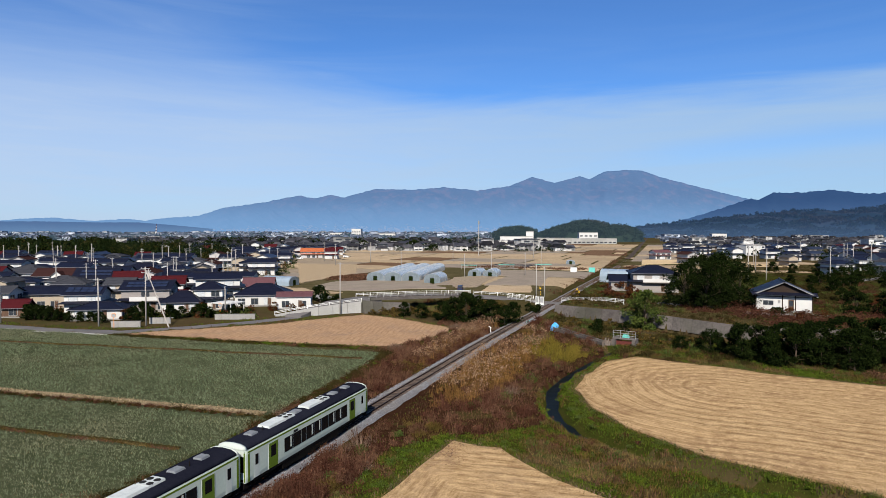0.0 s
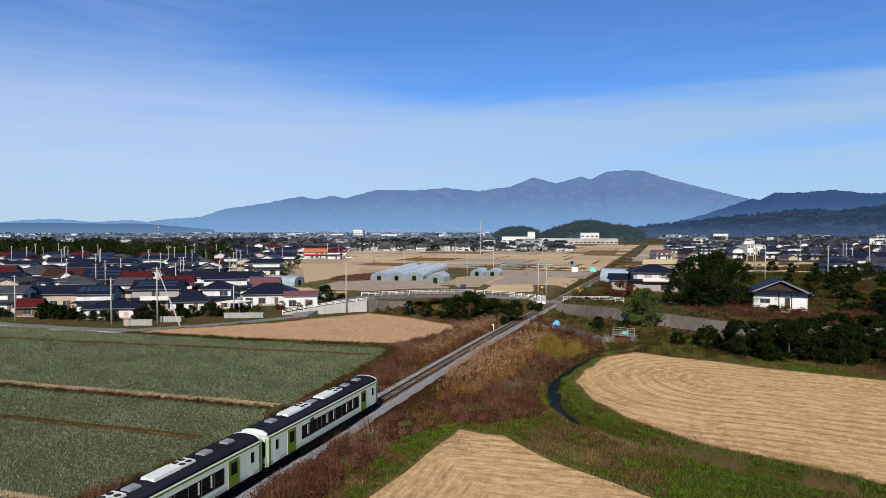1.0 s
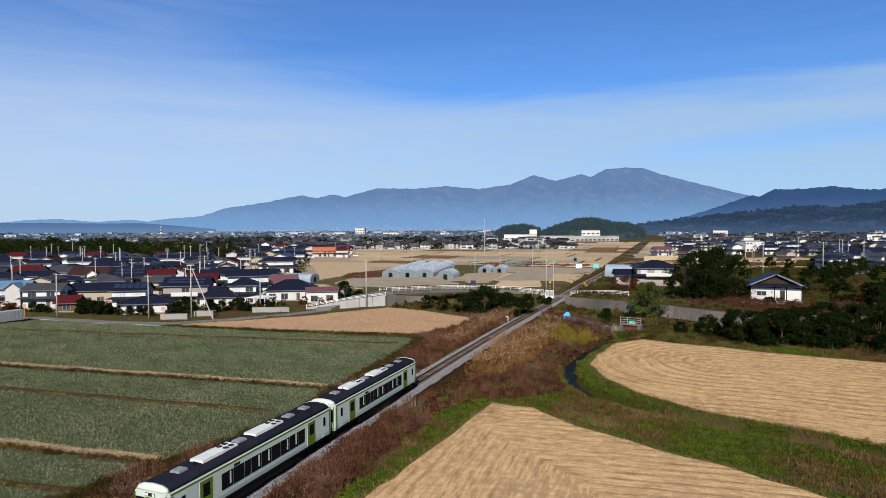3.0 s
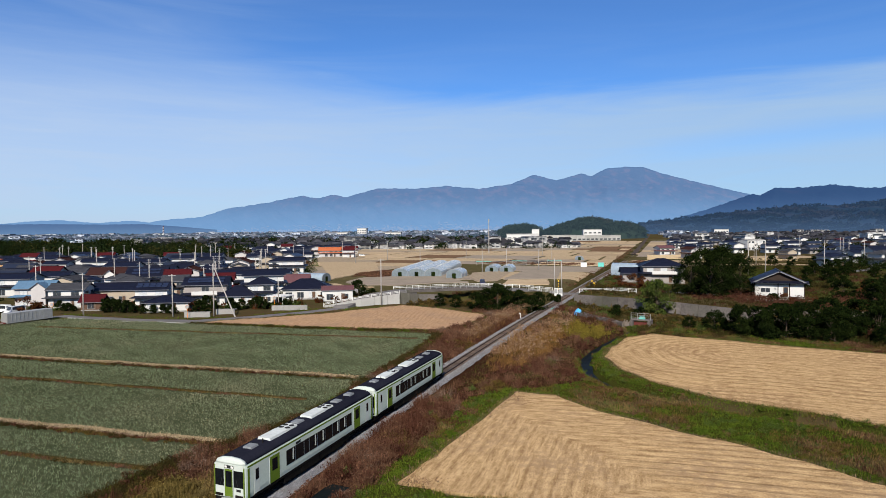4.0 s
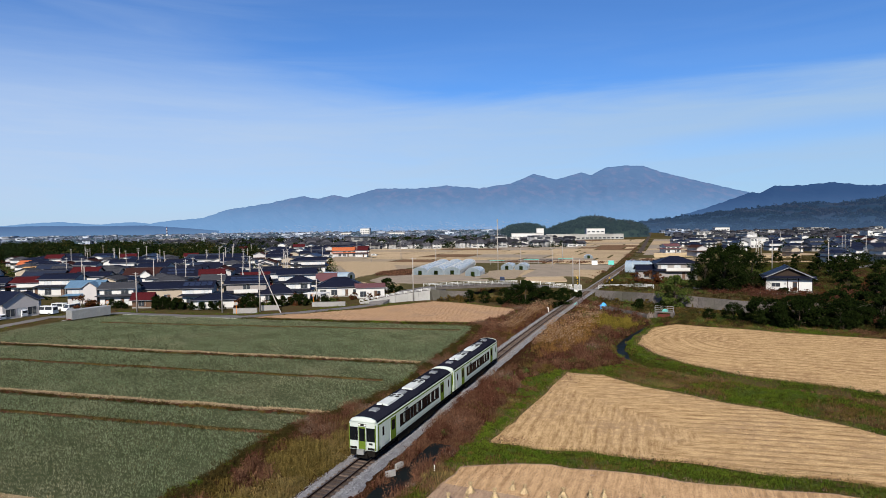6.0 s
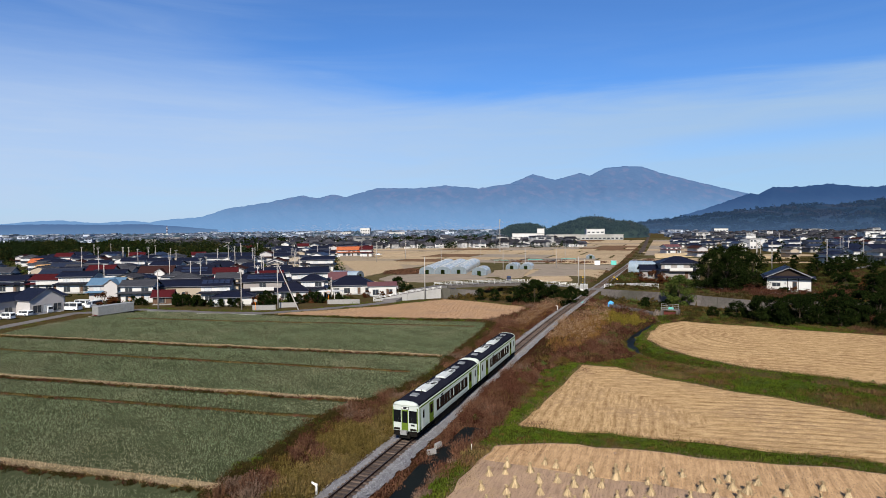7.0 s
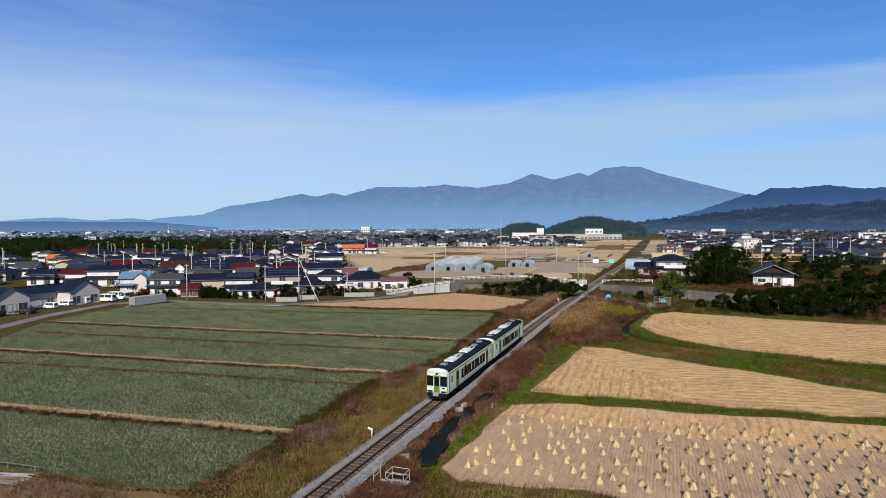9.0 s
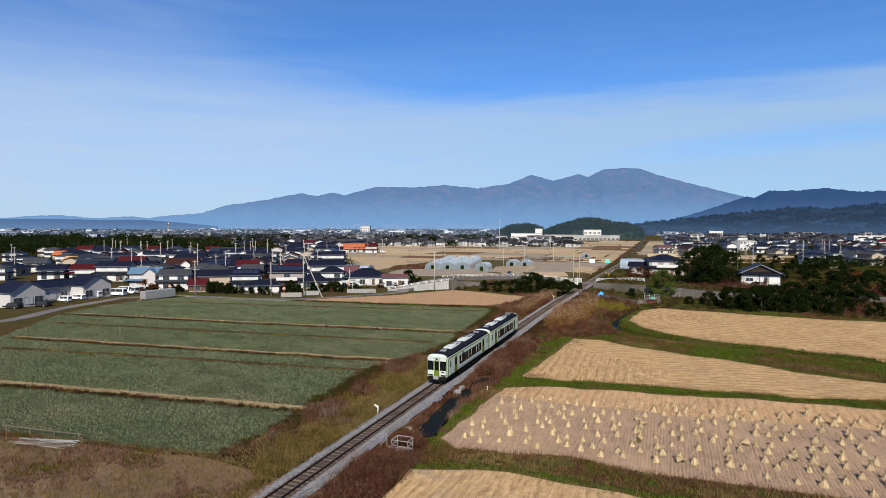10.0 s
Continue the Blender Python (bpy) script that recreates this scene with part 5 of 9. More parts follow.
# ---- railings, walls and bridge ----
def railing(pts, label, height=0.95, gap=2.2, bars=(0.45, 0.8), mat=None, name="guard_rail"):
    """A post-and-rail fence along points with heights."""
    mat = mat or M_WHITEPAINT
    x, y, z = pts[0]
    f = tagged(new(name), label, "railing")
    f.matrix_basis = pose(x, y, z)
    for a, b in zip(pts, pts[1:]):
        n = max(1, round(math.hypot(b[0] - a[0], b[1] - a[1]) / gap))
        for i in range(n + 1):
            q = [a[k] + (b[k] - a[k]) * i / n - pts[0][k] for k in range(3)]
            Mesh().box(q[0] - 0.05, q[0] + 0.05, q[1] - 0.05, q[1] + 0.05, q[2] - 0.25, q[2] + height).link("post", mat, f)
        for h in bars:
            Mesh().tube([a[k] - pts[0][k] + (h if k == 2 else 0) for k in range(3)], [b[k] - pts[0][k] + (h if k == 2 else 0) for k in range(3)], 0.05, None, 6).link("rail", mat, f)
    return f


def stone_wall(name, pts, z0s, z1s, thick, mat, label, batter=0.35, panels=4.0):
    """A leaning retaining wall built of panels with a coping."""
    w = tagged(new(name), label, "retaining wall", kind="structure")
    for i, (a, b) in enumerate(zip(pts, pts[1:])):
        L = math.hypot(b[0] - a[0], b[1] - a[1])
        n = max(1, round(L / panels))
        tx, ty = (b[0] - a[0]) / L, (b[1] - a[1]) / L
        ox, oy = ty, -tx
        for k in range(n):
            s, e = k / n + 0.012 / n, (k + 1) / n - 0.012 / n
            vs = []
            for q in (s, e):
                px, py = a[0] + (b[0] - a[0]) * q, a[1] + (b[1] - a[1]) * q
                lo, hi = z0s[i] + (z0s[i + 1] - z0s[i]) * q, z1s[i] + (z1s[i + 1] - z1s[i]) * q
                vs += [(px + ox * batter, py + oy * batter, lo), (px, py, hi), (px - ox * thick, py - oy * thick, hi), (px - ox * thick, py - oy * thick, lo)]
            Mesh().add(vs, [(0, 4, 5, 1), (1, 5, 6, 2), (2, 6, 7, 3), (0, 1, 2, 3), (7, 6, 5, 4)]).link("wall_panel", mat, w)
    return w


stone_wall("stone_wall", [(29.5, 155), (44, 138.5), (56, 121.5), (84, 114), (130, 100)], [-0.2, 0.2, 0.4, 0.6, 0.8], [2.2, 2.75, 2.85, 2.9, 2.9], 0.6, M_OLDWALL, "grey stone retaining wall along the stream", 0.5)
stone_wall("ramp_wall", [(-36.6, 152), (-26.9, 154.6), (-17.2, 158.6)], [-0.68, -0.88, -1], [-0.02, 1.5, 2.37], 0.4, M_WHITEWALL, "white concrete wall carrying the bridge ramp", 0.0, 3.4)
stone_wall("revetment", [(-17, 158.4), (-12.3, 161.3), (-6, 165.6)], [-1.78, -2.08, -2.49], [2.66, 1.91, 1.16], 0.5, M_OLDWALL, "sloping concrete stream bank below the bridge", 1.8, 2.4)
railing([(-36.6, 152.2, -0.02), (-26.9, 154.8, 1.5), (-17.2, 158.8, 2.37)], "white guard rail on the bridge ramp", 0.8, 2.4, (0.35, 0.65))
railing([(33, 165.5, 1.6), (42, 156, 2.75), (45, 152.5, 2.8)], "white wooden-look railing on the stone wall", 1.1, 2.2, (0.35, 0.7, 1.0))
ribbon("bridge_deck", [(-16.6, 163.3, 2.96), (-4, 170.8, 2.66), (10, 176.2, 2.3)], 5.2, M_OLDWALL, "grey concrete deck of the road bridge", 0.7, "bridge")
railing([(-15.7, 161.2, 2.9), (-4, 168.2, 2.66), (10, 173.6, 2.3)], "grey steel guard rail of the road bridge", 0.8, 2.0, (0.4, 0.7), M_STEEL)
railing([(-19.5, 164.7, 2.9), (-4, 173.5, 2.66), (10, 178.8, 2.3)], "white guard rail on the far side of the bridge", 0.9, 2.0, (0.4, 0.75))
railing([(11, 178.2, 2.2), (20, 181, 1.4), (28, 181.5, 0.5)], "white guard rail along the road", 0.9, 2.2, (0.4, 0.75))
railing([(20, 176, 1.2), (27.5, 174.2, 0.3)], "pale blue-grey fence beside the crossing", 1.0, 1.2, (0.3, 0.6, 0.95), M_STEEL, "fence")
for y0 in (144.5, 155.0):
    bx = float(track_x(y0))
    ab = tagged(base_at("bridge_abutment", bx, y0, -0.25, HEADING), "concrete abutment of the railway bridge", "bridge", kind="structure")
    Mesh().box(-2.2, 2.2, -0.6, 0.6, -3.0, -0.55).link("block", M_CONCRETE, ab)
rb = tagged(base_at("railway_bridge", float(track_x(149.8)), 149.8, -0.2, HEADING), "short steel girder bridge under the track", "bridge", kind="structure")
for s in (-1.25, 1.25):
    Mesh().box(s - 0.12, s + 0.12, -5.4, 5.4, -0.9, -0.05).link("girder", M_GREENSHEET if s > 0 else M_RUST, rb)


# ---- greenhouses ----
# end film is darkened to stand for the shade inside the tunnel
M_FILMEND = material("greenhouse_end_film", (0.085, 0.105, 0.12), (0.15, 0.175, 0.19), 0.6, 3.0, 0.25, 0.1, spec=0.4)
M_FILM = material("milky_plastic_film", (0.216, 0.264, 0.308), (0.16, 0.2, 0.232), 0.4, 3.0, 0.25, 0.1, spec=0.5)


def greenhouse(x, y, w, length, h, label, yaw=YAW, hoops=None):
    gh = tagged(base_at("greenhouse", x, y, None, yaw), label, "greenhouse", "greenhouses")
    arc = [(-w / 2, 0.0), (-w / 2, h * 0.45)] + [(-w / 2 * math.cos(math.pi * i / 10), h * 0.45 + h * 0.55 * math.sin(math.pi * i / 10)) for i in range(1, 10)] + [(w / 2, h * 0.45), (w / 2, 0.0)]
    Mesh().sweep([[(a, q, b) for a, b in arc][::-1] for q in (0, length)], False).link("film_cover", M_FILM, gh, "milky plastic film", False)
    for q in (0.0, length):
        Mesh().add([(a, q + (0.03 if q else -0.03), b) for a, b in arc], [tuple(range(len(arc)))]).link("end_wall", M_FILMEND, gh)
    # solid dark panel in place of a shaded opening
    dr = Mesh().box(-0.8, 0.8, -0.08, -0.04, 0, 2.0).link("door", M_LEAF, gh, "dark panel standing for the shade of an open doorway")
    n = hoops or int(length / 2.5)
    for i in range(n + 1):
        q = length * i / n
        m = Mesh().sweep([[(a * k, q + d, b * k + 0.01) for k, d in ((1.0, -0.035), (1.0, 0.035), (1.02, 0.035), (1.02, -0.035))] for a, b in arc], True, 0, True)
        m.link("hoop", M_STEEL, gh)
    return gh


for k in range(3):
    greenhouse(-25.2 + 7.0 * k, 244.5 - 0.8 * k, 6.8, 64, 3.5, "long plastic-film greenhouse in a row of three", -8)
greenhouse(-2.6, 234.5, 6.2, 11, 3.6, "short plastic-film greenhouse with rounded roof", -13)
greenhouse(14.2, 264, 5.6, 12, 3.0, "small white plastic tunnel greenhouse", -13)
greenhouse(20.6, 262, 5.6, 12, 3.0, "small white plastic tunnel greenhouse", -13)
greenhouse(-52, 226, 6, 12, 3.2, "bluish plastic greenhouse behind the barn", 70)
greenhouse(72, 352, 5, 8, 2.4, "small plastic greenhouse in the paddies", -10)
greenhouse(70, 208, 8, 16, 4.2, "pale plastic greenhouse behind the grey house", 66)
for k, (x, y, mat) in enumerate(((61.8, 293, M_WHITEPAINT), (70.4, 293.5, M_GREENSHEET))):
    sh = tagged(base_at("storage_shed", x, y, None, -15), "small white storage box" if k == 0 else "small pale green storage box", "shed")
    Mesh().box(-1.4, 1.4, -1.1, 1.1, 0, 2.3).link("body", mat, sh)
    Mesh().box(-1.5, 1.5, -1.2, 1.2, 2.3, 2.42).link("roof", M_STEEL, sh)
for k in range(4):
    x, y = -6 + 19 * k, 306 + 3 * k
    nt = tagged(base_at("net_frame", x, y, None, -15), "teal netting stretched over low posts", "net frame", "net frames")
    Mesh().box(-4.0, 4.0, -0.6, 0.6, 2.2, 2.35).link("net", M_GREENSHEET, nt)
    for q in (-3.8, 3.8):
        Mesh().tube((q, 0, 0), (q, 0, 2.3), 0.08, None, 6).link("post", M_POLE, nt)


# ---- vehicles ----
P_WHITE = material("white_car_paint", (0.592, 0.6, 0.6), (0.544, 0.552, 0.552), 1.0, 6.0, 0.3, coat=0.4)
P_DARK = material("black_car_paint", (0.016, 0.016, 0.0192), (0.024, 0.024, 0.0272), 1.0, 6.0, 0.3, coat=0.4)
P_BLUE = material("dark_blue_car_paint", (0.016, 0.024, 0.056), (0.024, 0.032, 0.064), 1.0, 6.0, 0.3, coat=0.4)


def vehicle(x, y, yaw, L, W, H, paint, label, z=None, van=False, name="car"):
    c = tagged(base_at(name, x, y, z, yaw), label, "van" if van else "car", "parked vehicles")
    hood = 0.12 if van else 0.26
    belt = H * (0.52 if van else 0.56)
    side = [(-L / 2, 0.32), (-L / 2, belt), (-L / 2 + L * 0.03, H - 0.12), (-L / 2 + L * 0.08, H), (L / 2 - L * hood - L * 0.10, H), (L / 2 - L * hood, belt), (L / 2 - 0.1, belt - 0.18), (L / 2, 0.55), (L / 2, 0.32)]
    rows = [[(a, s * W / 2 * k, b) for a, b in side] for s, k in ((-1, 0.93), (-1, 1.0), (1, 1.0), (1, 0.93))]
    for r, f in zip(rows, (0.97, 1, 1, 0.97)):
        for i, (a, b, q) in enumerate(r):
            if q > belt:
                r[i] = (a, b * 0.90, q)
    body = Mesh().sweep(rows, True, 0, True).link("body", paint, c)
    for s in (-1, 1):
        for a, b in ((-L / 2 + 0.35, -L * 0.06), (-L * 0.03, L / 2 - L * hood - L * 0.11)):
            Mesh().box(a, b, min(s * W * 0.452, s * W * 0.462), max(s * W * 0.452, s * W * 0.462), belt + 0.05, H - 0.14).link("side_window", M_GLASS, body)
        for a in (-L * 0.3, L * 0.31):
            wh = Mesh().tube((a, s * (W / 2 - 0.18), 0.31), (a, s * (W / 2 + 0.01), 0.31), 0.31, None, 14).link("wheel", M_BLACK, c)
            Mesh().tube((a, s * (W / 2), 0.31), (a, s * (W / 2 + 0.02), 0.31), 0.18, None, 10).link("hubcap", M_STEEL, wh)
        Mesh().box(L / 2 - 0.06, L / 2 + 0.02, min(s * W * 0.3, s * W * 0.44), max(s * W * 0.3, s * W * 0.44), belt - 0.38, belt - 0.22).link("headlight", M_LAMP, body)
        Mesh().box(-L / 2 - 0.02, -L / 2 + 0.06, min(s * W * 0.38, s * W * 0.45), max(s * W * 0.38, s * W * 0.45), belt - 0.3, belt).link("tail_light", M_RUST, body)
    xa, xb = L / 2 - L * hood - L * 0.095, L / 2 - L * hood + 0.015
    Mesh().add([(xb, -W * 0.42, belt + 0.03), (xb, W * 0.42, belt + 0.03), (xa + 0.03, W * 0.39, H - 0.05), (xa + 0.03, -W * 0.39, H - 0.05)], [(0, 1, 2, 3)]).link("windscreen", M_GLASS, body)
    Mesh().box(-L / 2 - 0.015, -L / 2 + 0.06, -W * 0.38, W * 0.38, belt + 0.05, H - 0.25).link("rear_window", M_GLASS, body)
    return c


VY = YAW + 180
vehicle(-120.7, 135.1, VY + 8, 4.6, 1.75, 1.95, P_WHITE, "white minivan parked by the care home", van=True)
vehicle(-116.2, 139.2, VY + 12, 5.3, 1.9, 2.2, P_WHITE, "long white van parked by the care home", van=True)
vehicle(-113.4, 144.9, VY + 95, 4.6, 1.75, 1.95, P_WHITE, "white van parked on the forecourt", van=True)
vehicle(-118.3, 146.8, VY + 10, 4.6, 1.75, 2.0, P_WHITE, "white van behind the others", van=True)
vehicle(-122.3, 129.9, VY + 10, 4.4, 1.7, 1.5, P_WHITE, "white car parked by the care home")
vehicle(-122.3, 124.5, VY + 10, 3.4, 1.5, 1.7, P_WHITE, "white boxy small car", van=True)
vehicle(-122.2, 115.2, VY + 10, 4.6, 1.75, 1.5, P_DARK, "black car parked by the care home")
vehicle(-126.3, 110.6, VY + 10, 4.6, 1.75, 1.5, P_DARK, "dark car parked by the care home")
vehicle(7.6, 208, 85, 4.2, 1.7, 1.7, P_BLUE, "dark blue car on the farm road behind the bridge")
vehicle(-93, 322, 20, 4.4, 1.7, 1.5, P_DARK, "black car beside a farmhouse")
vehicle(-70, 428, 10, 4.4, 1.7, 1.5, P_WHITE, "white car parked far off in the village")
vehicle(-97, 405, 10, 4.4, 1.7, 1.5, P_WHITE, "white car parked beside a house")

tr = tagged(base_at("box_trailer", -99.5, 130.4, None, 64), "long silver box trailer on small wheels", "trailer")
box = Mesh().box(-4.8, 4.8, -1.15, 1.15, 0.55, 2.75).link("body", M_STEEL, tr, "ribbed silver box body")
for i in range(12):
    for s in (-1, 1):
        Mesh().box(-4.7 + i * 0.83, -4.62 + i * 0.83, min(s * 1.15, s * 1.19), max(s * 1.15, s * 1.19), 0.6, 2.7).link("rib", M_STEEL, box)
for a in (-4.2, 3.6, 4.4):
    for s in (-1, 1):
        Mesh().tube((a, s * 0.8, 0.38), (a, s * 1.05, 0.38), 0.38, None, 14).link("wheel", M_BLACK, tr)
Mesh().tube((-4.8, 0, 0.6), (-6.6, 0, 0.5), 0.07, None, 6).link("drawbar", M_STEEL, tr)
Mesh().box(-5.1, -4.8, -0.9, 0.9, 0.5, 0.75).link("front_beam", M_RUST, tr)

# garden walls, carport, mirrors along the village road
cp = tagged(base_at("carport", -50.5, 159.7, None, YAW), "white carport with a flat roof", "carport")
Mesh().box(-3.0, 3.0, -2.6, 2.6, 2.35, 2.55).link("roof", W_WHITE, cp)
for a in (-2.8, 2.8):
    for b in (-2.4, 2.4):
        Mesh().box(a - 0.08, a + 0.08, b - 0.08, b + 0.08, -0.2, 2.35).link("post", W_WHITE, cp)
for x, y, L in ((-63.3, 136.8, 6), (-58.2, 141.6, 5), (-44.4, 147.9, 9)):
    gw = tagged(base_at("garden_wall", x, y, None, YAW + 24), "low grey concrete-block garden wall", "wall")
    for i in range(int(L / 1.5)):
        Mesh().box(-L / 2 + i * 1.5, -L / 2 + i * 1.5 + 1.47, -0.1, 0.1, -0.4, 1.2).link("wall_panel", M_CONCRETE, gw)
    Mesh().box(-L / 2 - 0.05, L / 2 + 0.05, -0.14, 0.14, 1.2, 1.3).link("coping", M_CONCRETE, gw)
for x, y in ((-65.1, 135.5), (-101.3, 141.2), (-49.6, 152.4)):
    mi = tagged(base_at("traffic_mirror", x, y, None, 10), "round traffic mirror on an orange post", "traffic mirror")
    Mesh().tube((0, 0, -0.2), (0, 0, 2.6), 0.05, None, 8).link("post", M_ORANGE, mi)
    Mesh().tube((0, -0.08, 2.7), (0, -0.14, 2.7), 0.42, None, 18).link("mirror", M_STEEL, mi)
    Mesh().tube((0, -0.04, 2.7), (0, -0.09, 2.7), 0.47, None, 18).link("rim", M_ORANGE, mi)

# ---- beside the track ----
stp = tagged(base_at("steel_steps", -21.4, 18.6, -1.3, HEADING), "small steel steps with a railing and a concrete block", "steps")
Mesh().box(-0.2, 1.4, -1.0, 0.4, -0.5, 1.0).link("concrete_block", M_CONCRETE, stp)
for k in range(4):
    Mesh().box(-1.3, -0.25, -0.9 + 0.32 * k, -0.6 + 0.32 * k, 0.2 + 0.2 * k, 0.25 + 0.2 * k).link("tread", M_STEEL, stp)
for a in (-1.3, -0.2, 1.35):
    for b in (-0.9, 0.35):
        Mesh().tube((a, b, 0), (a, b, 2.0), 0.03, None, 6).link("post", M_STEEL, stp)
    for hh in (1.5, 2.0):
        Mesh().tube((a, -0.9, hh), (a, 0.35, hh), 0.03, None, 6).link("handrail", M_STEEL, stp)
for b in (-0.9, 0.35):
    for hh in (1.5, 2.0):
        Mesh().tube((-0.2, b, hh), (1.35, b, hh), 0.03, None, 6).link("handrail", M_STEEL, stp)
for y, off, h in ((29.5, -2.6, 1.0), (133.0, -2.6, 1.2)):
    mk = tagged(base_at("track_marker", float(track_x(y)) + off, y, -0.75, HEADING), "small white lineside marker post", "marker", "lineside markers")
    Mesh().box(-0.06, 0.06, -0.06, 0.06, -0.3, h).link("post", M_WHITEPAINT, mk)
    arm = Mesh().box(-0.42, 0.14, -0.09, -0.05, -0.09, 0.09).link("board", M_WHITEPAINT, mk)
    arm.matrix_basis = Matrix.Translation((0, 0, h - 0.06)) @ Matrix.Rotation(0.35, 4, "Y")
for x, y, a in ((-15.7, 38.4, 30), (-15.1, 40.1, 55), (-20.9, 24.4, 10)):
    cb = tagged(base_at("concrete_block", x, y, ground_z(x, y, False) + 0.1, a), "small pale concrete block at the edge of the ditch", "concrete block", "blocks beside the ditch")
    Mesh().box(-0.45, 0.45, -0.16, 0.16, -0.35, 0.12, 0, None, 0.02).link("block", M_CONCRETE, cb)
sk = tagged(base_at("marker_stake", -11.9, 38.4, None, 0), "thin stake with a red and white top beside the paddy", "stake")
Mesh().tube((0, 0, -0.2), (0, 0, 0.55), 0.035, None, 6).link("post", M_WHITEPAINT, sk)
Mesh().tube((0, 0, 0.55), (0, 0, 0.85), 0.045, None, 6).link("red_top", M_RUST, sk, "red painted top")
wp = tagged(base_at("timber_pile", -54.6, 19.3, None, -12), "pile of old grey poles and boards beside the field", "timber pile")
for k in range(26):
    a, b, q = rng.uniform(-0.9, 0.9), rng.uniform(-0.8, 0.8), rng.uniform(-0.12, 0.12)
    Mesh().tube((-3.0 + a, b - q * 3, 0.12 + 0.05 * (k % 6)), (2.6 + a * 0.6, b + q * 3, 0.14 + 0.06 * (k % 5)), 0.06, None, 5).link("pole", M_WOOD if k % 3 else M_STEEL, wp)
lf = tagged(base_at("low_fence", -57.2, 21.6, None, -14), "thin weathered rail along the field edge", "fence")
Mesh().tube((-4.5, 0, 0.75), (5.5, 0, 0.7), 0.05, None, 6).link("rail", M_WOOD, lf)
for q in range(-4, 6, 3):
    Mesh().tube((q, 0, -0.2), (q, 0, 0.75), 0.05, None, 6).link("post", M_WOOD, lf)

# sluice on the canal, flume and covers
sl = tagged(base_at("sluice_gate", 33.4, 111.2, 0.9, -30), "concrete sluice with a rusty red gate and steel frame", "sluice")
for s in (-1.6, 1.6):
    Mesh().box(s - 0.25, s + 0.25, -1.2, 1.2, -1.6, 1.3).link("pier", M_OLDWALL, sl)
Mesh().box(-1.35, 1.35, -0.12, 0.12, -1.0, 1.0).link("gate", M_RUST, sl, "rusty red gate leaf")
Mesh().box(-1.9, 1.9, -0.5, 0.9, 1.3, 1.5).link("deck", M_OLDWALL, sl)
for a in (-1.8, -0.6, 0.6, 1.8):
    Mesh().tube((a, -0.45, 1.4), (a, -0.45, 2.7), 0.04, None, 6).link("post", M_STEEL, sl)
for hh in (1.9, 2.3, 2.7):
    Mesh().tube((-1.8, -0.45, hh), (1.8, -0.45, hh), 0.03, None, 6).link("handrail", M_STEEL, sl)
Mesh().box(-0.5, 0.6, 0.1, 0.8, 1.5, 1.95, 0, None, 0.12).link("cover_sheet", M_GREENSHEET, sl, "teal sheet over the winch")
bd = tagged(base_at("board_stack", 30.3, 110.6, None, 20), "upright weathered boards beside the sluice", "boards")
for k in range(7):
    Mesh().box(-0.9 + 0.27 * k, -0.68 + 0.27 * k, -0.05, 0.05, -0.3, 0.8 + 0.7 * ((k * 7) % 5) / 5).link("board", M_WOOD, bd)
fl = tagged(base_at("flume", 27.2, 119, None, 0), "old concrete flume channel running to the sluice", "flume")
for k in range(8):
    p = Mesh()
    p.box(-0.7, -0.5, -1.1, 1.1, -0.1, 0.55).box(0.5, 0.7, -1.1, 1.1, -0.1, 0.55).box(-0.5, 0.5, -1.1, 1.1, -0.1, 0.1)
    o = p.link("flume_segment", M_OLDWALL, fl)
    o.matrix_basis = pose(-2.6 + 0.78 * k, 7.6 - 2.14 * k, 0.15, 0, 0, 20)
tp = tagged(base_at("blue_tarp", 24.6, 126.5, None, 30), "bright blue sheet tied over a small heap", "tarp")
bm = bmesh.new()
bmesh.ops.create_icosphere(bm, subdivisions=3, radius=1.0)
for v in bm.verts:
    k = 1 + 0.22 * noise.noise(v.co * 2.1)
    v.co = Vector((v.co.x * 0.95 * k, v.co.y * 0.7 * k, max(-0.2, v.co.z) * 1.5 * k))
me = bpy.data.meshes.new("sheet")
bm.to_mesh(me)
bm.free()
me.materials.append(M_TARP)
new("sheet", me).parent = tp

# ---- plants ----
def inside(x, y, poly):
    """Which of the points lie in the outline."""
    hit = np.zeros(np.shape(x), bool)
    for (ax, ay), (bx, by) in zip(poly, poly[1:] + poly[:1]):
        with np.errstate(divide="ignore", invalid="ignore"):
            hit ^= ((ay > y) != (by > y)) & (x < (bx - ax) * (y - ay) / (by - ay) + ax)
    return hit


def off_track(x, y):
    return (np.asarray(x) - track_x(y)) * 0.94


def blades(name, x, y, z, h, w, mat, label, seed, lean=0.35, parent=None, category="grass"):
    """One narrow leaf for each point, bending at random."""
    r = np.random.default_rng(seed)
    n = len(x)
    a, b = r.uniform(0, 6.283, n), r.uniform(0, 6.283, n)
    l = h * lean * r.random(n)
    base = np.stack([x, y, z], -1)
    side = np.stack([np.cos(a), np.sin(a), np.zeros(n)], -1) * (w / 2)[:, None]
    tip = base + np.stack([np.cos(b) * l, np.sin(b) * l, h], -1)
    v = np.stack([base - side, base + side, tip], 1).reshape(-1, 3)
    ob = new(name, array_mesh(name, v, np.arange(3 * n).reshape(-1, 3), [mat]))
    ob.parent = parent
    return tagged(ob, label, category if parent is None else "", kind="stuff")


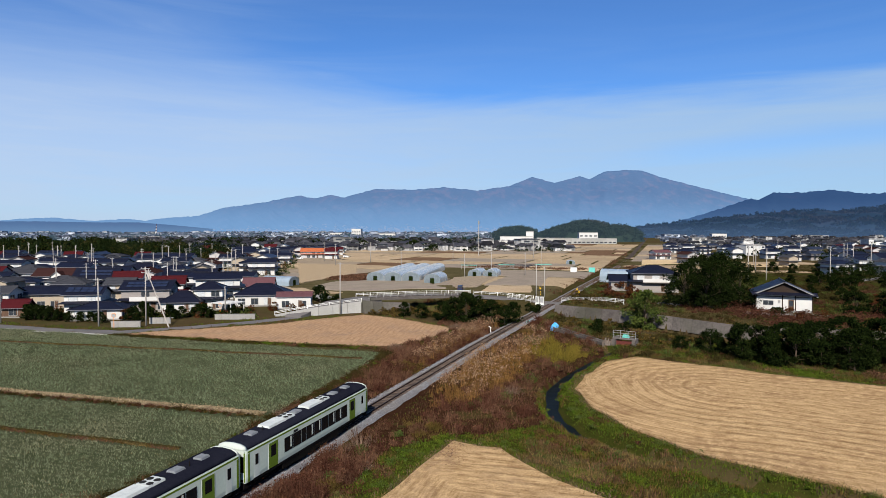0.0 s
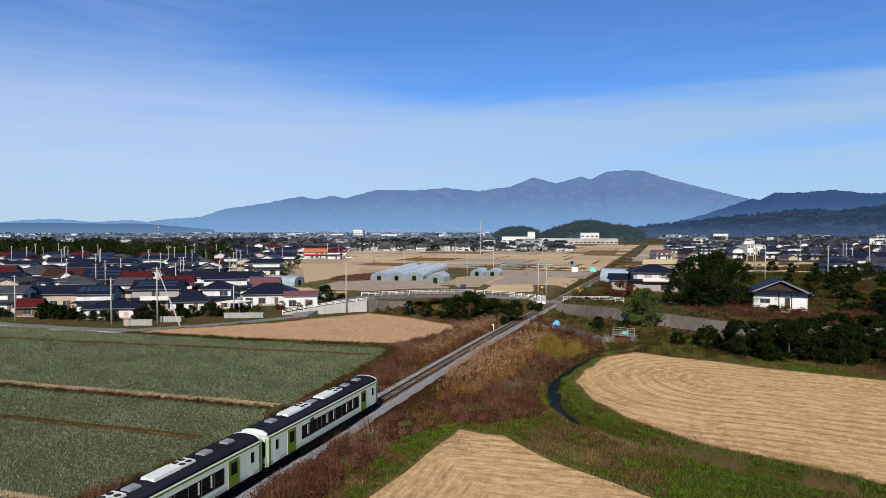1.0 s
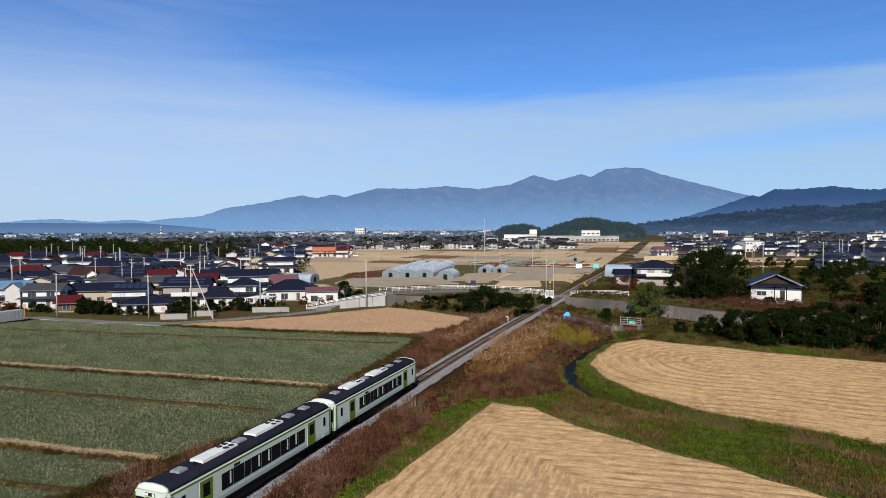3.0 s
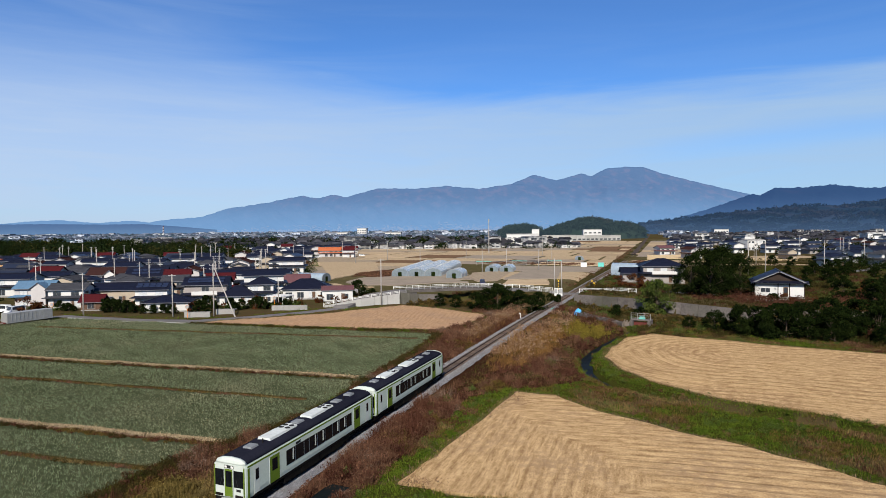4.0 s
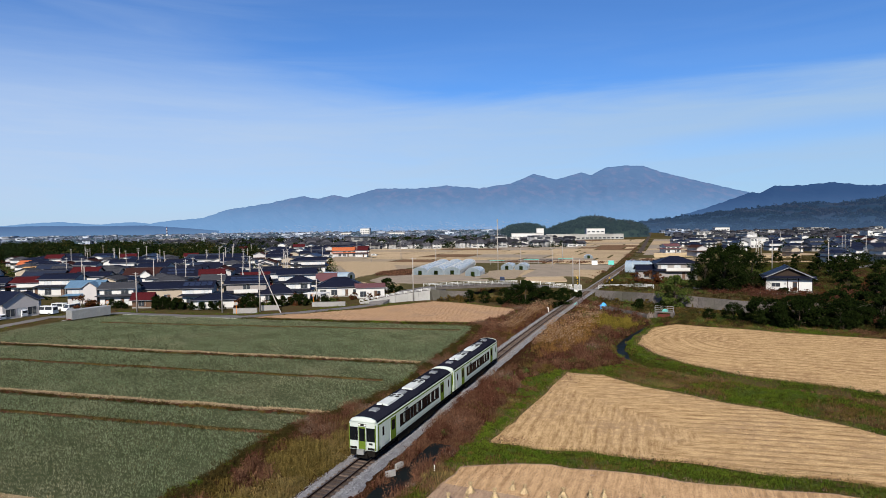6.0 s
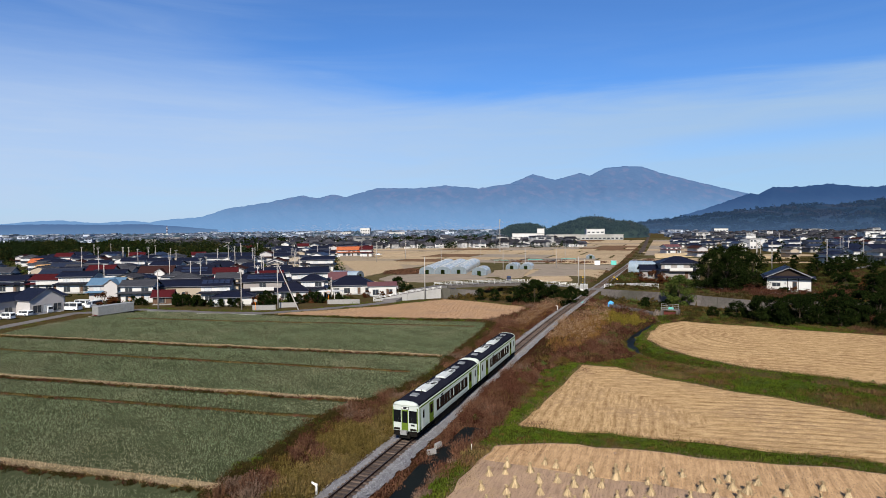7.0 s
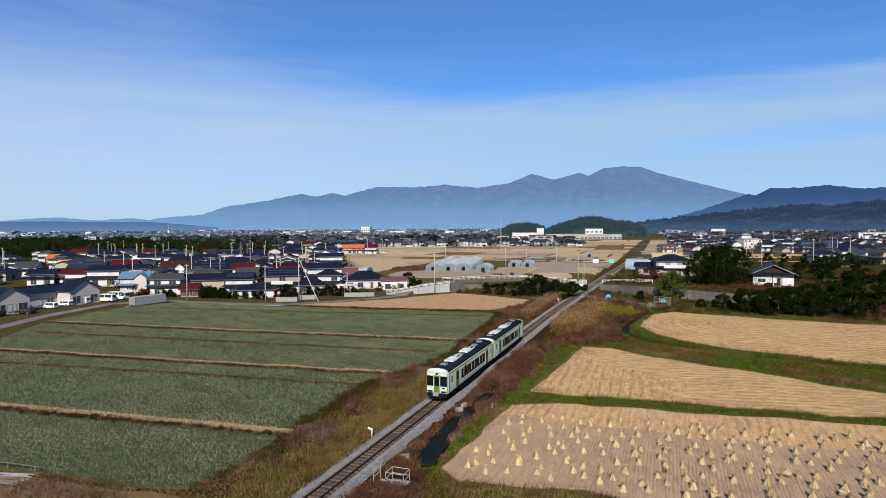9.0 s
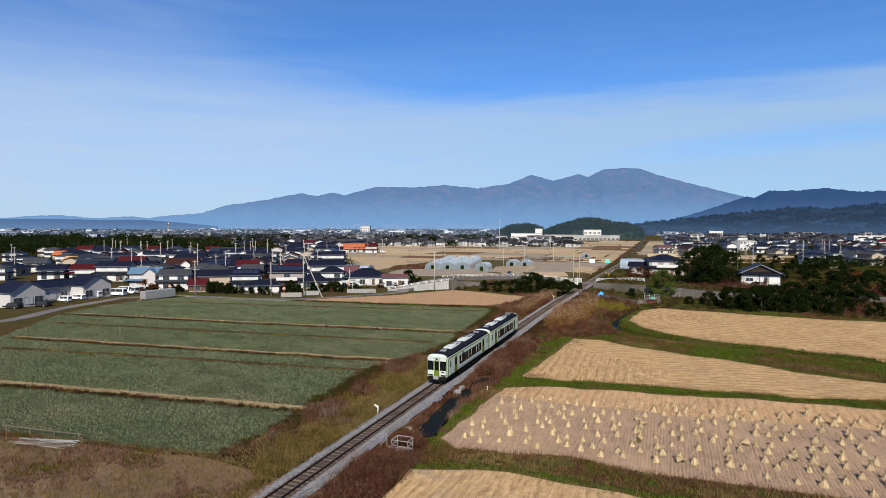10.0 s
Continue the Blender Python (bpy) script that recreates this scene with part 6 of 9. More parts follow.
def leaf_tris(c, size, r, flat=0.0, slim=0.6):
    """Small pointed leaves, turned at random, round the points c."""
    n = len(c)
    u = r.normal(size=(n, 3))
    u /= np.linalg.norm(u, axis=1)[:, None]
    w = r.normal(size=(n, 3))
    w[:, 2] *= 1 - flat
    w -= u * (w * u).sum(1)[:, None]
    w /= np.linalg.norm(w, axis=1)[:, None] + 1e-9
    s = (size * r.uniform(0.6, 1.4, n))[:, None]
    u, w = u * s, w * s * slim
    v = np.stack([c - u * 1.1, c + u * 0.5 - w * 1.1, c + u * 0.7 + w * 1.1], 1).reshape(-1, 3)
    return v, np.arange(3 * n).reshape(-1, 3)


def scatter(seed, n, x0, x1, y0, y1):
    r = np.random.default_rng(seed)
    return r.uniform(x0, x1, n), r.uniform(y0, y1, n), r


def clear(x, y, pad=0.0):
    """Points that lie on no field, road, water or ballast."""
    ok = (off_track(x, y) > 2.0) | (off_track(x, y) < -2.3)
    for f in (ROUND, NEAR, SHOCK, SOUTH, UPPER, ONION):
        ok &= ~inside(x, y, f)
    return ok & (path_gap(x, y, CANAL) > 0.95 + 0.2 * rough(x, y, 2.0, 4.0)) & (path_gap(x, y, DITCH) > 0.95 + 0.3 * rough(x, y, 1.5, 2.0)) & (path_gap(x, y, ROAD_L) > 2.0)


# green onions in rows
r = np.random.default_rng(21)
rows_v = np.arange(-20, 190, 0.60)
uu = np.arange(-170, 60, 0.13)
U, Vv = np.meshgrid(uu, rows_v)
U = U + r.uniform(-0.1, 0.1, U.shape)
Vv = Vv + r.normal(0, 0.15, U.shape)
RX, RY = math.cos(radians(-14)), math.sin(radians(-14))
ox, oy = (U * RX - Vv * RY).ravel(), (U * RY + Vv * RX).ravel()
keep = inside(ox, oy, ONION)
for x0, y0, x1, y1, w in PATHS:
    keep &= path_gap(ox, oy, [(x0 - 0.18 * w, y0 - 0.7 * w), (x1 - 0.18 * w, y1 - 0.7 * w)]) > (1.25 if w > 0.6 else 0.7) * w + 0.12 + 0.3 * w * rough(ox, oy, 3.0, 5.0)
keep &= r.random(len(ox)) < 0.80 + 0.2 * rough(ox, oy, 9.0)
ox, oy = ox[keep], oy[keep]
ox, oy = np.repeat(ox, 5) + r.normal(0, 0.09, 5 * len(ox)), np.repeat(oy, 5) + r.normal(0, 0.09, 5 * len(oy))
vig = 0.40 + 0.07 * rough(ox, oy, 14.0, 2.0)
blades("onion_plants", ox, oy, ground_z(ox, oy, False) + 0.12, vig * r.uniform(0.35, 0.85, len(ox)), r.uniform(0.026, 0.044, len(ox)), M_ONION, "rows of grey-green onion leaves", 22, 1.1, category="onion plants")
s = r.random(len(ox)) < 0.03
blades("dry_onion_leaves", ox[s], oy[s], ground_z(ox[s], oy[s], False) + 0.12, vig[s] * r.uniform(0.3, 0.7, s.sum()), r.uniform(0.03, 0.05, s.sum()), M_DRYGRASS, "withered beige onion leaves among the green", 23, 1.3, category="onion plants")


def weeds(name, x, y, mat, label, seed, hmin, hmax, wide, lean=0.5, category="weeds", lift=-0.05):
    r = np.random.default_rng(seed)
    tuft = rough(x, y, 0.42, seed)
    h = r.uniform(hmin, hmax, len(x)) * (1 + 0.35 * rough(x, y, 1.6, seed) + 0.45 * tuft) * np.where(tuft < -0.55, 0.35, 1.0)
    return blades(name, x, y, ground_z(x, y) + lift, h, r.uniform(0.6, 1.4, len(x)) * wide, mat, label, seed + 1, lean, category=category)


def bushy(name, x, y, mat, label, seed, hmin, hmax, size, per=14, spread=0.45, category="weeds"):
    """Low twiggy clumps: leaves gathered in domes."""
    r = np.random.default_rng(seed)
    n = len(x)
    h = r.uniform(hmin, hmax, n)
    d = r.normal(size=(n, per, 3))
    d /= np.linalg.norm(d, axis=2)[:, :, None]
    d *= r.uniform(0.45, 1.0, (n, per, 1))
    c = np.stack([x, y, ground_z(x, y)], -1)[:, None, :] + d * np.stack([h * spread * 1.1, h * spread * 1.1, h * 0.55], -1)[:, None, :]
    c[:, :, 2] += (h * 0.5)[:, None]
    v, f = leaf_tris(c.reshape(-1, 3), size * 1.7, r, 0.0, 0.2)
    return tagged(new(name, array_mesh(name, v, f, [mat])), label, category, kind="stuff")


# ragged grass along the onion paths and the field's edges
px, py = [], []
for x0, y0, x1, y1, w in PATHS:
    k = r.random(int(420 * math.hypot(x1 - x0, y1 - y0) / 4))
    px.append(x0 + (x1 - x0) * k + r.normal(0, 0.1, len(k)))
    py.append(y0 + (y1 - y0) * k + 0.3 * (1 - abs(0.5 - k) * 2) + r.normal(-0.62 * w ** 0.5, 0.26 * w ** 0.6, len(k)))
x, y = np.concatenate(px), np.concatenate(py)
mixn = rough(x, y, 3.0, 2.0) + 0.5 * rough(x, y, 1.1, 5.0) + r.normal(0, 0.2, len(x))
for k, mat, lab, s in ((0, M_DRYGRASS, "dry grass along the onion paths", mixn > 0.45), (1, M_OLIVE, "olive weeds along the onion paths", (mixn <= 0.45) & (mixn > 0.0)), (2, M_WEED, "brown weeds along the onion paths", mixn <= 0.0)):
    weeds("path_grass", x[s], y[s], mat, lab, 66 + k, 0.08, 0.28, 0.06, 1.0, "grass", 0.16)

def thicket(name, x, y, rad, h, mat, label, seed, per=90, width=0.05, leaf=0.09, category="weeds", sink=0.05):
    """Mounds of dead stems that splay from the foot to a ragged dome, with withered leaves towards the top."""
    r = np.random.default_rng(seed)
    n, k = len(x), per // 2
    if not n:
        return None
    foot = np.stack([x, y, ground_z(x, y) - sink], -1)[:, None, :]
    a, q = r.uniform(0, 6.283, (n, per)), np.sqrt(r.random((n, per)))
    top = np.sqrt(np.maximum(0.0, 1 - 0.85 * q * q)) * r.uniform(0.62, 1.12, (n, per))
    tip = foot + np.stack([np.cos(a) * q * rad[:, None], np.sin(a) * q * rad[:, None], top * h[:, None]], -1)
    root = foot + np.stack([np.cos(a) * q * rad[:, None], np.sin(a) * q * rad[:, None], 0 * a], -1) * r.uniform(0.35, 0.7, (n, per, 1))
    b = r.uniform(0, 6.283, (n, k))
    side = np.stack([np.cos(b), np.sin(b), 0 * b], -1) * width * r.uniform(0.6, 1.3, (n, k, 1))
    stems = np.stack([root[:, :k] - side, root[:, :k] + side, tip[:, :k]], 2).reshape(-1, 3)
    c = root[:, k:] + (tip[:, k:] - root[:, k:]) * r.uniform(0.55, 1.0, (n, per - k, 1))
    leaves, _ = leaf_tris(c.reshape(-1, 3), leaf, r, 0.0, 0.5)
    v = np.concatenate([stems, leaves])
    return tagged(new(name, array_mesh(name, v, np.arange(len(v)).reshape(-1, 3), [mat])), label, category, kind="stuff")


# both banks of the railway: a thin cover of grass, then mounds of dead weeds
def bank_points(seed, n, inner):
    r = np.random.default_rng(seed)
    y = np.concatenate([r.uniform(2, 70, n * 5 // 8), r.uniform(70, 150, n * 3 // 8)])
    x = track_x(y) + np.where(r.random(len(y)) < 0.55, -r.uniform(inner, 15, len(y)), r.uniform(inner, 9, len(y)) + (y > 68) * r.uniform(0, 16, len(y))) / 0.94
    ok = clear(x, y) & brown_zone(x, y) & ~((y < 20.5) & (x < -33)) & (np.hypot(x + 21.4, y - 18.6) > 1.7)
    return x[ok], y[ok], r


def bank_kind(x, y, r, blur):
    """0 red-brown, 1 olive, 2 golden, 3 yellow-green, 4 tan, 5 dark at the field's edge, 6 grey-brown, 7 deep maroon, 8 golden olive."""
    o = off_track(x, y)
    m = rough(x, y, 7.0, 1.0) + 0.5 * rough(x, y, 2.2, 4.0) + r.normal(0, blur, len(x))
    edge = path_gap(x, y, ONION + ONION[:1]) < 2.2
    kind = np.where(m > 0.8, 1, np.where(m < -0.75, 6, np.where((m > 0.05) & (m < 0.45), 7, 0)))
    near = (o < 0) & (o > -7.0 - 2.0 * m) & (y < 66)
    kind = np.where(near & (m > -0.9), np.where(m > 0.1, 8, np.where(m > -0.35, 4, 1)), kind)
    kind = np.where((o < 0) & ~near & (y < 70) & (m > 0.35), 1, kind)
    kind = np.where(edge & (m > -0.4), 5, kind)
    gold = np.hypot((x - 10.5 - 0.35 * (y - 96)) / 4.6, (y - 97) / 15) + 0.35 * m
    kind = np.where(gold < 1.0, np.where(m > 0.5, 4, np.where(m < -0.6, 0, 2)), kind)
    return np.where(np.hypot((x - 22) / 5, (y - 106) / 9) + 0.4 * m < 0.9, 3, kind)


x, y, r = bank_points(31, 300000, 1.9)
kind = bank_kind(x, y, r, 0.28)
COVER = ((0, M_WEED, "dead reddish-brown weeds", 0.1, 0.32), (1, M_OLIVE, "olive and yellow grass", 0.2, 0.5), (2, M_GOLD, "golden brown weeds", 0.15, 0.4), (3, M_OLIVE, "yellow-green weeds", 0.15, 0.4),
         (4, M_DRYGRASS, "tan dry grass", 0.2, 0.5), (5, M_OLIVE, "olive weeds", 0.12, 0.35), (6, M_GREYWEED, "grey-brown dead grass", 0.12, 0.35), (7, M_MAROON, "dark maroon weeds", 0.1, 0.3), (8, M_GOLDOLIVE, "golden olive grass", 0.2, 0.5))
for k, mat, lab, lo, hi in COVER:
    s = kind == k
    weeds("bank_weeds", x[s], y[s], mat, lab + " covering the railway bank", 40 + k, lo, hi, 0.06)
x, y, r = bank_points(32, 6800, 2.3)
kind = bank_kind(x, y, r, 0.22)
size = r.uniform(0.5, 1.35, len(x)) * (1 + 0.35 * rough(x, y, 4.0, 6.0))
s = (r.random(len(x)) < 0.62 + 0.5 * rough(x, y, 3.2, 5.0)) & ((np.abs(off_track(x, y)) > 1.9 + 0.75 * size) | ((off_track(x, y) > 2.2) & (y > 48)))
x, y, kind, size = x[s], y[s], kind[s], size[s]
MOUNDS = ((0, M_WEED, "mounds of twiggy reddish-brown weeds", 1.15), (1, M_OLIVE, "tufts of olive and yellow grass", 0.75), (2, M_GOLD, "stands of dry golden brown grass", 1.45), (3, M_YELLOWWEED, "yellow-green bushy weeds", 1.35),
          (4, M_DRYGRASS, "tufts of tan dry grass", 0.85), (5, M_DARKWEED, "dark green-brown weeds along the onion field", 0.7), (6, M_GREYWEED, "grey-brown withered brush", 0.8), (7, M_MAROON, "mounds of dark maroon brush", 1.25), (8, M_GOLDOLIVE, "tufts of golden olive grass", 1.0))
for k, mat, lab, tall in MOUNDS:
    s = kind == k
    thicket("bank_shrubs", x[s], y[s], size[s], size[s] * tall, mat, lab + " on the railway bank", 140 + k, 130, 0.04, 0.085)
s = (r.random(len(x)) < 0.05) & (off_track(x, y) > 3.5) & (y > 40) & ((kind == 0) | (kind == 7))
thicket("bank_shrubs", x[s] + 0.5, y[s], size[s], size[s] * 1.2, M_LEAF2, "dark green bushes among the brown weeds", 54, 160, 0.04, 0.11)
x, y, r = scatter(55, 1500, -27, -8, 12, 52)
ok = (path_gap(x, y, DITCH) > 0.9) & (path_gap(x, y, DITCH) < 2.3) & (rough(x, y, 2.5, 3.0) > -0.1) & (off_track(x, y) > 2.6)
k = r.uniform(0.4, 0.9, len(x))
for sd, mat, lab, q in ((56, M_WEED, "brown weeds hanging over the ditch", rough(x, y, 1.5, 4.0) < 0.2), (59, M_GREYWEED, "pale withered grass hanging over the ditch", rough(x, y, 1.5, 4.0) >= 0.2)):
    q = q & ok
    thicket("bank_shrubs", x[q], y[q], k[q], k[q] * 0.9, mat, lab, sd, 70)
x, y, r = scatter(57, 900, -34, -19, -2, 20)
ok = clear(x, y) & (off_track(x, y) > 2.9) & (off_track(x, y) < 6.8) & (np.hypot(x + 21.4, y - 18.6) > 2.3)
k = r.uniform(0.6, 1.1, len(x))
thicket("bank_shrubs", x[ok], y[ok], k[ok], k[ok] * 1.35, M_MAROON, "large reddish-brown shrubs beside the steel steps", 58, 200, 0.035, 0.075)
# pampas grass with pale plumes
x, y, r = scatter(61, 5200, -5, 30, 70, 145)
o = off_track(x, y)
ok = clear(x, y) & (o > 2.8) & brown_zone(x, y) & (y > 80) & (np.hypot((x - 12 - 0.35 * (y - 100)) / 5.5, (y - 102) / 20) + 0.4 * rough(x, y, 5.0, 9.0) < 0.95) & (rough(x, y, 3.0, 2.0) > -0.3) | (clear(x, y) & (o < -2.8) & (o > -6) & (y > 104) & (y < 140))
x, y = x[ok], y[ok]
z = ground_z(x, y)
weeds("pampas_stems", np.repeat(x, 6) + r.normal(0, 0.15, 6 * len(x)), np.repeat(y, 6) + r.normal(0, 0.15, 6 * len(y)), M_GOLD, "dry pampas grass stems", 62, 0.9, 1.8, 0.05, 0.5, "pampas grass")
n = len(x)
c = np.stack([np.repeat(x, 8) + r.normal(0, 0.25, 8 * n), np.repeat(y, 8) + r.normal(0, 0.25, 8 * n), np.repeat(z, 8) + r.uniform(1.3, 2.0, 8 * n)], -1)
v, f = leaf_tris(c, 0.10, r)
tagged(new("pampas_plumes", array_mesh("pampas_plumes", v, f, [M_PLUME])), "pale feathery pampas plumes", "pampas grass", kind="stuff")

# green grass on the banks between the fields and along the canal
x, y, r = scatter(71, 1650000, -32, 76, -12, 112)
ok = clear(x, y) & (off_track(x, y) > 2.6) & (np.hypot(x - 8, y - 45) < 80) & ~(brown_zone(x, y) & (r.random(len(x)) < 0.93))
ok &= (r.random(len(x)) < np.clip(75 / np.hypot(x + 15, y + 28), 0.5, 1)) & (np.hypot(x + 21.4, y - 18.6) > 1.5)
x, y = x[ok], y[ok]
mixn = rough(x, y, 6.0, 2.5) + 0.6 * rough(x, y, 1.8, 8.0) + r.normal(0, 0.2, len(x))
rim = np.minimum(path_gap(x, y, NEAR + NEAR[:1]), np.minimum(path_gap(x, y, ROUND + ROUND[:1]), path_gap(x, y, SHOCK[:4] + SHOCK[-3:])))
mixn = np.where(rim < 1.9, mixn - 0.5, mixn + 0.28)
south = (y < 19 + 0.15 * np.abs(x)) & (path_gap(x, y, [(-24, 16.5), (-17, 16.2), (-6, 13.8), (14, 5), (40, -8)]) < 4.0)
low = south & (path_gap(x, y, SOUTH + SOUTH[:1]) < 1.6)
mixn = np.where(south, np.where(low, 0.1, 0.62 + 0.55 * mixn), mixn)
for k, mat, lab, lo, hi, s in ((0, M_GRASS, "fresh green grass on the field banks", 0.12, 0.30, mixn < 0.25), (1, M_OLIVE, "olive and dry grass on the field banks", 0.18, 0.45, (mixn >= 0.25) & (mixn < 0.62)), (2, M_WEED, "dead brown weeds on the field banks", 0.2, 0.5, (mixn >= 0.62) & (mixn < 0.85)), (3, M_DRYGRASS, "pale dry grass on the field banks", 0.15, 0.4, mixn >= 0.85)):
    weeds("bank_grass", x[s], y[s], mat, lab, 80 + k, lo, hi, 0.065, 0.8, "grass")
x, y, r = scatter(73, 3000, 5, 70, 20, 110)
ok = clear(x, y) & ~brown_zone(x, y) & (off_track(x, y) > 6) & (path_gap(x, y, CANAL) < 7) & (rough(x, y, 4.0, 6.0) > 0.1)
bushy("bank_shrubs", x[ok], y[ok], M_LEAF2, "low green weeds along the canal", 74, 0.2, 0.65, 0.06, 30)
x, y, r = scatter(72, 1600, 5, 75, 18, 110)
ok = clear(x, y) & ~brown_zone(x, y) & (off_track(x, y) > 6) & (rough(x, y, 4.0, 3.0) > 0.0)
bushy("bank_shrubs", x[ok], y[ok], M_WEED, "brown weeds among the grass along the canal", 70, 0.2, 0.6, 0.06, 26)
x, y, r = scatter(65, 900, -128, -118, 98, 148)
ok = path_gap(x, y, [(-116.2, 90.5), (-117.1, 112.8), (-114.4, 132.3)]) < 0.8
bushy("low_hedge", x[ok], y[ok], M_WEED, "low reddish-brown hedge between the road and the parked cars", 64, 0.6, 1.0, 0.10, 60, 0.7, "hedge")
x, y, r = scatter(79, 260, -24, 40, -8, 20)
ok = clear(x, y) & (path_gap(x, y, [(-17, 16.2), (-6, 13.8), (14, 5), (40, -8)]) < 1.6) & (rough(x, y, 3.0, 1.0) > 0.0)
bushy("bank_shrubs", x[ok], y[ok], M_WEED, "reddish-brown weeds on the bank below the shocks", 78, 0.4, 0.8, 0.05, 40, 0.7)

# low weeds between the paddies and along the canal
x, y, r = scatter(81, 5200, -12, 75, 8, 112)
ok = clear(x, y) & ~brown_zone(x, y) & (off_track(x, y) > 7) & (np.hypot(x - 8, y - 45) < 80)
wide = np.minimum(path_gap(x, y, NEAR + NEAR[:1]), np.minimum(path_gap(x, y, ROUND + ROUND[:1]), path_gap(x, y, SHOCK + SHOCK[:1]))) > 1.3
mixn = rough(x, y, 6.5, 2.5) + 0.5 * rough(x, y, 2.0, 8.0) + r.normal(0, 0.25, len(x))
k = r.uniform(0.35, 0.95, len(x)) * np.where(wide, 1.0, 0.6)
for sd, mat, lab, q in ((82, M_GRASS, "rounded clumps of fresh green weeds", mixn < -0.15), (83, M_LEAF2, "clumps of dark green weeds", (mixn >= -0.15) & (mixn < 0.3)), (84, M_OLIVE, "clumps of olive-brown weeds", (mixn >= 0.3) & (mixn < 0.7)), (89, M_MAROON, "clumps of dead red-brown weeds", (mixn >= 0.7) & wide)):
    q = q & ok
    thicket("verge_weeds", x[q], y[q], k[q], k[q] * 0.55, mat, lab + " between the paddies", sd, 80, 0.035, 0.085)

# ragged margins of the paddies: trodden straw, dry grass and bare soil
for sd, (poly, lift) in enumerate(((NEAR, 0.2), (ROUND, 0.15), (SHOCK, 0.12), (SOUTH, 0.15), (UPPER, 0.12))):
    r = np.random.default_rng(900 + sd)
    ring = np.array(poly + poly[:1], float)
    step = np.hypot(*np.diff(ring, axis=0).T)
    at = r.uniform(0, step.sum(), int(step.sum() * 95))
    cum = np.concatenate([[0], np.cumsum(step)])
    x, y = np.interp(at, cum, ring[:, 0]), np.interp(at, cum, ring[:, 1])
    x, y = x + 0.35 * rough(x, y, 2.5, 3.0) + r.normal(0, 0.42, len(x)), y + 0.35 * rough(x, y, 2.1, 7.0) + r.normal(0, 0.42, len(x))
    s = (np.hypot(x - 10, y - 50) < 75) | (sd == 4)
    tone = rough(x, y, 4.0, 1.0) + r.normal(0, 0.35, len(x))
    z = ground_z(x, y, False) + lift
    for k, mat, lab, q in ((0, M_DRYGRASS, "dry grass", s & (tone > 0.15)), (1, M_GREYWEED, "grey-brown withered grass", s & (tone <= 0.15) & (tone > -0.4)), (2, M_OLIVE, "olive grass", s & (tone <= -0.4))):
        blades("field_margin", x[q], y[q], z[q] - 0.08, r.uniform(0.08, 0.3, q.sum()), r.uniform(0.03, 0.08, q.sum()), mat, lab + " along the margin of the paddy", 910 + 10 * sd + k, 1.3)

# withered heaps at the corners of the paddies
r = np.random.default_rng(68)
for k, (hx, hy, sx, sy, lf) in enumerate(((5.2, 66.2, 1.0, 1.3, 0.25), (-6.8, 37.6, 1.2, 0.7, 0.19), (-5.0, 44.9, 0.9, 0.5, 0.25))):
    x, y = r.normal(hx, sx, 620), r.normal(hy, sy, 620)
    ok = inside(x, y, SHOCK if k == 1 else NEAR)
    blades("withered_heap", x[ok], y[ok], ground_z(x[ok], y[ok], False) + lf, r.uniform(0.02, 0.12, ok.sum()), r.uniform(0.03, 0.07, ok.sum()), M_WEED, "heap of withered brown stalks on the paddy", 69 + k, 2.5, category="stalks")

# grass on the bare soil and along the village road
x, y, r = scatter(75, 240000, -78, -27, -4, 28)
ok = clear(x, y) & (y < 27) & (off_track(x, y) < -3)
mixn = rough(x, y, 5.0, 3.3) + 0.5 * rough(x, y, 1.7, 1.0)
for k, mat, s in ((0, M_DRYGRASS, ok & (mixn < 0.12 + 0.5 * r.normal(size=len(x))) & (r.random(len(x)) < 0.7)), (1, M_OLIVE, ok & (mixn > 0.55)), (2, M_WEED, ok & (mixn > 0.0) & (mixn < 0.62) & (r.random(len(x)) < 0.6)), (3, M_GRASS, ok & (mixn > 1.02))):
    weeds("rough_grass", x[s], y[s], mat, ("dry yellow grass", "olive grass tufts", "brown dead grass", "fresh green tufts")[k] + " on bare soil", 90 + k, 0.08, 0.30, 0.05, 1.2, "grass", 0.13)
x, y, r = scatter(76, 60000, -112, 20, 108, 172)
ok = clear(x, y) & (path_gap(x, y, STREAM) > 2.4) & (off_track(x, y) < -2.8) & ((path_gap(x, y, UPPER + UPPER[:1]) < 2.6) | (path_gap(x, y, STREAM) < 9) | (path_gap(x, y, ROAD_L) < 4.5))
mixn = rough(x, y, 5.0, 3.9) + 0.5 * rough(x, y, 1.7, 2.0)
for k, mat, s in ((0, M_GRASS, ok & (mixn < 0.1)), (1, M_OLIVE, ok & (mixn >= 0.1) & (mixn < 0.6)), (2, M_WEED, ok & (mixn >= 0.6))):
    weeds("road_grass", x[s], y[s], mat, ("green grass", "olive grass", "brown dead weeds")[k] + " along the village road", 94 + k, 0.15, 0.5, 0.12, 0.8, "grass")
x, y, r = scatter(77, 60000, 25, 100, 95, 175)
ok = clear(x, y) & (off_track(x, y) > 3) & (path_gap(x, y, STREAM) > 2.2)
mixn = rough(x, y, 6.0, 5.9) + 0.5 * rough(x, y, 1.7, 2.0)
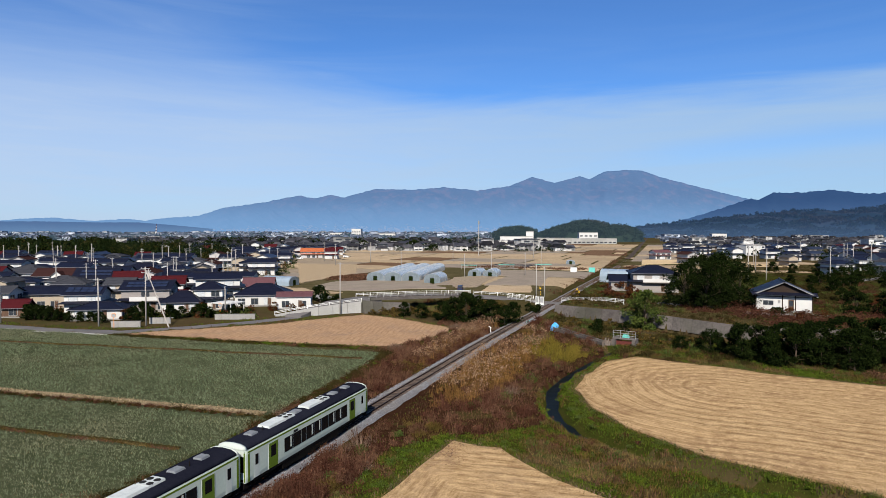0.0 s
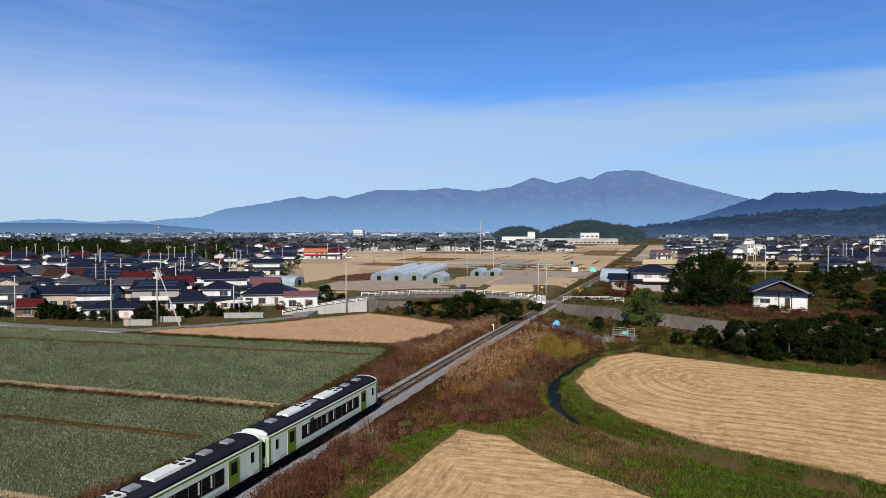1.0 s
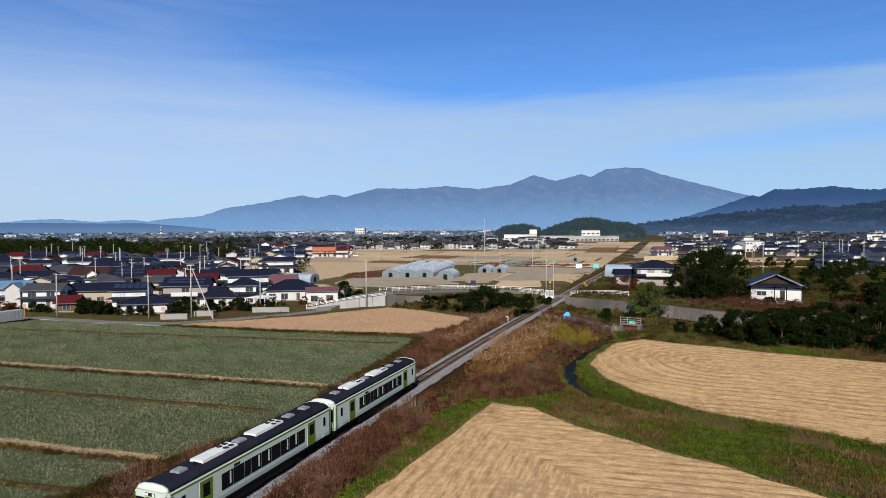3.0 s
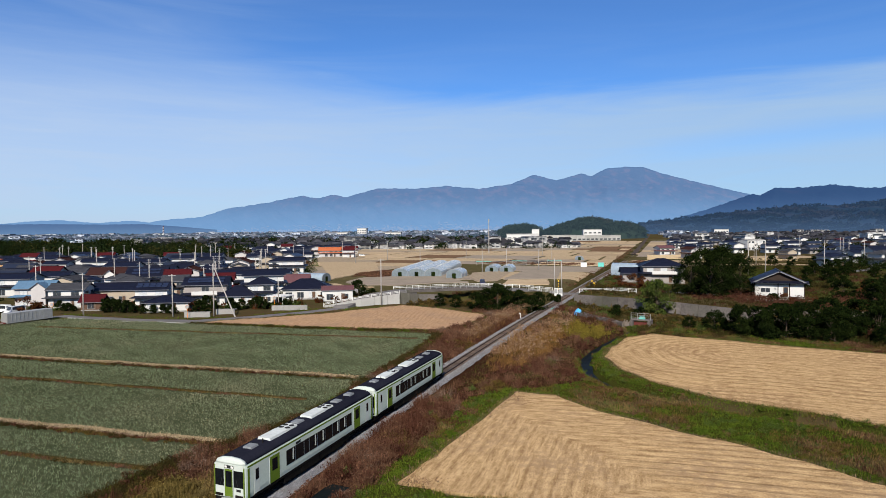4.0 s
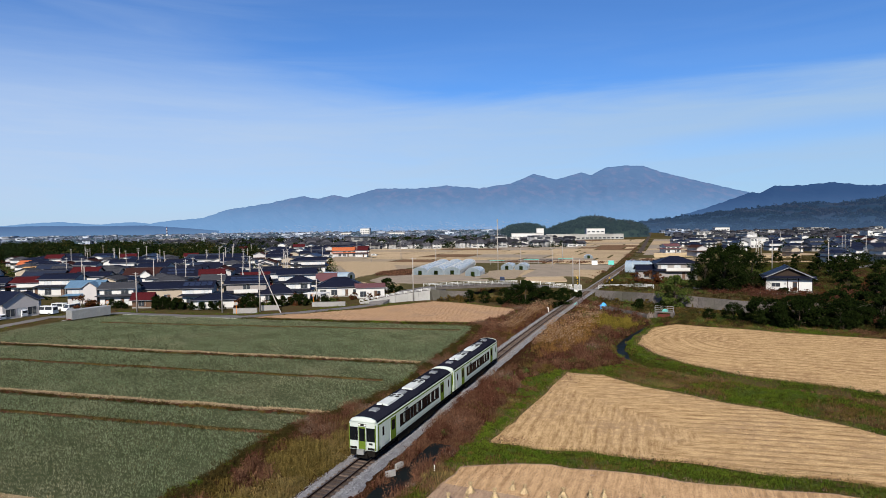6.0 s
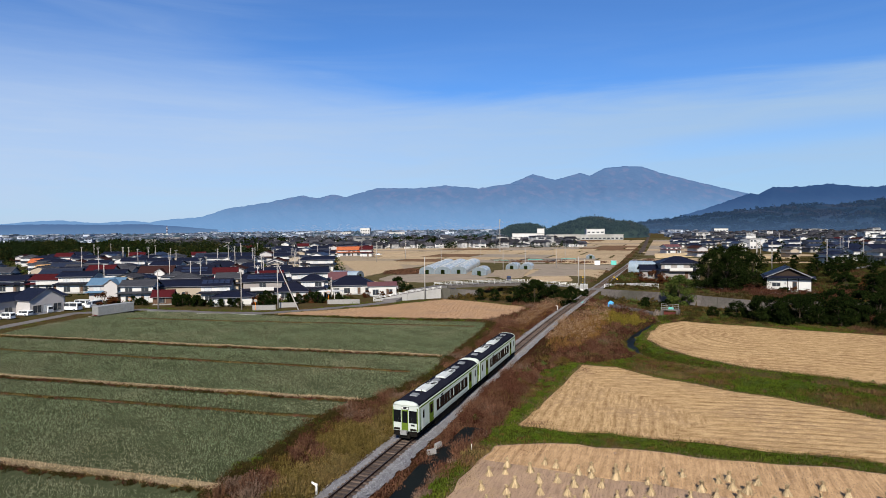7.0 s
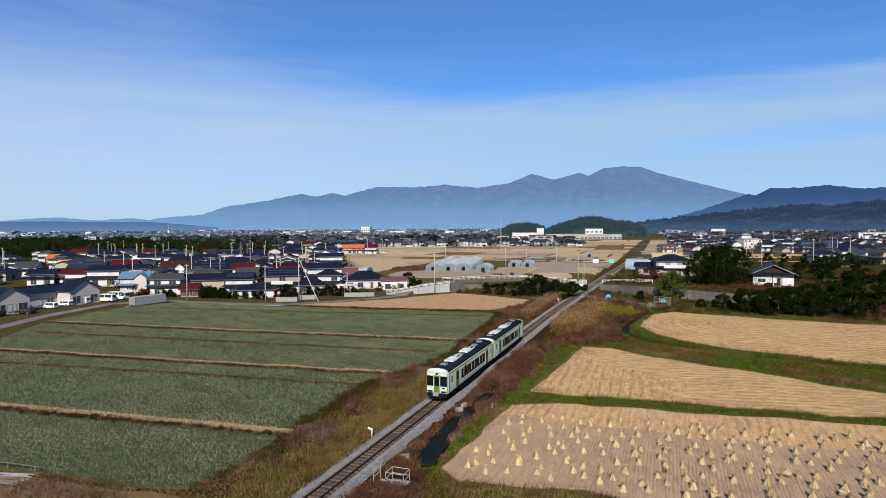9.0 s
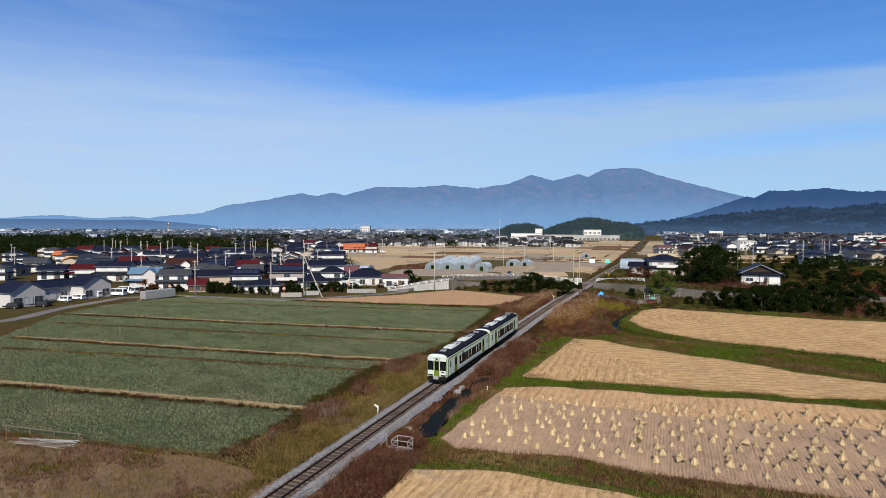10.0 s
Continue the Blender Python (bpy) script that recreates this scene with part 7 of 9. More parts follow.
for k, mat, s in ((0, M_GRASS, ok & (mixn < 0.0) & (y < 108)), (1, M_DARKWEED, ok & (mixn < 0.2) & (y >= 108)), (1, M_OLIVE, ok & (mixn >= 0.2) & (mixn < 0.55)), (2, M_MAROON, ok & (mixn >= 0.75)), (1, M_DARKWEED, ok & (mixn >= 0.55) & (mixn < 0.75))):
    weeds("stream_grass", x[s], y[s], mat, ("green grass", "olive grass", "brown dead weeds")[k] + " along the stream", 97 + k, 0.15, 0.45, 0.12, 0.8, "grass")

x, y, r = scatter(85, 1500, 26, 135, 92, 205)
ok = clear(x, y) & (off_track(x, y) > 5) & (path_gap(x, y, STREAM) > 2.5) & (np.hypot(x - 72, y - 138) > 9) & (path_gap(x, y, list(zip(WALL_X, WALL_Y))) > 1.2) & (np.hypot(x - 62, y - 178) > 13) & (np.hypot(x - 32, y - 112) > 4)
mixn = rough(x, y, 9.0, 2.2) + r.normal(0, 0.3, len(x))
high = path_gap(x, y, list(zip(WALL_X, WALL_Y))) < 8
k = r.uniform(0.6, 1.6, len(x)) * np.where(y > 140, 1.25, 1.0) * np.where(high, 0.45, 1.0)
for sd, mat, lab, q in ((86, M_DARKWEED, "dark olive brambles", mixn < -0.1), (87, M_LEAF2, "dark green bushes", (mixn >= -0.1) & (mixn < 0.2)), (88, M_DARKWEED, "dark brown-green brush", (mixn >= 0.2) & (mixn < 0.5)), (98, M_MAROON, "red-brown brush", mixn >= 0.5)):
    q = q & ok
    thicket("brush", x[q], y[q], k[q], k[q] * 0.85, mat, lab + " along the stream and the stone wall", sd, 110, 0.05, 0.12)

# brush on the stream's banks below the road bridge
x, y, r = scatter(105, 420, -18, 18, 142, 200)
ok = inside(x, y, [(-16, 155), (-8, 170), (-2, 180), (10, 186), (18, 170), (20, 148), (9, 144.5), (0, 147), (-8, 151.5)]) & (path_gap(x, y, STREAM) > 1.6) & (path_gap(x, y, [(-14, 164), (-4, 170.8), (10, 176.2)]) > 4) & (off_track(x, y) < -4)
mixn = rough(x, y, 5.0, 2.2) + r.normal(0, 0.4, len(x))
k = r.uniform(0.8, 1.9, len(x))
for sd, mat, lab, q in ((106, M_DARKWEED, "dark olive brambles", mixn < 0.0), (107, M_MAROON, "red-brown brush", (mixn >= 0.0) & (mixn < 0.35)), (108, M_OLIVE, "olive brush", mixn >= 0.35)):
    q = q & ok
    thicket("brush", x[q], y[q], k[q], k[q] * 0.9, mat, lab + " on the bank below the bridge", sd, 150, 0.06, 0.14)

# brown scrub at the end of the hedge
x, y, r = scatter(111, 420, 58, 92, 80, 96)
ok = clear(x, y) & (path_gap(x, y, [(60, 91.5), (70, 87.5), (90, 81)]) < 3.6)
mixn = rough(x, y, 4.0, 2.2) + r.normal(0, 0.3, len(x))
k = r.uniform(0.5, 1.2, len(x))
for sd, mat, lab, q in ((112, M_DARKWEED, "dark olive scrub", mixn < 0.1), (113, M_WEED, "red-brown scrub", (mixn >= 0.1) & (mixn < 0.5)), (114, M_MAROON, "dark red-brown scrub", mixn >= 0.5)):
    q = q & ok
    thicket("scrub", x[q], y[q], k[q], k[q] * 0.9, mat, lab + " at the end of the hedge", sd, 110, 0.05, 0.11)

# dark weeds on the low bank between the onions and the upper paddy
r = np.random.default_rng(118)
ring = np.array([(-61, 128.3), (-31.5, 120.4), (-6.2, 115.2), (2, 122.6), (5.5, 131)], float)
cum = np.concatenate([[0], np.cumsum(np.hypot(*np.diff(ring, axis=0).T))])
at = r.uniform(0, cum[-1], 620)
x, y = np.interp(at, cum, ring[:, 0]) + r.normal(0, 0.4, 620), np.interp(at, cum, ring[:, 1]) + r.normal(-0.4, 0.45, 620)
tone = rough(x, y, 5.0, 2.0) + r.normal(0, 0.3, 620)
k = r.uniform(0.35, 0.8, 620)
for i, (mat, lab, s) in enumerate(((M_DARKWEED, "dark olive weeds", tone < 0.2), (M_GRASS, "green weeds", (tone >= 0.2) & (tone < 0.55)), (M_WEED, "brown weeds", tone >= 0.55))):
    thicket("bank_weeds", x[s], y[s], k[s], k[s] * 0.7, mat, lab + " on the low bank below the upper paddy", 115 + i, 70, 0.05, 0.1)

# withered weeds on the near side of the onion field's paths, and along its edge by the railway
r = np.random.default_rng(120)
for j, (x0, y0, x1, y1, w) in enumerate(PATHS):
    n = int(abs(x1 - x0) * (6 if w > 0.6 else 1.2))
    q, off = r.random(n), r.normal(-1.05, 0.28, n) * w
    x, y = x0 + (x1 - x0) * q + 0.24 * off, y0 + (y1 - y0) * q + 0.97 * off
    tone = rough(x, y, 3.5, 2.0) + r.normal(0, 0.3, n)
    k = r.uniform(0.22, 0.5, n) * (0.6 + 0.4 * w)
    on = rough(x, y, 7.0, 6.0) > (-1.2 if w > 0.6 else 0.3)
    for i, (mat, lab, s) in enumerate(((M_DARKWEED, "dark olive weeds", tone < 0.1), (M_MAROON, "dead brown weeds", (tone >= 0.1) & (tone < 0.5)), (M_OLIVE, "olive weeds", tone >= 0.5))):
        s = s & on
        thicket("path_weeds", x[s], y[s], k[s], k[s] * 0.75 + 0.1, mat, lab + " along a path in the onion field", 121 + 3 * j + i, 50, 0.03, 0.06, sink=-0.12)
    n *= 10
    q, off = r.random(n), r.normal(0.1, 0.42, n) * w
    x, y = x0 + (x1 - x0) * q + 0.24 * off, y0 + (y1 - y0) * q + 0.97 * off
    blades("path_grass", x, y, ground_z(x, y, False) + 0.24, r.uniform(0.06, 0.22, n), r.uniform(0.03, 0.07, n), M_STRAW if w > 0.6 else M_OLIVE, "dry grass trodden on the field path", 150 + j, 1.4)
ring = np.array(ONION[1:11], float)
cum = np.concatenate([[0], np.cumsum(np.hypot(*np.diff(ring, axis=0).T))])
at = r.uniform(0, cum[-1], 560)
x, y = np.interp(at, cum, ring[:, 0]) + r.normal(0.35, 0.4, 560), np.interp(at, cum, ring[:, 1]) + r.normal(0, 0.4, 560)
tone = rough(x, y, 4.0, 2.0) + r.normal(0, 0.3, 560)
k = r.uniform(0.3, 0.75, 560)
for i, (mat, lab, s) in enumerate(((M_DARKWEED, "dark green weeds", tone < 0.25), (M_MAROON, "dark brown weeds", (tone >= 0.25) & (tone < 0.6)), (M_GRASS, "fresh green weeds", tone >= 0.6))):
    thicket("field_edge_weeds", x[s], y[s], k[s], k[s] * 0.8, mat, lab + " along the edge of the onion field", 160 + i, 80, 0.035, 0.08)

# stubble and loose straw
M_STUBBLE = material("stubble", (0.288, 0.188, 0.088), (0.2, 0.124, 0.056), 2.0, 14.0, 0.9, spread=0.3)
x, y, r = scatter(101, 120000, -40, 80, -20, 102)
for k, (poly, lift, amount) in enumerate(((ROUND, 0.2, 0.6), (NEAR, 0.25, 0.9), (SHOCK, 0.17, 0.5), (SOUTH, 0.2, 1.0))):
    s = inside(x, y, poly) & (r.random(len(x)) < amount)
    blades("stubble", x[s], y[s], ground_z(x[s], y[s], False) + lift - 0.01, r.uniform(0.04, 0.10, s.sum()), r.uniform(0.04, 0.09, s.sum()), M_STUBBLE, "short straw stubble on the mown paddy", 102 + k, 1.6, category="stubble")


M_CUTROWS = material("cut_stalks", (0.216, 0.16, 0.108), (0.12, 0.0864, 0.0624), 0.6, 9.0, 0.9, spread=0.4)
uu, vv = np.meshgrid(np.arange(-30, 60, 0.24), np.arange(-20, 45, 0.31))
uu, vv = uu + r.normal(0, 0.03, uu.shape), vv + r.normal(0, 0.02, uu.shape)
x, y = (-10 + uu * UX - vv * UY).ravel(), (8 + uu * UY + vv * UX).ravel()
s = inside(x, y, SHOCK) & (x < 40) & (r.random(len(x)) < 0.85)
x, y = np.repeat(x[s], 3) + r.normal(0, 0.025, 3 * s.sum()), np.repeat(y[s], 3) + r.normal(0, 0.025, 3 * s.sum())
blades("cut_stalks", x, y, ground_z(x, y, False) + 0.17, r.uniform(0.06, 0.14, len(x)), r.uniform(0.03, 0.06, len(x)), M_CUTROWS, "rows of short cut rice stalks", 109, 0.8, category="stubble")


# ---- straw shocks ----
def shock(seed):
    r = np.random.default_rng(seed)
    s = new("straw_shock")
    n = 170
    a = r.uniform(0, 6.283, n)
    foot = np.stack([np.cos(a), np.sin(a)], -1) * r.uniform(0.24, 0.60, n)[:, None]
    neck = np.stack([np.cos(a), np.sin(a)], -1) * 0.10 + r.normal(0, 0.03, (n, 2))
    head = neck * 1.2 + r.normal(0, 0.07, (n, 2))
    side = np.stack([-np.sin(a), np.cos(a)], -1) * 0.034
    zn, zh = 0.72, r.uniform(0.86, 1.14, n)
    v = np.zeros((n, 6, 3))
    v[:, 0, :2], v[:, 1, :2] = foot - side, foot + side
    v[:, 2, :2], v[:, 3, :2] = neck - side * 0.35, neck + side * 0.35
    v[:, :2, 2] = r.uniform(0.0, 0.09, n)[:, None]
    v[:, 2:4, 2] = zn
    v[:, 4, :2], v[:, 5, :2] = head + side * 0.7, head - side * 0.7
    v[:, 4:, 2] = zh[:, None]
    f = (np.arange(n)[:, None, None] * 6 + np.array([[0, 1, 3, 2], [2, 3, 4, 5]])[None]).reshape(-1, 4)
    ob = new("sheaf", array_mesh("sheaf", v.reshape(-1, 3), f, [M_STRAW]))
    ob.parent = s
    core = Mesh().tube((0, 0, 0), (0, 0, 0.75), 0.26, 0.08, 10)
    core.link("core", M_DRYGRASS, s)
    band = Mesh().tube((0, 0, 0.69), (0, 0, 0.75), 0.13, 0.13, 10)
    band.link("tie", M_WOOD, s, "twisted straw tie")
    return tagged(s, "tied rice-straw shock standing on the cut paddy", "straw shock", "straw shocks")


models = [shock(201 + k) for k in range(4)]
rr = random.Random(77)
first_use = [True] * 4
for iv in range(0, 26):
    for iu in range(-14, 34):
        u, vv = iu * 1.95 + (iv % 2) * 0.9 + rr.uniform(-0.6, 0.6), iv * 1.75 + rr.uniform(-0.55, 0.55)
        x, y = -10 + u * UX - vv * UY, 8 + u * UY + vv * UX
        edge = path_gap(np.array([x]), np.array([y]), SHOCK + SHOCK[:1])[0]
        top = path_gap(np.array([x]), np.array([y]), SHOCK[:5])[0]
        if not inside(np.array([x]), np.array([y]), SHOCK)[0] or edge < 0.9 or top < 4.2 or x > 34 or rr.random() < 0.05:
            continue
        k = rr.randrange(4)
        at = pose(x, y, ground_z(x, y, False) + 0.16, rr.uniform(-5, 5), rr.uniform(-5, 5), rr.uniform(0, 360)) @ Matrix.Scale(rr.uniform(0.72, 0.98), 4)
        if first_use[k]:
            models[k].matrix_basis, first_use[k] = at, False
        else:
            copy_thing(models[k], at)
# a few sheaves lying about
for k in range(12):
    u, vv = rr.uniform(-4, 36), rr.uniform(6, 26)
    x, y = -10 + u * UX - vv * UY, 8 + u * UY + vv * UX
    if inside(np.array([x]), np.array([y]), SHOCK)[0]:
        copy_thing(models[k % 4], pose(x, y, ground_z(x, y, False) + 0.4, 82, rr.uniform(-10, 10), rr.uniform(0, 360)) @ Matrix.Scale(0.8, 4))


# ---- trees ----
def tree(name, h, spread, mat, label, seed, leaves=2600, size=0.20, low=0.12, clumps=46, category="tree", bark=M_BARK):
    """A tapered trunk with limbs and a crown of leaf clumps with gaps."""
    r = np.random.default_rng(seed)
    t = tagged(new(name), label, category)
    m = Mesh()
    rows, p = [], np.zeros(3)
    for k in range(5):
        q = p + np.array([0, 0, h * 0.17 * k]) + np.append(r.normal(0, 0.03 * h * 0.2 * k, 2), 0)
        rad = max(0.03, h * 0.028 * (1 - 0.2 * k))
        rows.append([(q[0] + rad * math.cos(a), q[1] + rad * math.sin(a), q[2] - 0.25 * (k == 0)) for a in np.arange(8) * 0.785])
    m.sweep(rows, True, 0, True)
    c = []
    for i in range(clumps):
        a, k = r.uniform(0, 6.283), r.uniform(low, 1.0)
        width = spread * math.sin(math.pi * min(1.0, 0.18 + 0.78 * k)) ** 0.7
        rad = width * math.sqrt(r.uniform(0.12, 1.0))
        c.append((math.cos(a) * rad, math.sin(a) * rad, h * (0.04 + 0.9 * k) - 0.12 * rad, r.uniform(0.55, 1.15)))
    for x, y, z, k in c[:: 2 if clumps < 30 else 3]:
        z0 = max(0.05 * h, z * 0.55)
        m.tube((0, 0, z0 * 0.9), (x * 0.85, y * 0.85, z * 0.97), 0.012 * h * 0.6, 0.01, 5)
    m.link("trunk", bark, t, "", True)
    per = leaves // clumps
    pts = []
    for x, y, z, k in c:
        d = r.normal(size=(per, 3))
        d *= (r.uniform(0.5, 1, per) / np.linalg.norm(d, axis=1))[:, None]
        s = spread * 0.30 * k
        pts.append(np.array([x, y, z]) + d * np.array([s, s, s * 0.75]))
    pts = np.concatenate(pts)
    pts[:, 2] = np.maximum(pts[:, 2], 0.08)
    v, f = leaf_tris(pts, size, r)
    ob = new("crown", array_mesh("crown", v, f, [mat]))
    ob.parent = t
    return t


def plant(model, spots, z=None, seed=0, used=None):
    """Sets the model at the first spot and copies it to the others: x, y and size."""
    rnd = random.Random(seed)
    for i, (x, y, k) in enumerate(spots):
        at = pose(x, y, ground_z(x, y) if z is None else z, rnd.uniform(-3, 3), rnd.uniform(-3, 3), rnd.uniform(0, 360)) @ Matrix.Diagonal((k, k, k * rnd.uniform(0.9, 1.1), 1))
        if i == 0:
            model.matrix_basis = at
        else:
            copy_thing(model, at)


big = [tree("tree", 11.5, 4.6, M_LEAF, "tall dark green broadleaf tree above the stone wall", 301 + k, 9500, 0.155, 0.05, 60) for k in range(2)]
plant(big[0], [(57.0, 147.5, 1.0), (64.5, 147, 1.12), (64, 157, 1.1)], seed=1)
plant(big[1], [(60.5, 144.5, 1.05), (69, 146.5, 1.0), (70, 158, 1.1)], seed=2)
lone = tree("tree", 7.2, 3.4, M_LIGHTLEAF, "bright yellow-green bushy tree beside the stone wall", 311, 9000, 0.15, 0.0, 60)
plant(lone, [(44.2, 134.5, 1.15), (71, 170, 0.8)], seed=3)
hedge = [tree("tree", 5.2, 2.7, M_LEAF, "dark evergreen tree in the hedge beside the paddy", 321 + k, 5600, 0.135, -0.02, 46) for k in range(3)]
plant(hedge[0], [(44.3, 104.5, 0.8), (41.0, 107.5, 0.55), (47.2, 104, 0.85), (49.5, 97, 1.05), (55.5, 95.5, 1.08), (62, 95, 1.02), (69, 93, 1.0), (52, 105, 0.7), (58, 92.5, 0.7), (64, 89.5, 0.8), (72, 88, 0.9)], seed=4)
plant(hedge[1], [(47, 100, 0.95), (52.5, 96.5, 1.12), (58.8, 94.6, 1.12), (65.5, 93.6, 1.05), (74, 98, 1.1), (57.5, 99.5, 1.15)], seed=5)
plant(hedge[2], [(54, 101, 1.1), (61, 99.5, 1.15), (66, 99, 1.1), (71, 100, 1.1), (50.5, 101.5, 0.95), (88, 137, 0.95), (92, 133.5, 1.0), (97, 137, 1.0), (101, 132.5, 0.9), (105, 137, 1.0), (90, 129.5, 0.8), (110, 131, 0.9), (93, 124, 0.9), (100, 126, 1.0), (107, 122, 1.0), (86, 124, 0.7), (96, 116, 1.1), (112, 112, 1.2), (84, 108, 0.9)], seed=6)
river = [tree("tree", 6.2, 3.0, M_LEAF, "dark green bushy tree beside the stream", 331 + k, 3600, 0.18, -0.02, 46) for k in range(2)]
plant(river[0], [(5.5, 141, 1.0), (10.5, 143, 0.95), (16.4, 141, 0.85), (3, 145, 0.8)], seed=7)
plant(river[1], [(8, 139.5, 1.05), (13.5, 141.5, 0.82), (18.4, 143.5, 0.75), (-2, 149.2, 0.55), (-6, 151.7, 0.5)], seed=8)
shrub = tree("shrub", 2.0, 1.5, M_LEAF, "dark green garden shrub", 341, 2000, 0.10, -0.02, 22, "shrub")
plant(shrub, [(31.8, 122.5, 1.15), (37, 124, 0.8), (-89.2, 145.9, 1.4), (-91.1, 146.9, 1.5), (-86.9, 145.4, 1.2), (-72.1, 142.5, 0.9), (-74.8, 143.3, 0.9), (-77.6, 144.1, 0.9), (-80.4, 144.8, 0.9), (-65.6, 143.8, 1.3), (-54.6, 151.7, 1.3), (-52.2, 150.3, 1.2), (-57.3, 148.7, 1.1), (-47.2, 155, 0.8), (-101.8, 148.3, 1.0), (-104.6, 149.2, 1.0),
              (-84.6, 145, 1.4), (-68, 151.4, 1.5), (-64.2, 148.5, 1.0), (-60.1, 149.6, 1.2), (-31.7, 177.7, 1.8), (-28, 183.4, 1.4), (-110.2, 148.3, 1.0), (24.5, 163, 0.9), (26, 159, 0.9), (34, 150, 0.5), (70, 133, 0.8), (72, 138, 0.6), (87, 136, 0.8), (-11.8, 163.5, 0.6)], seed=9)
red = tree("shrub", 2.6, 1.7, M_LEAF3, "dark red autumn shrub in a garden", 351, 2400, 0.10, -0.02, 24, "shrub")
plant(red, [(-68.2, 146.1, 1.15), (-111.5, 146.8, 1.6), (-39.9, 162.4, 0.75), (-35.3, 161.8, 0.75), (-32.3, 161.4, 0.7), (-56, 156.5, 1.0), (-85.1, 148.3, 0.9), (77, 135.5, 0.45), (80, 134.5, 0.45), (48, 165, 1.4), (45, 169, 1.3), (51, 166, 1.2), (71, 130, 0.9), (104, 144, 1.6), (108, 147, 1.5), (100, 147, 1.2)], seed=10)
olive = tree("shrub", 1.6, 1.3, M_OLIVE, "low olive-brown bramble thicket", 361, 800, 0.12, -0.02, 22, "shrub")
plant(olive, [(33, 129, 1.0), (36, 130, 0.9), (29, 131.5, 1.2), (26, 129, 0.9), (-11.8, 158.5, 0.9), (-8.9, 156.6, 1.1), (-5, 156.1, 1.2), (-1, 154.6, 1.2), (2, 151, 1.0), (-14.2, 155.7, 0.8), (38, 113, 1.0), (40.5, 111, 1.1), (43, 109, 1.1), (36.5, 115, 0.9), (75, 92, 1.5), (80, 90, 1.5), (72, 90, 1.2), (66, 110, 1.4), (60, 113, 1.3), (24, 147, 1.0), (18, 150, 0.8), (42, 168, 1.1), (39.5, 182, 1.0), (90, 120, 2.0), (96, 122, 2.0), (86, 118, 1.8), (100, 112, 2.2), (78, 118, 1.4)], seed=11)
dark = tree("tree", 8.0, 4.0, M_LEAF, "dark broadleaf tree in the grove", 371, 5200, 0.24, 0.0, 52)
plant(dark, [(112, 182, 0.55), (128, 208, 0.8), (145, 235, 0.9), (158, 252, 1.0), (170, 280, 1.0), (150, 285, 1.2), (182, 300, 1.2), (100, 160, 0.8), (122, 170, 0.8), (132, 190, 0.9), (146, 262, 1.0), (102, 176, 0.6), (152, 240, 0.9), (97, 166, 0.6), (92, 158, 0.5), (160, 268, 1.0), (108, 168, 0.7), (138, 222, 0.8), (120, 190, 0.8), (115, 197, 0.95), (121, 203, 1.0), (126, 196, 0.9), (131, 202, 0.9), (117, 189, 0.8), (136, 208, 0.95), (110, 200, 0.8)], seed=12)

# ---- the village behind, and the town ----
def simple_house(W, D, eave, ridge, roof, wall, label, seed, hip, faces):
    return house(0, 0, W, D, eave, ridge, roof, wall, label, z=0.0, yaw=0, hip=hip, seed=seed, faces=faces, gap=4.3)


VARIANTS = ((10, 7.2, 5.2, 7.1, R_NAVY, W_WHITE, "white village house with a navy roof", False, 0, 5), (10.5, 8, 3.2, 5.6, R_NAVY, W_BEIGE, "low beige village house with a navy hipped roof", True, 0, 2),
            (9, 7.2, 5.4, 7.4, R_GREY, W_WHITE, "white village house with a grey roof", True, 0, 3), (11.5, 7.6, 4.6, 6.8, R_SLATE, W_GREY, "grey village house with a slate roof", False, 0, 3),
            (9, 7, 5.2, 7.2, R_BROWN, W_PINK, "pale village house with a brown roof", False, 90, 2), (10.5, 7.4, 4.8, 6.8, R_NAVY, W_WHITE, "white village house with a dark hipped roof", True, 0, 4),
            (8.5, 6.6, 5.5, 7.4, R_SLATE, W_WHITE, "white gabled village house with a slate roof", False, 82, 4), (8, 6.4, 5.3, 7.0, R_RED, W_WHITE, "white village house with a dark red roof", False, 0, 1),
            (8.5, 6.8, 5.6, 7.4, R_GREY, W_BEIGE, "beige gabled village house with a grey roof", False, 90, 2))
variants = [simple_house(*v[:7], 401 + k, v[7], (0, 1)) for k, v in enumerate(VARIANTS)]
MIX = [k for k, v in enumerate(VARIANTS) for _ in range(v[9])]
for m in variants:
    tagged(m, group="village houses")
spots = []
named = [o for o in bpy.data.objects if o.name.split(".")[0] in ("house", "care_home", "greenhouse") and o.parent is None and o not in variants]
taken = [(o.matrix_basis.translation.x, o.matrix_basis.translation.y, 13.0 if o.name.startswith(("house", "green")) else 26.0) for o in named]
rv = random.Random(9)


PADDIES = [(128, 282, 34, 13), (196, 372, 26, 12), (143, 424, 16, 14), (118, 330, 20, 16)]
for cx, cy, hw, hd in PADDIES:
    field([(cx - hw, cy - hd), (cx + hw, cy - hd), (cx + hw, cy + hd), (cx - hw, cy + hd)], M_FARSTRAW, "mown straw paddy between the houses", lift=0.15, wobble=0.6)


def free(x, y, gap):
    if any(abs(x - cx) < hw + 6 and abs(y - cy) < hd + 8 for cx, cy, hw, hd in PADDIES):
        return False
    if abs(x - float(track_x(y))) < 16 or path_gap(np.array([x]), np.array([y]), [(-190, 430), (-128, 330), (-85, 262), (-60, 232), (-33, 198)])[0] < 9:
        return False
    return all((x - a) ** 2 + (y - b) ** 2 > max(gap, c) ** 2 for a, b, c in taken)


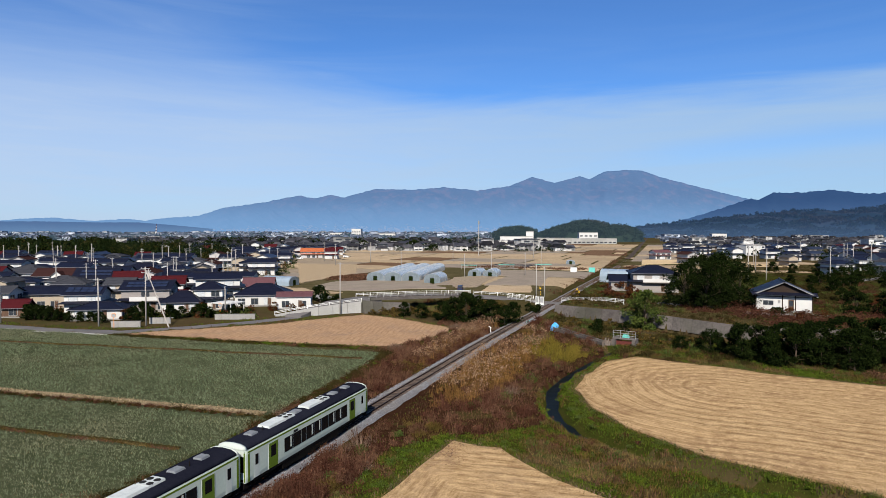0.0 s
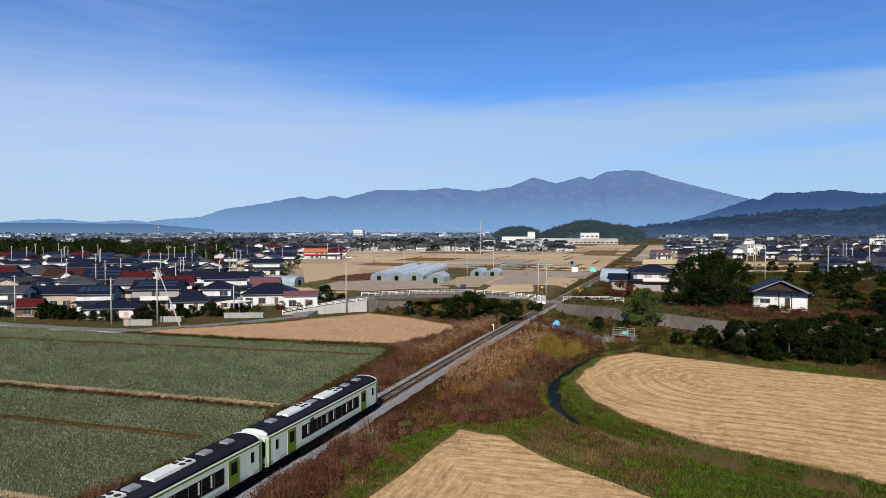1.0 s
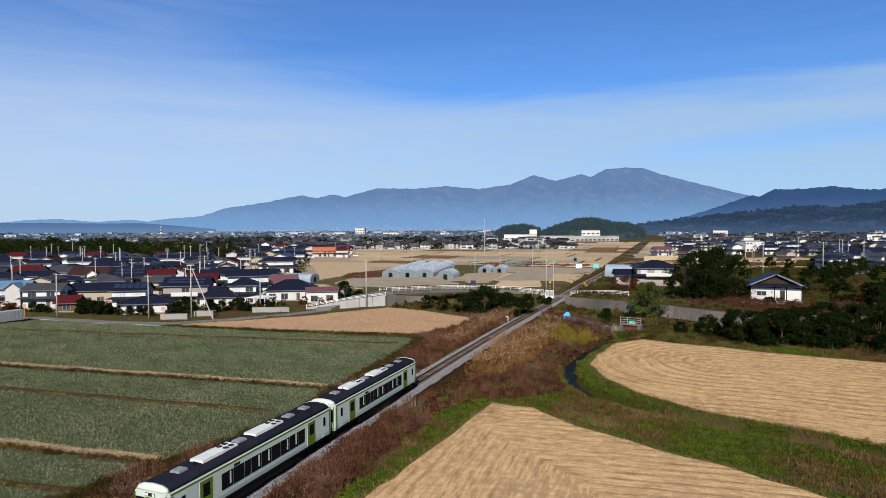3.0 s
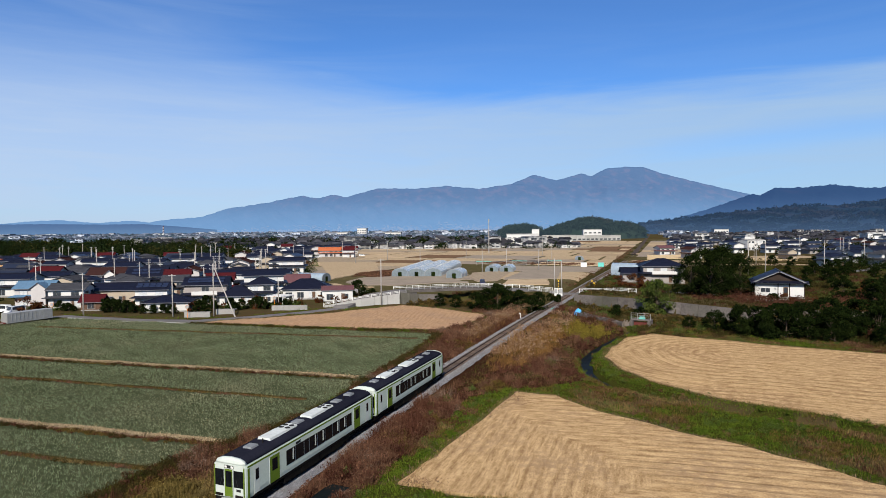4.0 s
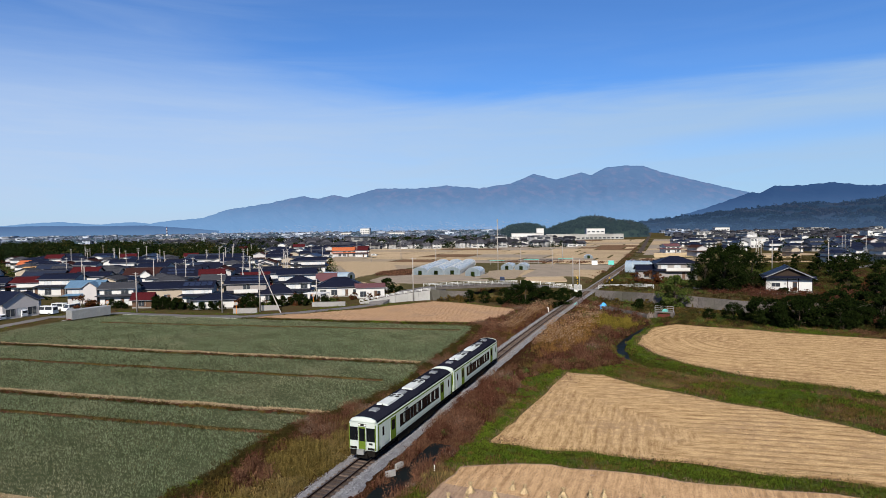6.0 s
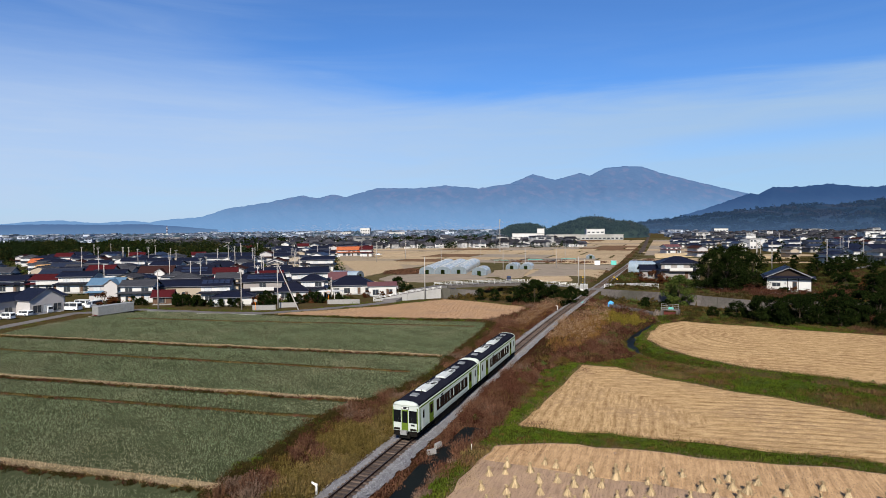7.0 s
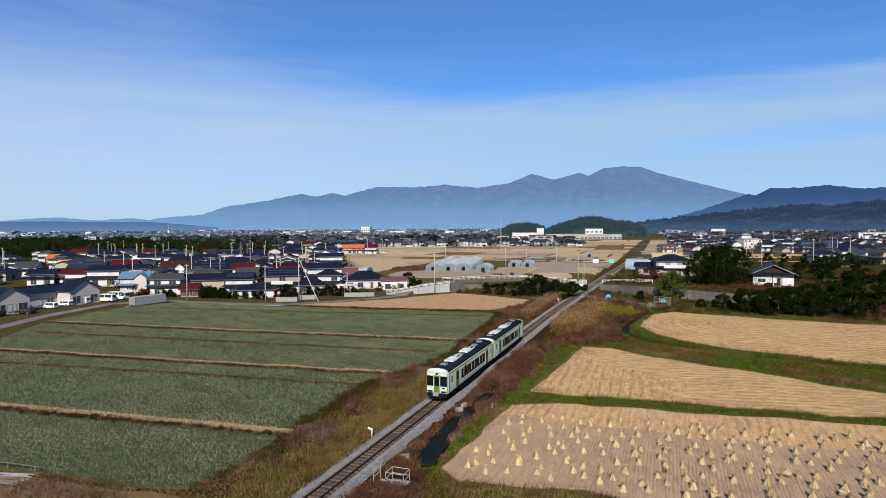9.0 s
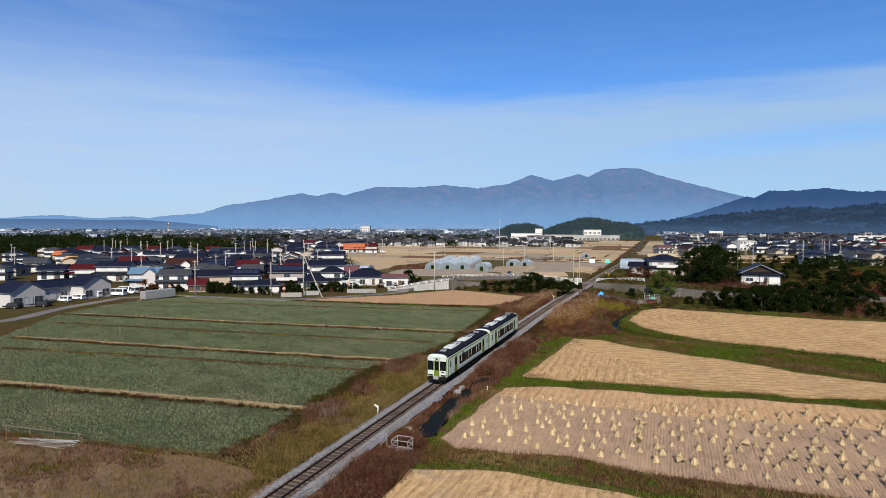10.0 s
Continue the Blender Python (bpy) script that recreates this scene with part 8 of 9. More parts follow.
def settle(count, gap, test, y0, y1, a0, a1):
    """Places for houses between two depths and two bearings (sideways per metre ahead)."""
    tries = 0
    while count and tries < 4000:
        tries += 1
        y = rv.uniform(y0, y1)
        x = rv.uniform(a0, a1) * (y + 5)
        if test(x, y) and free(x, y, gap):
            taken.append((x, y, gap))
            spots.append((x, y))
            count -= 1


settle(118, 12.2, lambda x, y: x < -52 - 0.22 * (y - 170) and (y < 358 or x / y > -0.34), 180, 440, -0.80, -0.20)
settle(8, 15.0, lambda x, y: True, 185, 330, -1.0, -0.80)
settle(26, 17.0, lambda x, y: True, 400, 560, -0.42, -0.16)
settle(64, 15.0, lambda x, y: x > track_x(y) + 28, 345, 640, 0.36, 0.80)
settle(20, 15.0, lambda x, y: x > track_x(y) + 60, 240, 345, 0.60, 0.84)
for i, (x, y) in enumerate(spots):
    k = i if i < len(variants) else rv.choice(MIX)
    at = pose(x, y, ground_z(x, y), 0, 0, FACING + VARIANTS[k][8] + rv.uniform(-9, 9)) @ Matrix.Scale(rv.uniform(0.88, 1.1), 4)
    if i < len(variants):
        variants[i].matrix_basis = at
    else:
        copy_thing(variants[k], at)

# far houses, too many to count
M_TOWNWALL = material("town_walls", (0.48, 0.475, 0.465), (0.10, 0.097, 0.095), 0.06, 0.3, 0.85, spread=0.5)
M_TOWNROOF = material("town_roofs", (0.0112, 0.0128, 0.0192), (0.04, 0.0384, 0.0416), 0.012, 0.2, 0.7, spread=0.6)
# distant copies of the town colours, paler and bluer with painted-in haze
M_HAZEDWALL = material("hazed_town_walls", (0.33, 0.36, 0.41), (0.14, 0.16, 0.20), 0.03, 0.4, 0.85, spread=0.5)
M_HAZEDROOF = material("hazed_town_roofs", (0.036, 0.046, 0.070), (0.095, 0.11, 0.14), 0.012, 0.2, 0.7, spread=0.6)
rt = np.random.default_rng(500)


def town(name, n, y0, y1, a0, a1, label, skip=None, size=1.0, tall=0.05, mats=None):
    y = y0 + (y1 - y0) * rt.random(n) ** 1.25
    x = rt.uniform(a0, a1, n) * y
    ok = np.abs(x - track_x(np.minimum(y, 2300))) > 25
    if skip is not None:
        ok &= ~skip(x, y)
    x, y = x[ok], y[ok]
    n = len(x)
    w, d = rt.uniform(7, 12, n) * size, rt.uniform(6, 8.5, n) * size
    h = rt.choice([3.0, 4.6, 5.6], n) * size * rt.uniform(0.85, 1.15, n)
    w, d = w * rt.uniform(0.7, 1.25, n), d * rt.uniform(0.8, 1.15, n)
    big = rt.random(n) < tall
    w, d, h = np.where(big, w * 2.6, w), np.where(big, d * 1.8, d), np.where(big, h * 1.7, h)
    rise = np.where(big, 0.4, d * 0.32)
    a = radians(FACING) + rt.choice([0, 0, math.pi / 2], n) + rt.normal(0, 0.15, n)
    base = ground_z(x, y, False)
    unit = np.array([(-1, -1), (1, -1), (1, 1), (-1, 1)], float) / 2

    def corners(gw, gd, z):
        lx, ly = unit[None, :, 0] * gw[:, None], unit[None, :, 1] * gd[:, None]
        return np.stack([x[:, None] + lx * np.cos(a)[:, None] - ly * np.sin(a)[:, None], y[:, None] + lx * np.sin(a)[:, None] + ly * np.cos(a)[:, None], np.repeat(z[:, None], 4, 1)], -1)

    lo, hi = corners(w, d, base - 0.5), corners(w, d, base + h)
    v = np.concatenate([lo, hi], 1).reshape(-1, 3)
    f = (np.arange(n)[:, None, None] * 8 + np.array([[0, 1, 5, 4], [1, 2, 6, 5], [2, 3, 7, 6], [3, 0, 4, 7], [4, 5, 6, 7]])[None]).reshape(-1, 4)
    ev = corners(w + 1.9, d + 1.9, base + h - 0.35)
    k = np.where(rt.random(n) < 0.5, 0.35, 0.96)
    ri = np.stack([corners(w * k, d * 0.02, base + h + rise)[:, q] for q in (0, 1)], 1)
    rvv = np.concatenate([ev, ri], 1).reshape(-1, 3)
    rf = (np.arange(n)[:, None, None] * 6 + np.array([[0, 1, 5, 4], [2, 3, 4, 5], [1, 2, 5, 5], [3, 0, 4, 4]])[None]).reshape(-1, 4)
    tris = np.concatenate([rf.reshape(n, 4, 4)[:, :2].reshape(-1, 4)[:, [0, 1, 2]], rf.reshape(n, 4, 4)[:, :2].reshape(-1, 4)[:, [0, 2, 3]], rf.reshape(n, 4, 4)[:, 2:].reshape(-1, 4)[:, :3]])
    holder = tagged(new(name), label, "town", kind="stuff")
    wall_mat, roof_mat = mats or (M_TOWNWALL, M_TOWNROOF)
    for nm, vv, ff, mt in (("walls", v, f, wall_mat), ("roofs", rvv, tris, roof_mat)):
        ob = new(nm, array_mesh(nm, vv, ff, [mt]))
        ob.parent = holder
        tagged(ob, kind="stuff")
    # dark window bands
    wv, wf, q = [], [], 0
    near = np.where(y < 1300)[0]
    lx = np.array([(-0.36, 0), (-0.06, 0), (0.08, 0), (0.36, 0)])
    for face in (0, 1):
        for zf in (0.2, 0.68):
            for s0, s1 in ((-0.36, -0.06), (0.08, 0.36)):
                gw, gd = (w, d) if face == 0 else (d, w)
                aa = a + face * math.pi / 2
                for t0, t1, zz in ((s0, s1, zf),):
                    p = []
                    for t, dz in ((t0, 0), (t1, 0), (t1, 0.17), (t0, 0.17)):
                        px, py = t * gw, -gd / 2 - 0.06
                        p.append(np.stack([x + px * np.cos(aa) - py * np.sin(aa), y + px * np.sin(aa) + py * np.cos(aa), base + h * (zz + dz)], -1))
                    wv.append(np.stack(p, 1)[near].reshape(-1, 3))
    if len(near):
        wv = np.concatenate(wv)
        ob = new("windows", array_mesh("windows", wv, np.arange(len(wv)).reshape(-1, 4), [M_GLASS]))
        ob.parent = holder
        tagged(ob, kind="stuff")


town("far_town", 420, 560, 1000, -0.55, 0.06, "crowded houses of the town beyond the paddies", lambda x, y: (x / y < -0.38) & (y < 640))
town("far_town", 420, 640, 1300, 0.36, 0.85, "houses on the far side of the railway")
town("far_town", 2400, 1000, 3300, -0.85, 0.42, "the distant town on the plain", None, 1.1, 0.06, (M_HAZEDWALL, M_HAZEDROOF))
town("far_town", 60, 560, 740, 0.02, 0.20, "houses along the far road")


# factories
def block(x, y, w, d, h, label, yaw=-6, z=None, band=True, name="factory", wall=None):
    b = tagged(base_at(name, x, y, z, yaw), label, "building")
    Mesh().box(-w / 2, w / 2, -d / 2, d / 2, -0.5, h).link("wall", wall or W_WHITE, b)
    Mesh().box(-w / 2 - 0.3, w / 2 + 0.3, -d / 2 - 0.3, d / 2 + 0.3, h, h + 0.6).link("parapet", M_WHITEWALL, b)
    if band:
        n = int(w / 6)
        for k in range(int(h / 4.2)):
            for i in range(n):
                q = -w / 2 + (i + 0.5) * w / n
                Mesh().box(q - 2.0, q + 2.0, -d / 2 - 0.12, -d / 2 + 0.1, 1.2 + 4.2 * k, 3.0 + 4.2 * k).link("window", M_GLASS, b)
    return b


block(84, 756, 40, 22, 11, "long white factory with window bands")
block(100, 752, 9, 9, 17, "square white factory tower", band=False)
block(82, 722, 52, 12, 6, "low white hall with dark doors")
block(142, 820, 46, 18, 8, "plain pale factory warehouse hall", wall=M_WHITEWALL)
block(206, 905, 27, 24, 15, "tall white block with upright ribs")
block(186, 858, 96, 22, 7, "long low pale factory warehouse", wall=M_WHITEWALL)
block(-140, 1300, 40, 14, 10, "white apartment block far off", name="apartment_building")
block(-238, 1500, 24, 16, 20, "white tower block far off", name="apartment_building")
block(-300, 1480, 60, 14, 10, "long white building far off", name="apartment_building")
block(575, 1300, 30, 20, 11, "white building at the foot of the hills", name="apartment_building")
mast = tagged(base_at("lattice_mast", -880, 1760), "red and white lattice mast above a white hall", "mast")
for k in range(8):
    r0, r1 = 5 - 0.55 * k, 5 - 0.55 * (k + 1)
    m = Mesh()
    for a in range(4):
        c, s = math.cos(a * 1.571 + 0.78), math.sin(a * 1.571 + 0.78)
        m.tube((r0 * c, r0 * s, 7 * k), (r1 * c, r1 * s, 7 * k + 7), 0.7, None, 5)
    m.link("section", M_RUST if k % 2 else M_WHITEPAINT, mast)
Mesh().box(-22, 22, -9, 9, 0, 14).link("hall", W_WHITE, mast)
mast.scale = (0.6, 0.6, 0.6)
tower = tagged(base_at("radio_pole", 24.3, 462), "tall slim grey antenna pole", "antenna pole")
Mesh().tube((0, 0, 0), (0, 0, 26), 0.35, 0.22, 8).link("pole", M_POLE, tower)
Mesh().tube((0, 0, 24), (0, 0, 26.6), 0.55, 0.55, 8).link("antenna", M_STEEL, tower)


def woods(name, x, y, z, h, spread, mat, label, seed, per=90, size=0.9):
    r = np.random.default_rng(seed)
    n = len(x)
    d = r.normal(size=(n, per, 3))
    d /= np.linalg.norm(d, axis=2)[:, :, None]
    d *= r.uniform(0.65, 1.0, (n, per, 1))
    lump = 1 + 0.25 * np.sin(d[:, :, 0:1] * 5 + r.uniform(0, 6, (n, 1, 1))) * np.cos(d[:, :, 1:2] * 5 + r.uniform(0, 6, (n, 1, 1)))
    c = np.stack([x, y, z + h * 0.5], -1)[:, None, :] + d * lump * np.stack([spread, spread, h * 0.52], -1)[:, None, :]
    v, f = leaf_tris(c.reshape(-1, 3), size, r)
    return tagged(new(name, array_mesh(name, v, f, [mat])), label, "woods", kind="stuff")


rw = np.random.default_rng(600)
n = 2000
y = 150 + 290 * rw.random(n) ** 1.4
x = -rw.uniform(0.22, 0.85, n) * y
tk = np.array([(a, b) for a, b, c in taken])
far_off = np.min(np.hypot(x[:, None] - tk[None, :, 0], y[:, None] - tk[None, :, 1]), 1)
s = (far_off > 6.0) & (x < -45 - 0.22 * (y - 170)) & (path_gap(x, y, ROAD_L) > 4) & (path_gap(x, y, [(-190, 430), (-128, 330), (-85, 262), (-60, 232), (-33, 198)]) > 5) & ~((x < -118) & (y < 172))
for k, (mat, lab) in enumerate(((M_LEAF, "dark garden trees and hedges between the houses"), (M_LEAF2, "green garden shrubs between the houses"), (M_LEAF3, "red-brown garden shrubs between the houses"))):
    q = s & (np.arange(n) % 7 >= (0, 4, 6)[k]) & (np.arange(n) % 7 < (4, 6, 7)[k])
    woods("garden_shrubs", x[q], y[q], ground_z(x[q], y[q], False) - 0.3, rw.uniform(1.2, 3.6, q.sum()) * np.where(y[q] < 178, 0.55, 1.0), rw.uniform(0.9, 2.2, q.sum()) * np.where(y[q] < 178, 0.7, 1.0), mat, lab, 610 + k, 110, 0.2)
n = 620
y = 372 + 200 * rw.random(n) ** 1.3
x = -rw.uniform(0.33, 0.95, n) * y
x = np.where(y < 440, np.minimum(x, -0.38 * y), x)
tall = np.clip(10.0 + 5.5 * rough(x, y, 24.0, 3.0) + rw.normal(0, 1.8, n), 3.5, 18) * np.interp(-x / y, [0.3, 0.45, 0.8], [0.6, 0.85, 1.0])
for k, (mat, lab) in enumerate(((M_LEAF, "belt of dark trees behind the village"), (M_BELT, "belt of green trees behind the village"), (M_OLIVETREE, "olive autumn trees behind the village"))):
    q = (np.arange(n) % 9 >= (0, 4, 8)[k]) & (np.arange(n) % 9 < (4, 8, 9)[k])
    woods("woods", x[q], y[q], ground_z(x[q], y[q], False), tall[q], tall[q] * rw.uniform(0.36, 0.62, q.sum()), mat, lab, 601 + 30 * k, 230, 0.46)
n = 1900
y = rw.uniform(600, 2600, n)
x = rw.uniform(-0.85, 0.30, n) * y
back = (x / y < 0.06) | (y > 1150)
x, y, n = x[back], y[back], int(back.sum())
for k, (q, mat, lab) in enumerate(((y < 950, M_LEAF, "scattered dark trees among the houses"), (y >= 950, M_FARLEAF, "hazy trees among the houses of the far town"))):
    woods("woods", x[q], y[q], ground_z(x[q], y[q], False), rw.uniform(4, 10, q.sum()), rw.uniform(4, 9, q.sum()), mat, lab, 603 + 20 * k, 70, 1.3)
n = 150
y = rw.uniform(545, 640, n)
x = rw.uniform(-0.36, 0.19, n) * y
s = np.abs(x - track_x(y)) > 9
woods("woods", x[s], y[s], ground_z(x[s], y[s], False) - 0.3, rw.uniform(1.5, 6.5, s.sum()), rw.uniform(1.5, 4.5, s.sum()), M_BELT, "dark garden trees at the edge of the far paddies", 621, 110, 0.45)
n = 120
y = rw.uniform(360, 900, n)
x = rw.uniform(0.40, 0.85, n) * y + 20
woods("woods", x, y, ground_z(x, y, False), rw.uniform(3, 8, n), rw.uniform(2.5, 5, n), M_LEAF, "trees among the houses beyond the railway", 604, 80, 0.7)
n = 230
y = rw.uniform(165, 345, n)
x = rw.uniform(0.50, 0.86, n) * y
woods("woods", x, y, ground_z(x, y, False) - 0.6, rw.uniform(0.8, 2.2, n), rw.uniform(1.2, 2.8, n), M_DARKWEED, "dark olive scrub on the bank beyond the stone wall", 608, 260, 0.16)
n = 90
y = rw.uniform(210, 345, n)
x = rw.uniform(0.63, 0.86, n) * y
woods("woods", x, y, ground_z(x, y, False) - 0.6, rw.uniform(3, 6.5, n), rw.uniform(2, 3.6, n), M_LEAF, "dark trees on the bank beyond the stone wall", 609, 420, 0.24)
n = 40
y = rw.uniform(210, 330, n)
x = track_x(y) + rw.uniform(6, 12, n)
woods("woods", x, y, ground_z(x, y, False) - 0.5, rw.uniform(1.0, 2.6, n), rw.uniform(1.2, 2.2, n), M_WEED, "brown scrub along the railway", 605, 80, 0.25)
n = 50
y = rw.uniform(190, 520, n)
x = track_x(y) - rw.uniform(4.5, 7, n)
woods("woods", x, y, ground_z(x, y, False) - 0.5, rw.uniform(0.8, 1.7, n), rw.uniform(1.2, 2.2, n), M_WEED, "brown scrub along the railway", 606, 60, 0.2)

n = 800
x, y = rw.uniform(62, 135, n), rw.uniform(76, 142, n)
s = ~inside(x, y, ROUND) & (y > 92 - 0.25 * (x - 62)) & (np.abs(y - np.interp(x, WALL_X, WALL_Y)) > 2.0) & (path_gap(x, y, [(80.5, 143), (80.6, 143)]) > 12)
x, y = x[s], y[s]
woods("scrub", x, y, ground_z(x, y, False) - 0.4, rw.uniform(1.0, 2.9, len(x)), rw.uniform(1.0, 2.4, len(x)), M_MAROON, "reddish-brown scrub beside the round paddy", 612, 200, 0.13)
x, y = rw.uniform(-44, -26, 90), rw.uniform(246, 268, 90)
woods("scrub", x, y, ground_z(x, y, False) - 0.4, rw.uniform(0.7, 1.6, 90), rw.uniform(1.2, 2.6, 90), M_WEED, "brown scrub beside the greenhouses", 613, 60, 0.25)
u, vv = rw.uniform(-60, 2, 160), rw.normal(118, 3.5, 160)
x, y = 30 + u * UX - vv * UY, 200 + u * UY + vv * UX
woods("scrub", x, y, ground_z(x, y, False) - 0.4, rw.uniform(0.5, 1.3, 160), rw.uniform(1.2, 2.6, 160), M_WEED, "brown scrub line between the paddies", 614, 50, 0.28)

def ridge(name, radius, depth, skyline, mat, label, rugged=0.3, n=520, rows=46, seed=0.0, relief=0.12):
    """A range of hills on an arc about the plain. Skyline: bearing in degrees and height in thousandths of the distance."""
    sa, sh = np.array(skyline, float).T
    az = np.linspace(sa[0], sa[-1], n)
    top = np.interp(az, sa, sh)
    blur = np.hanning(5)
    top = np.convolve(np.pad(top, 2, "edge"), blur / blur.sum(), "valid")
    jag = rugged * (0.5 * np.sin(az * 5.1 + seed + np.sin(az * 2.3)) + 0.35 * np.sin(az * 11.7 + 2 * np.sin(az * 3.1)) + 0.3 * np.sin(az * 27.3 + 3 * np.sin(az * 7.7))) * np.clip(top / 20, 0, 1)
    t = np.linspace(0, 1, rows)[:, None]
    R = radius - depth * (1 - t) + 0 * az[None]
    sx, sy = radius * np.radians(az)[None] + 90 * seed, t * np.maximum(top, 8)[None] * radius / 1000 * 1.6
    spur = 0.6 * rough(sx + 0.6 * sy, sy, 0.045 * radius, seed) + 0.45 * rough(sx - 0.5 * sy, sy, 0.02 * radius, seed + 2) + 0.3 * rough(sx + 0.4 * sy, sy, 0.009 * radius, seed + 4)
    k = np.clip(t ** 1.1 + relief * spur * np.sin(math.pi * t), 0, 1.0)
    z = EYE.z - 26 + (radius * top[None] / 1000 + 26) * k + jag[None] * radius / 1000 * t ** 8
    v = np.stack([EYE.x + R * np.sin(np.radians(az))[None], EYE.y + R * np.cos(np.radians(az))[None], z], -1)
    back = v[-1:].copy()
    back[..., 2] = -30
    v = np.concatenate([v, back])
    i = np.arange(v.shape[0] * n).reshape(v.shape[0], n)
    q = np.stack([i[:-1, :-1], i[:-1, 1:], i[1:, 1:], i[1:, :-1]], -1).reshape(-1, 4)
    return tagged(new(name, array_mesh(name, v.reshape(-1, 3), q, [mat], True)), label, "mountain", kind="structure")


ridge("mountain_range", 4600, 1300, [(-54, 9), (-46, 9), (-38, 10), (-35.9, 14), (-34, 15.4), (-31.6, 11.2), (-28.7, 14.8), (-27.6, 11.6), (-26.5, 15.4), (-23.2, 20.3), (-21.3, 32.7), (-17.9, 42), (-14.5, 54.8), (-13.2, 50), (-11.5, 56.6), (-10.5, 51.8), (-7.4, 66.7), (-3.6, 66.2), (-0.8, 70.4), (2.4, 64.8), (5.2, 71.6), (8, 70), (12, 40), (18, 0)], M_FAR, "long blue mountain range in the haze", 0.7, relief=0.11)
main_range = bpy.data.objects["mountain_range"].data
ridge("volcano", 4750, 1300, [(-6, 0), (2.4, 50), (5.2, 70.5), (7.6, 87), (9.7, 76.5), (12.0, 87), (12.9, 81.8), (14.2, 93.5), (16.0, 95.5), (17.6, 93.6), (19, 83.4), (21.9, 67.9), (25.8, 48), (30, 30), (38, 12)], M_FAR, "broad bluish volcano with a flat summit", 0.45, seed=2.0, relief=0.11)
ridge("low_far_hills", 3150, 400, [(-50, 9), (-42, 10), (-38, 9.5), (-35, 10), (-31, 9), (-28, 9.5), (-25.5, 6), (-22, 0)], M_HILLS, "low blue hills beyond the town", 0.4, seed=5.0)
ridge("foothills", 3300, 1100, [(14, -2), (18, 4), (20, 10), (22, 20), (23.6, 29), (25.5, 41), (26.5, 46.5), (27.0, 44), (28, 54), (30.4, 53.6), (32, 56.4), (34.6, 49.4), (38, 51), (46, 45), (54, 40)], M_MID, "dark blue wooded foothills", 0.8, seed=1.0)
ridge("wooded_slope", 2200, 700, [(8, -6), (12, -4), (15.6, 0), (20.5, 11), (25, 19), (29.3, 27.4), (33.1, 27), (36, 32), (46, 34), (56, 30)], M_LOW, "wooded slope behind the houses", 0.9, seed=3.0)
# villages on the lower slopes
pick = np.random.default_rng(640)
co = np.zeros(len(main_range.vertices) * 3, np.float32)
main_range.vertices.foreach_get("co", co)
co = co.reshape(-1, 520, 3)
rws, cls = pick.integers(0, 10, 34000), np.clip(pick.normal(330, 130, 34000), 10, 515).astype(int)
keep = pick.random(34000) < np.exp(-rws / 2.3) * (0.45 + 0.55 * (np.sin(cls * 0.09 + rws * 0.7) > 0))
spot = co[rws[keep], cls[keep]] + pick.uniform(-25, 25, (keep.sum(), 3)) * np.array([1, 0.4, 0])
w = pick.uniform(2.0, 6.5, len(spot))
hgt = pick.uniform(1.2, 2.6, len(spot))
unit = np.array([(-1, -1, -1), (1, -1, -1), (1, 1, -1), (-1, 1, -1), (-1, -1, 1), (1, -1, 1), (1, 1, 1), (-1, 1, 1)], float)
v = spot[:, None, :] + unit[None] * np.stack([w, w * 0.5, hgt], -1)[:, None, :]
f = (np.arange(len(spot))[:, None, None] * 8 + np.array([[0, 1, 5, 4], [1, 2, 6, 5], [2, 3, 7, 6], [3, 0, 4, 7], [4, 5, 6, 7]])[None]).reshape(-1, 4)
# village walls emit a pale blue haze glow of their own
M_SPECK = haze_material("far_hazy_walls", (0.045, 0.052, 0.066), (0.165, 0.27, 0.45), 0.53)
tagged(new("slope_villages", array_mesh("slope_villages", v.reshape(-1, 3), f, [M_SPECK])), "pale specks of villages on the mountain foot", "town", kind="stuff")

# tree-covered knoll behind the factories
kx, ky = np.meshgrid(np.linspace(-1.2, 1.2, 60), np.linspace(-1.2, 1.2, 30))


def knoll_z(a, b):
    return np.maximum(np.clip(1 - (a + 0.67) ** 2 / 0.10 - b * b, 0, 1) ** 0.5 * 19, np.clip(1 - (a - 0.27) ** 2 / 0.42 - b * b, 0, 1) ** 0.5 * (28 + 3 * np.sin(a * 9)))


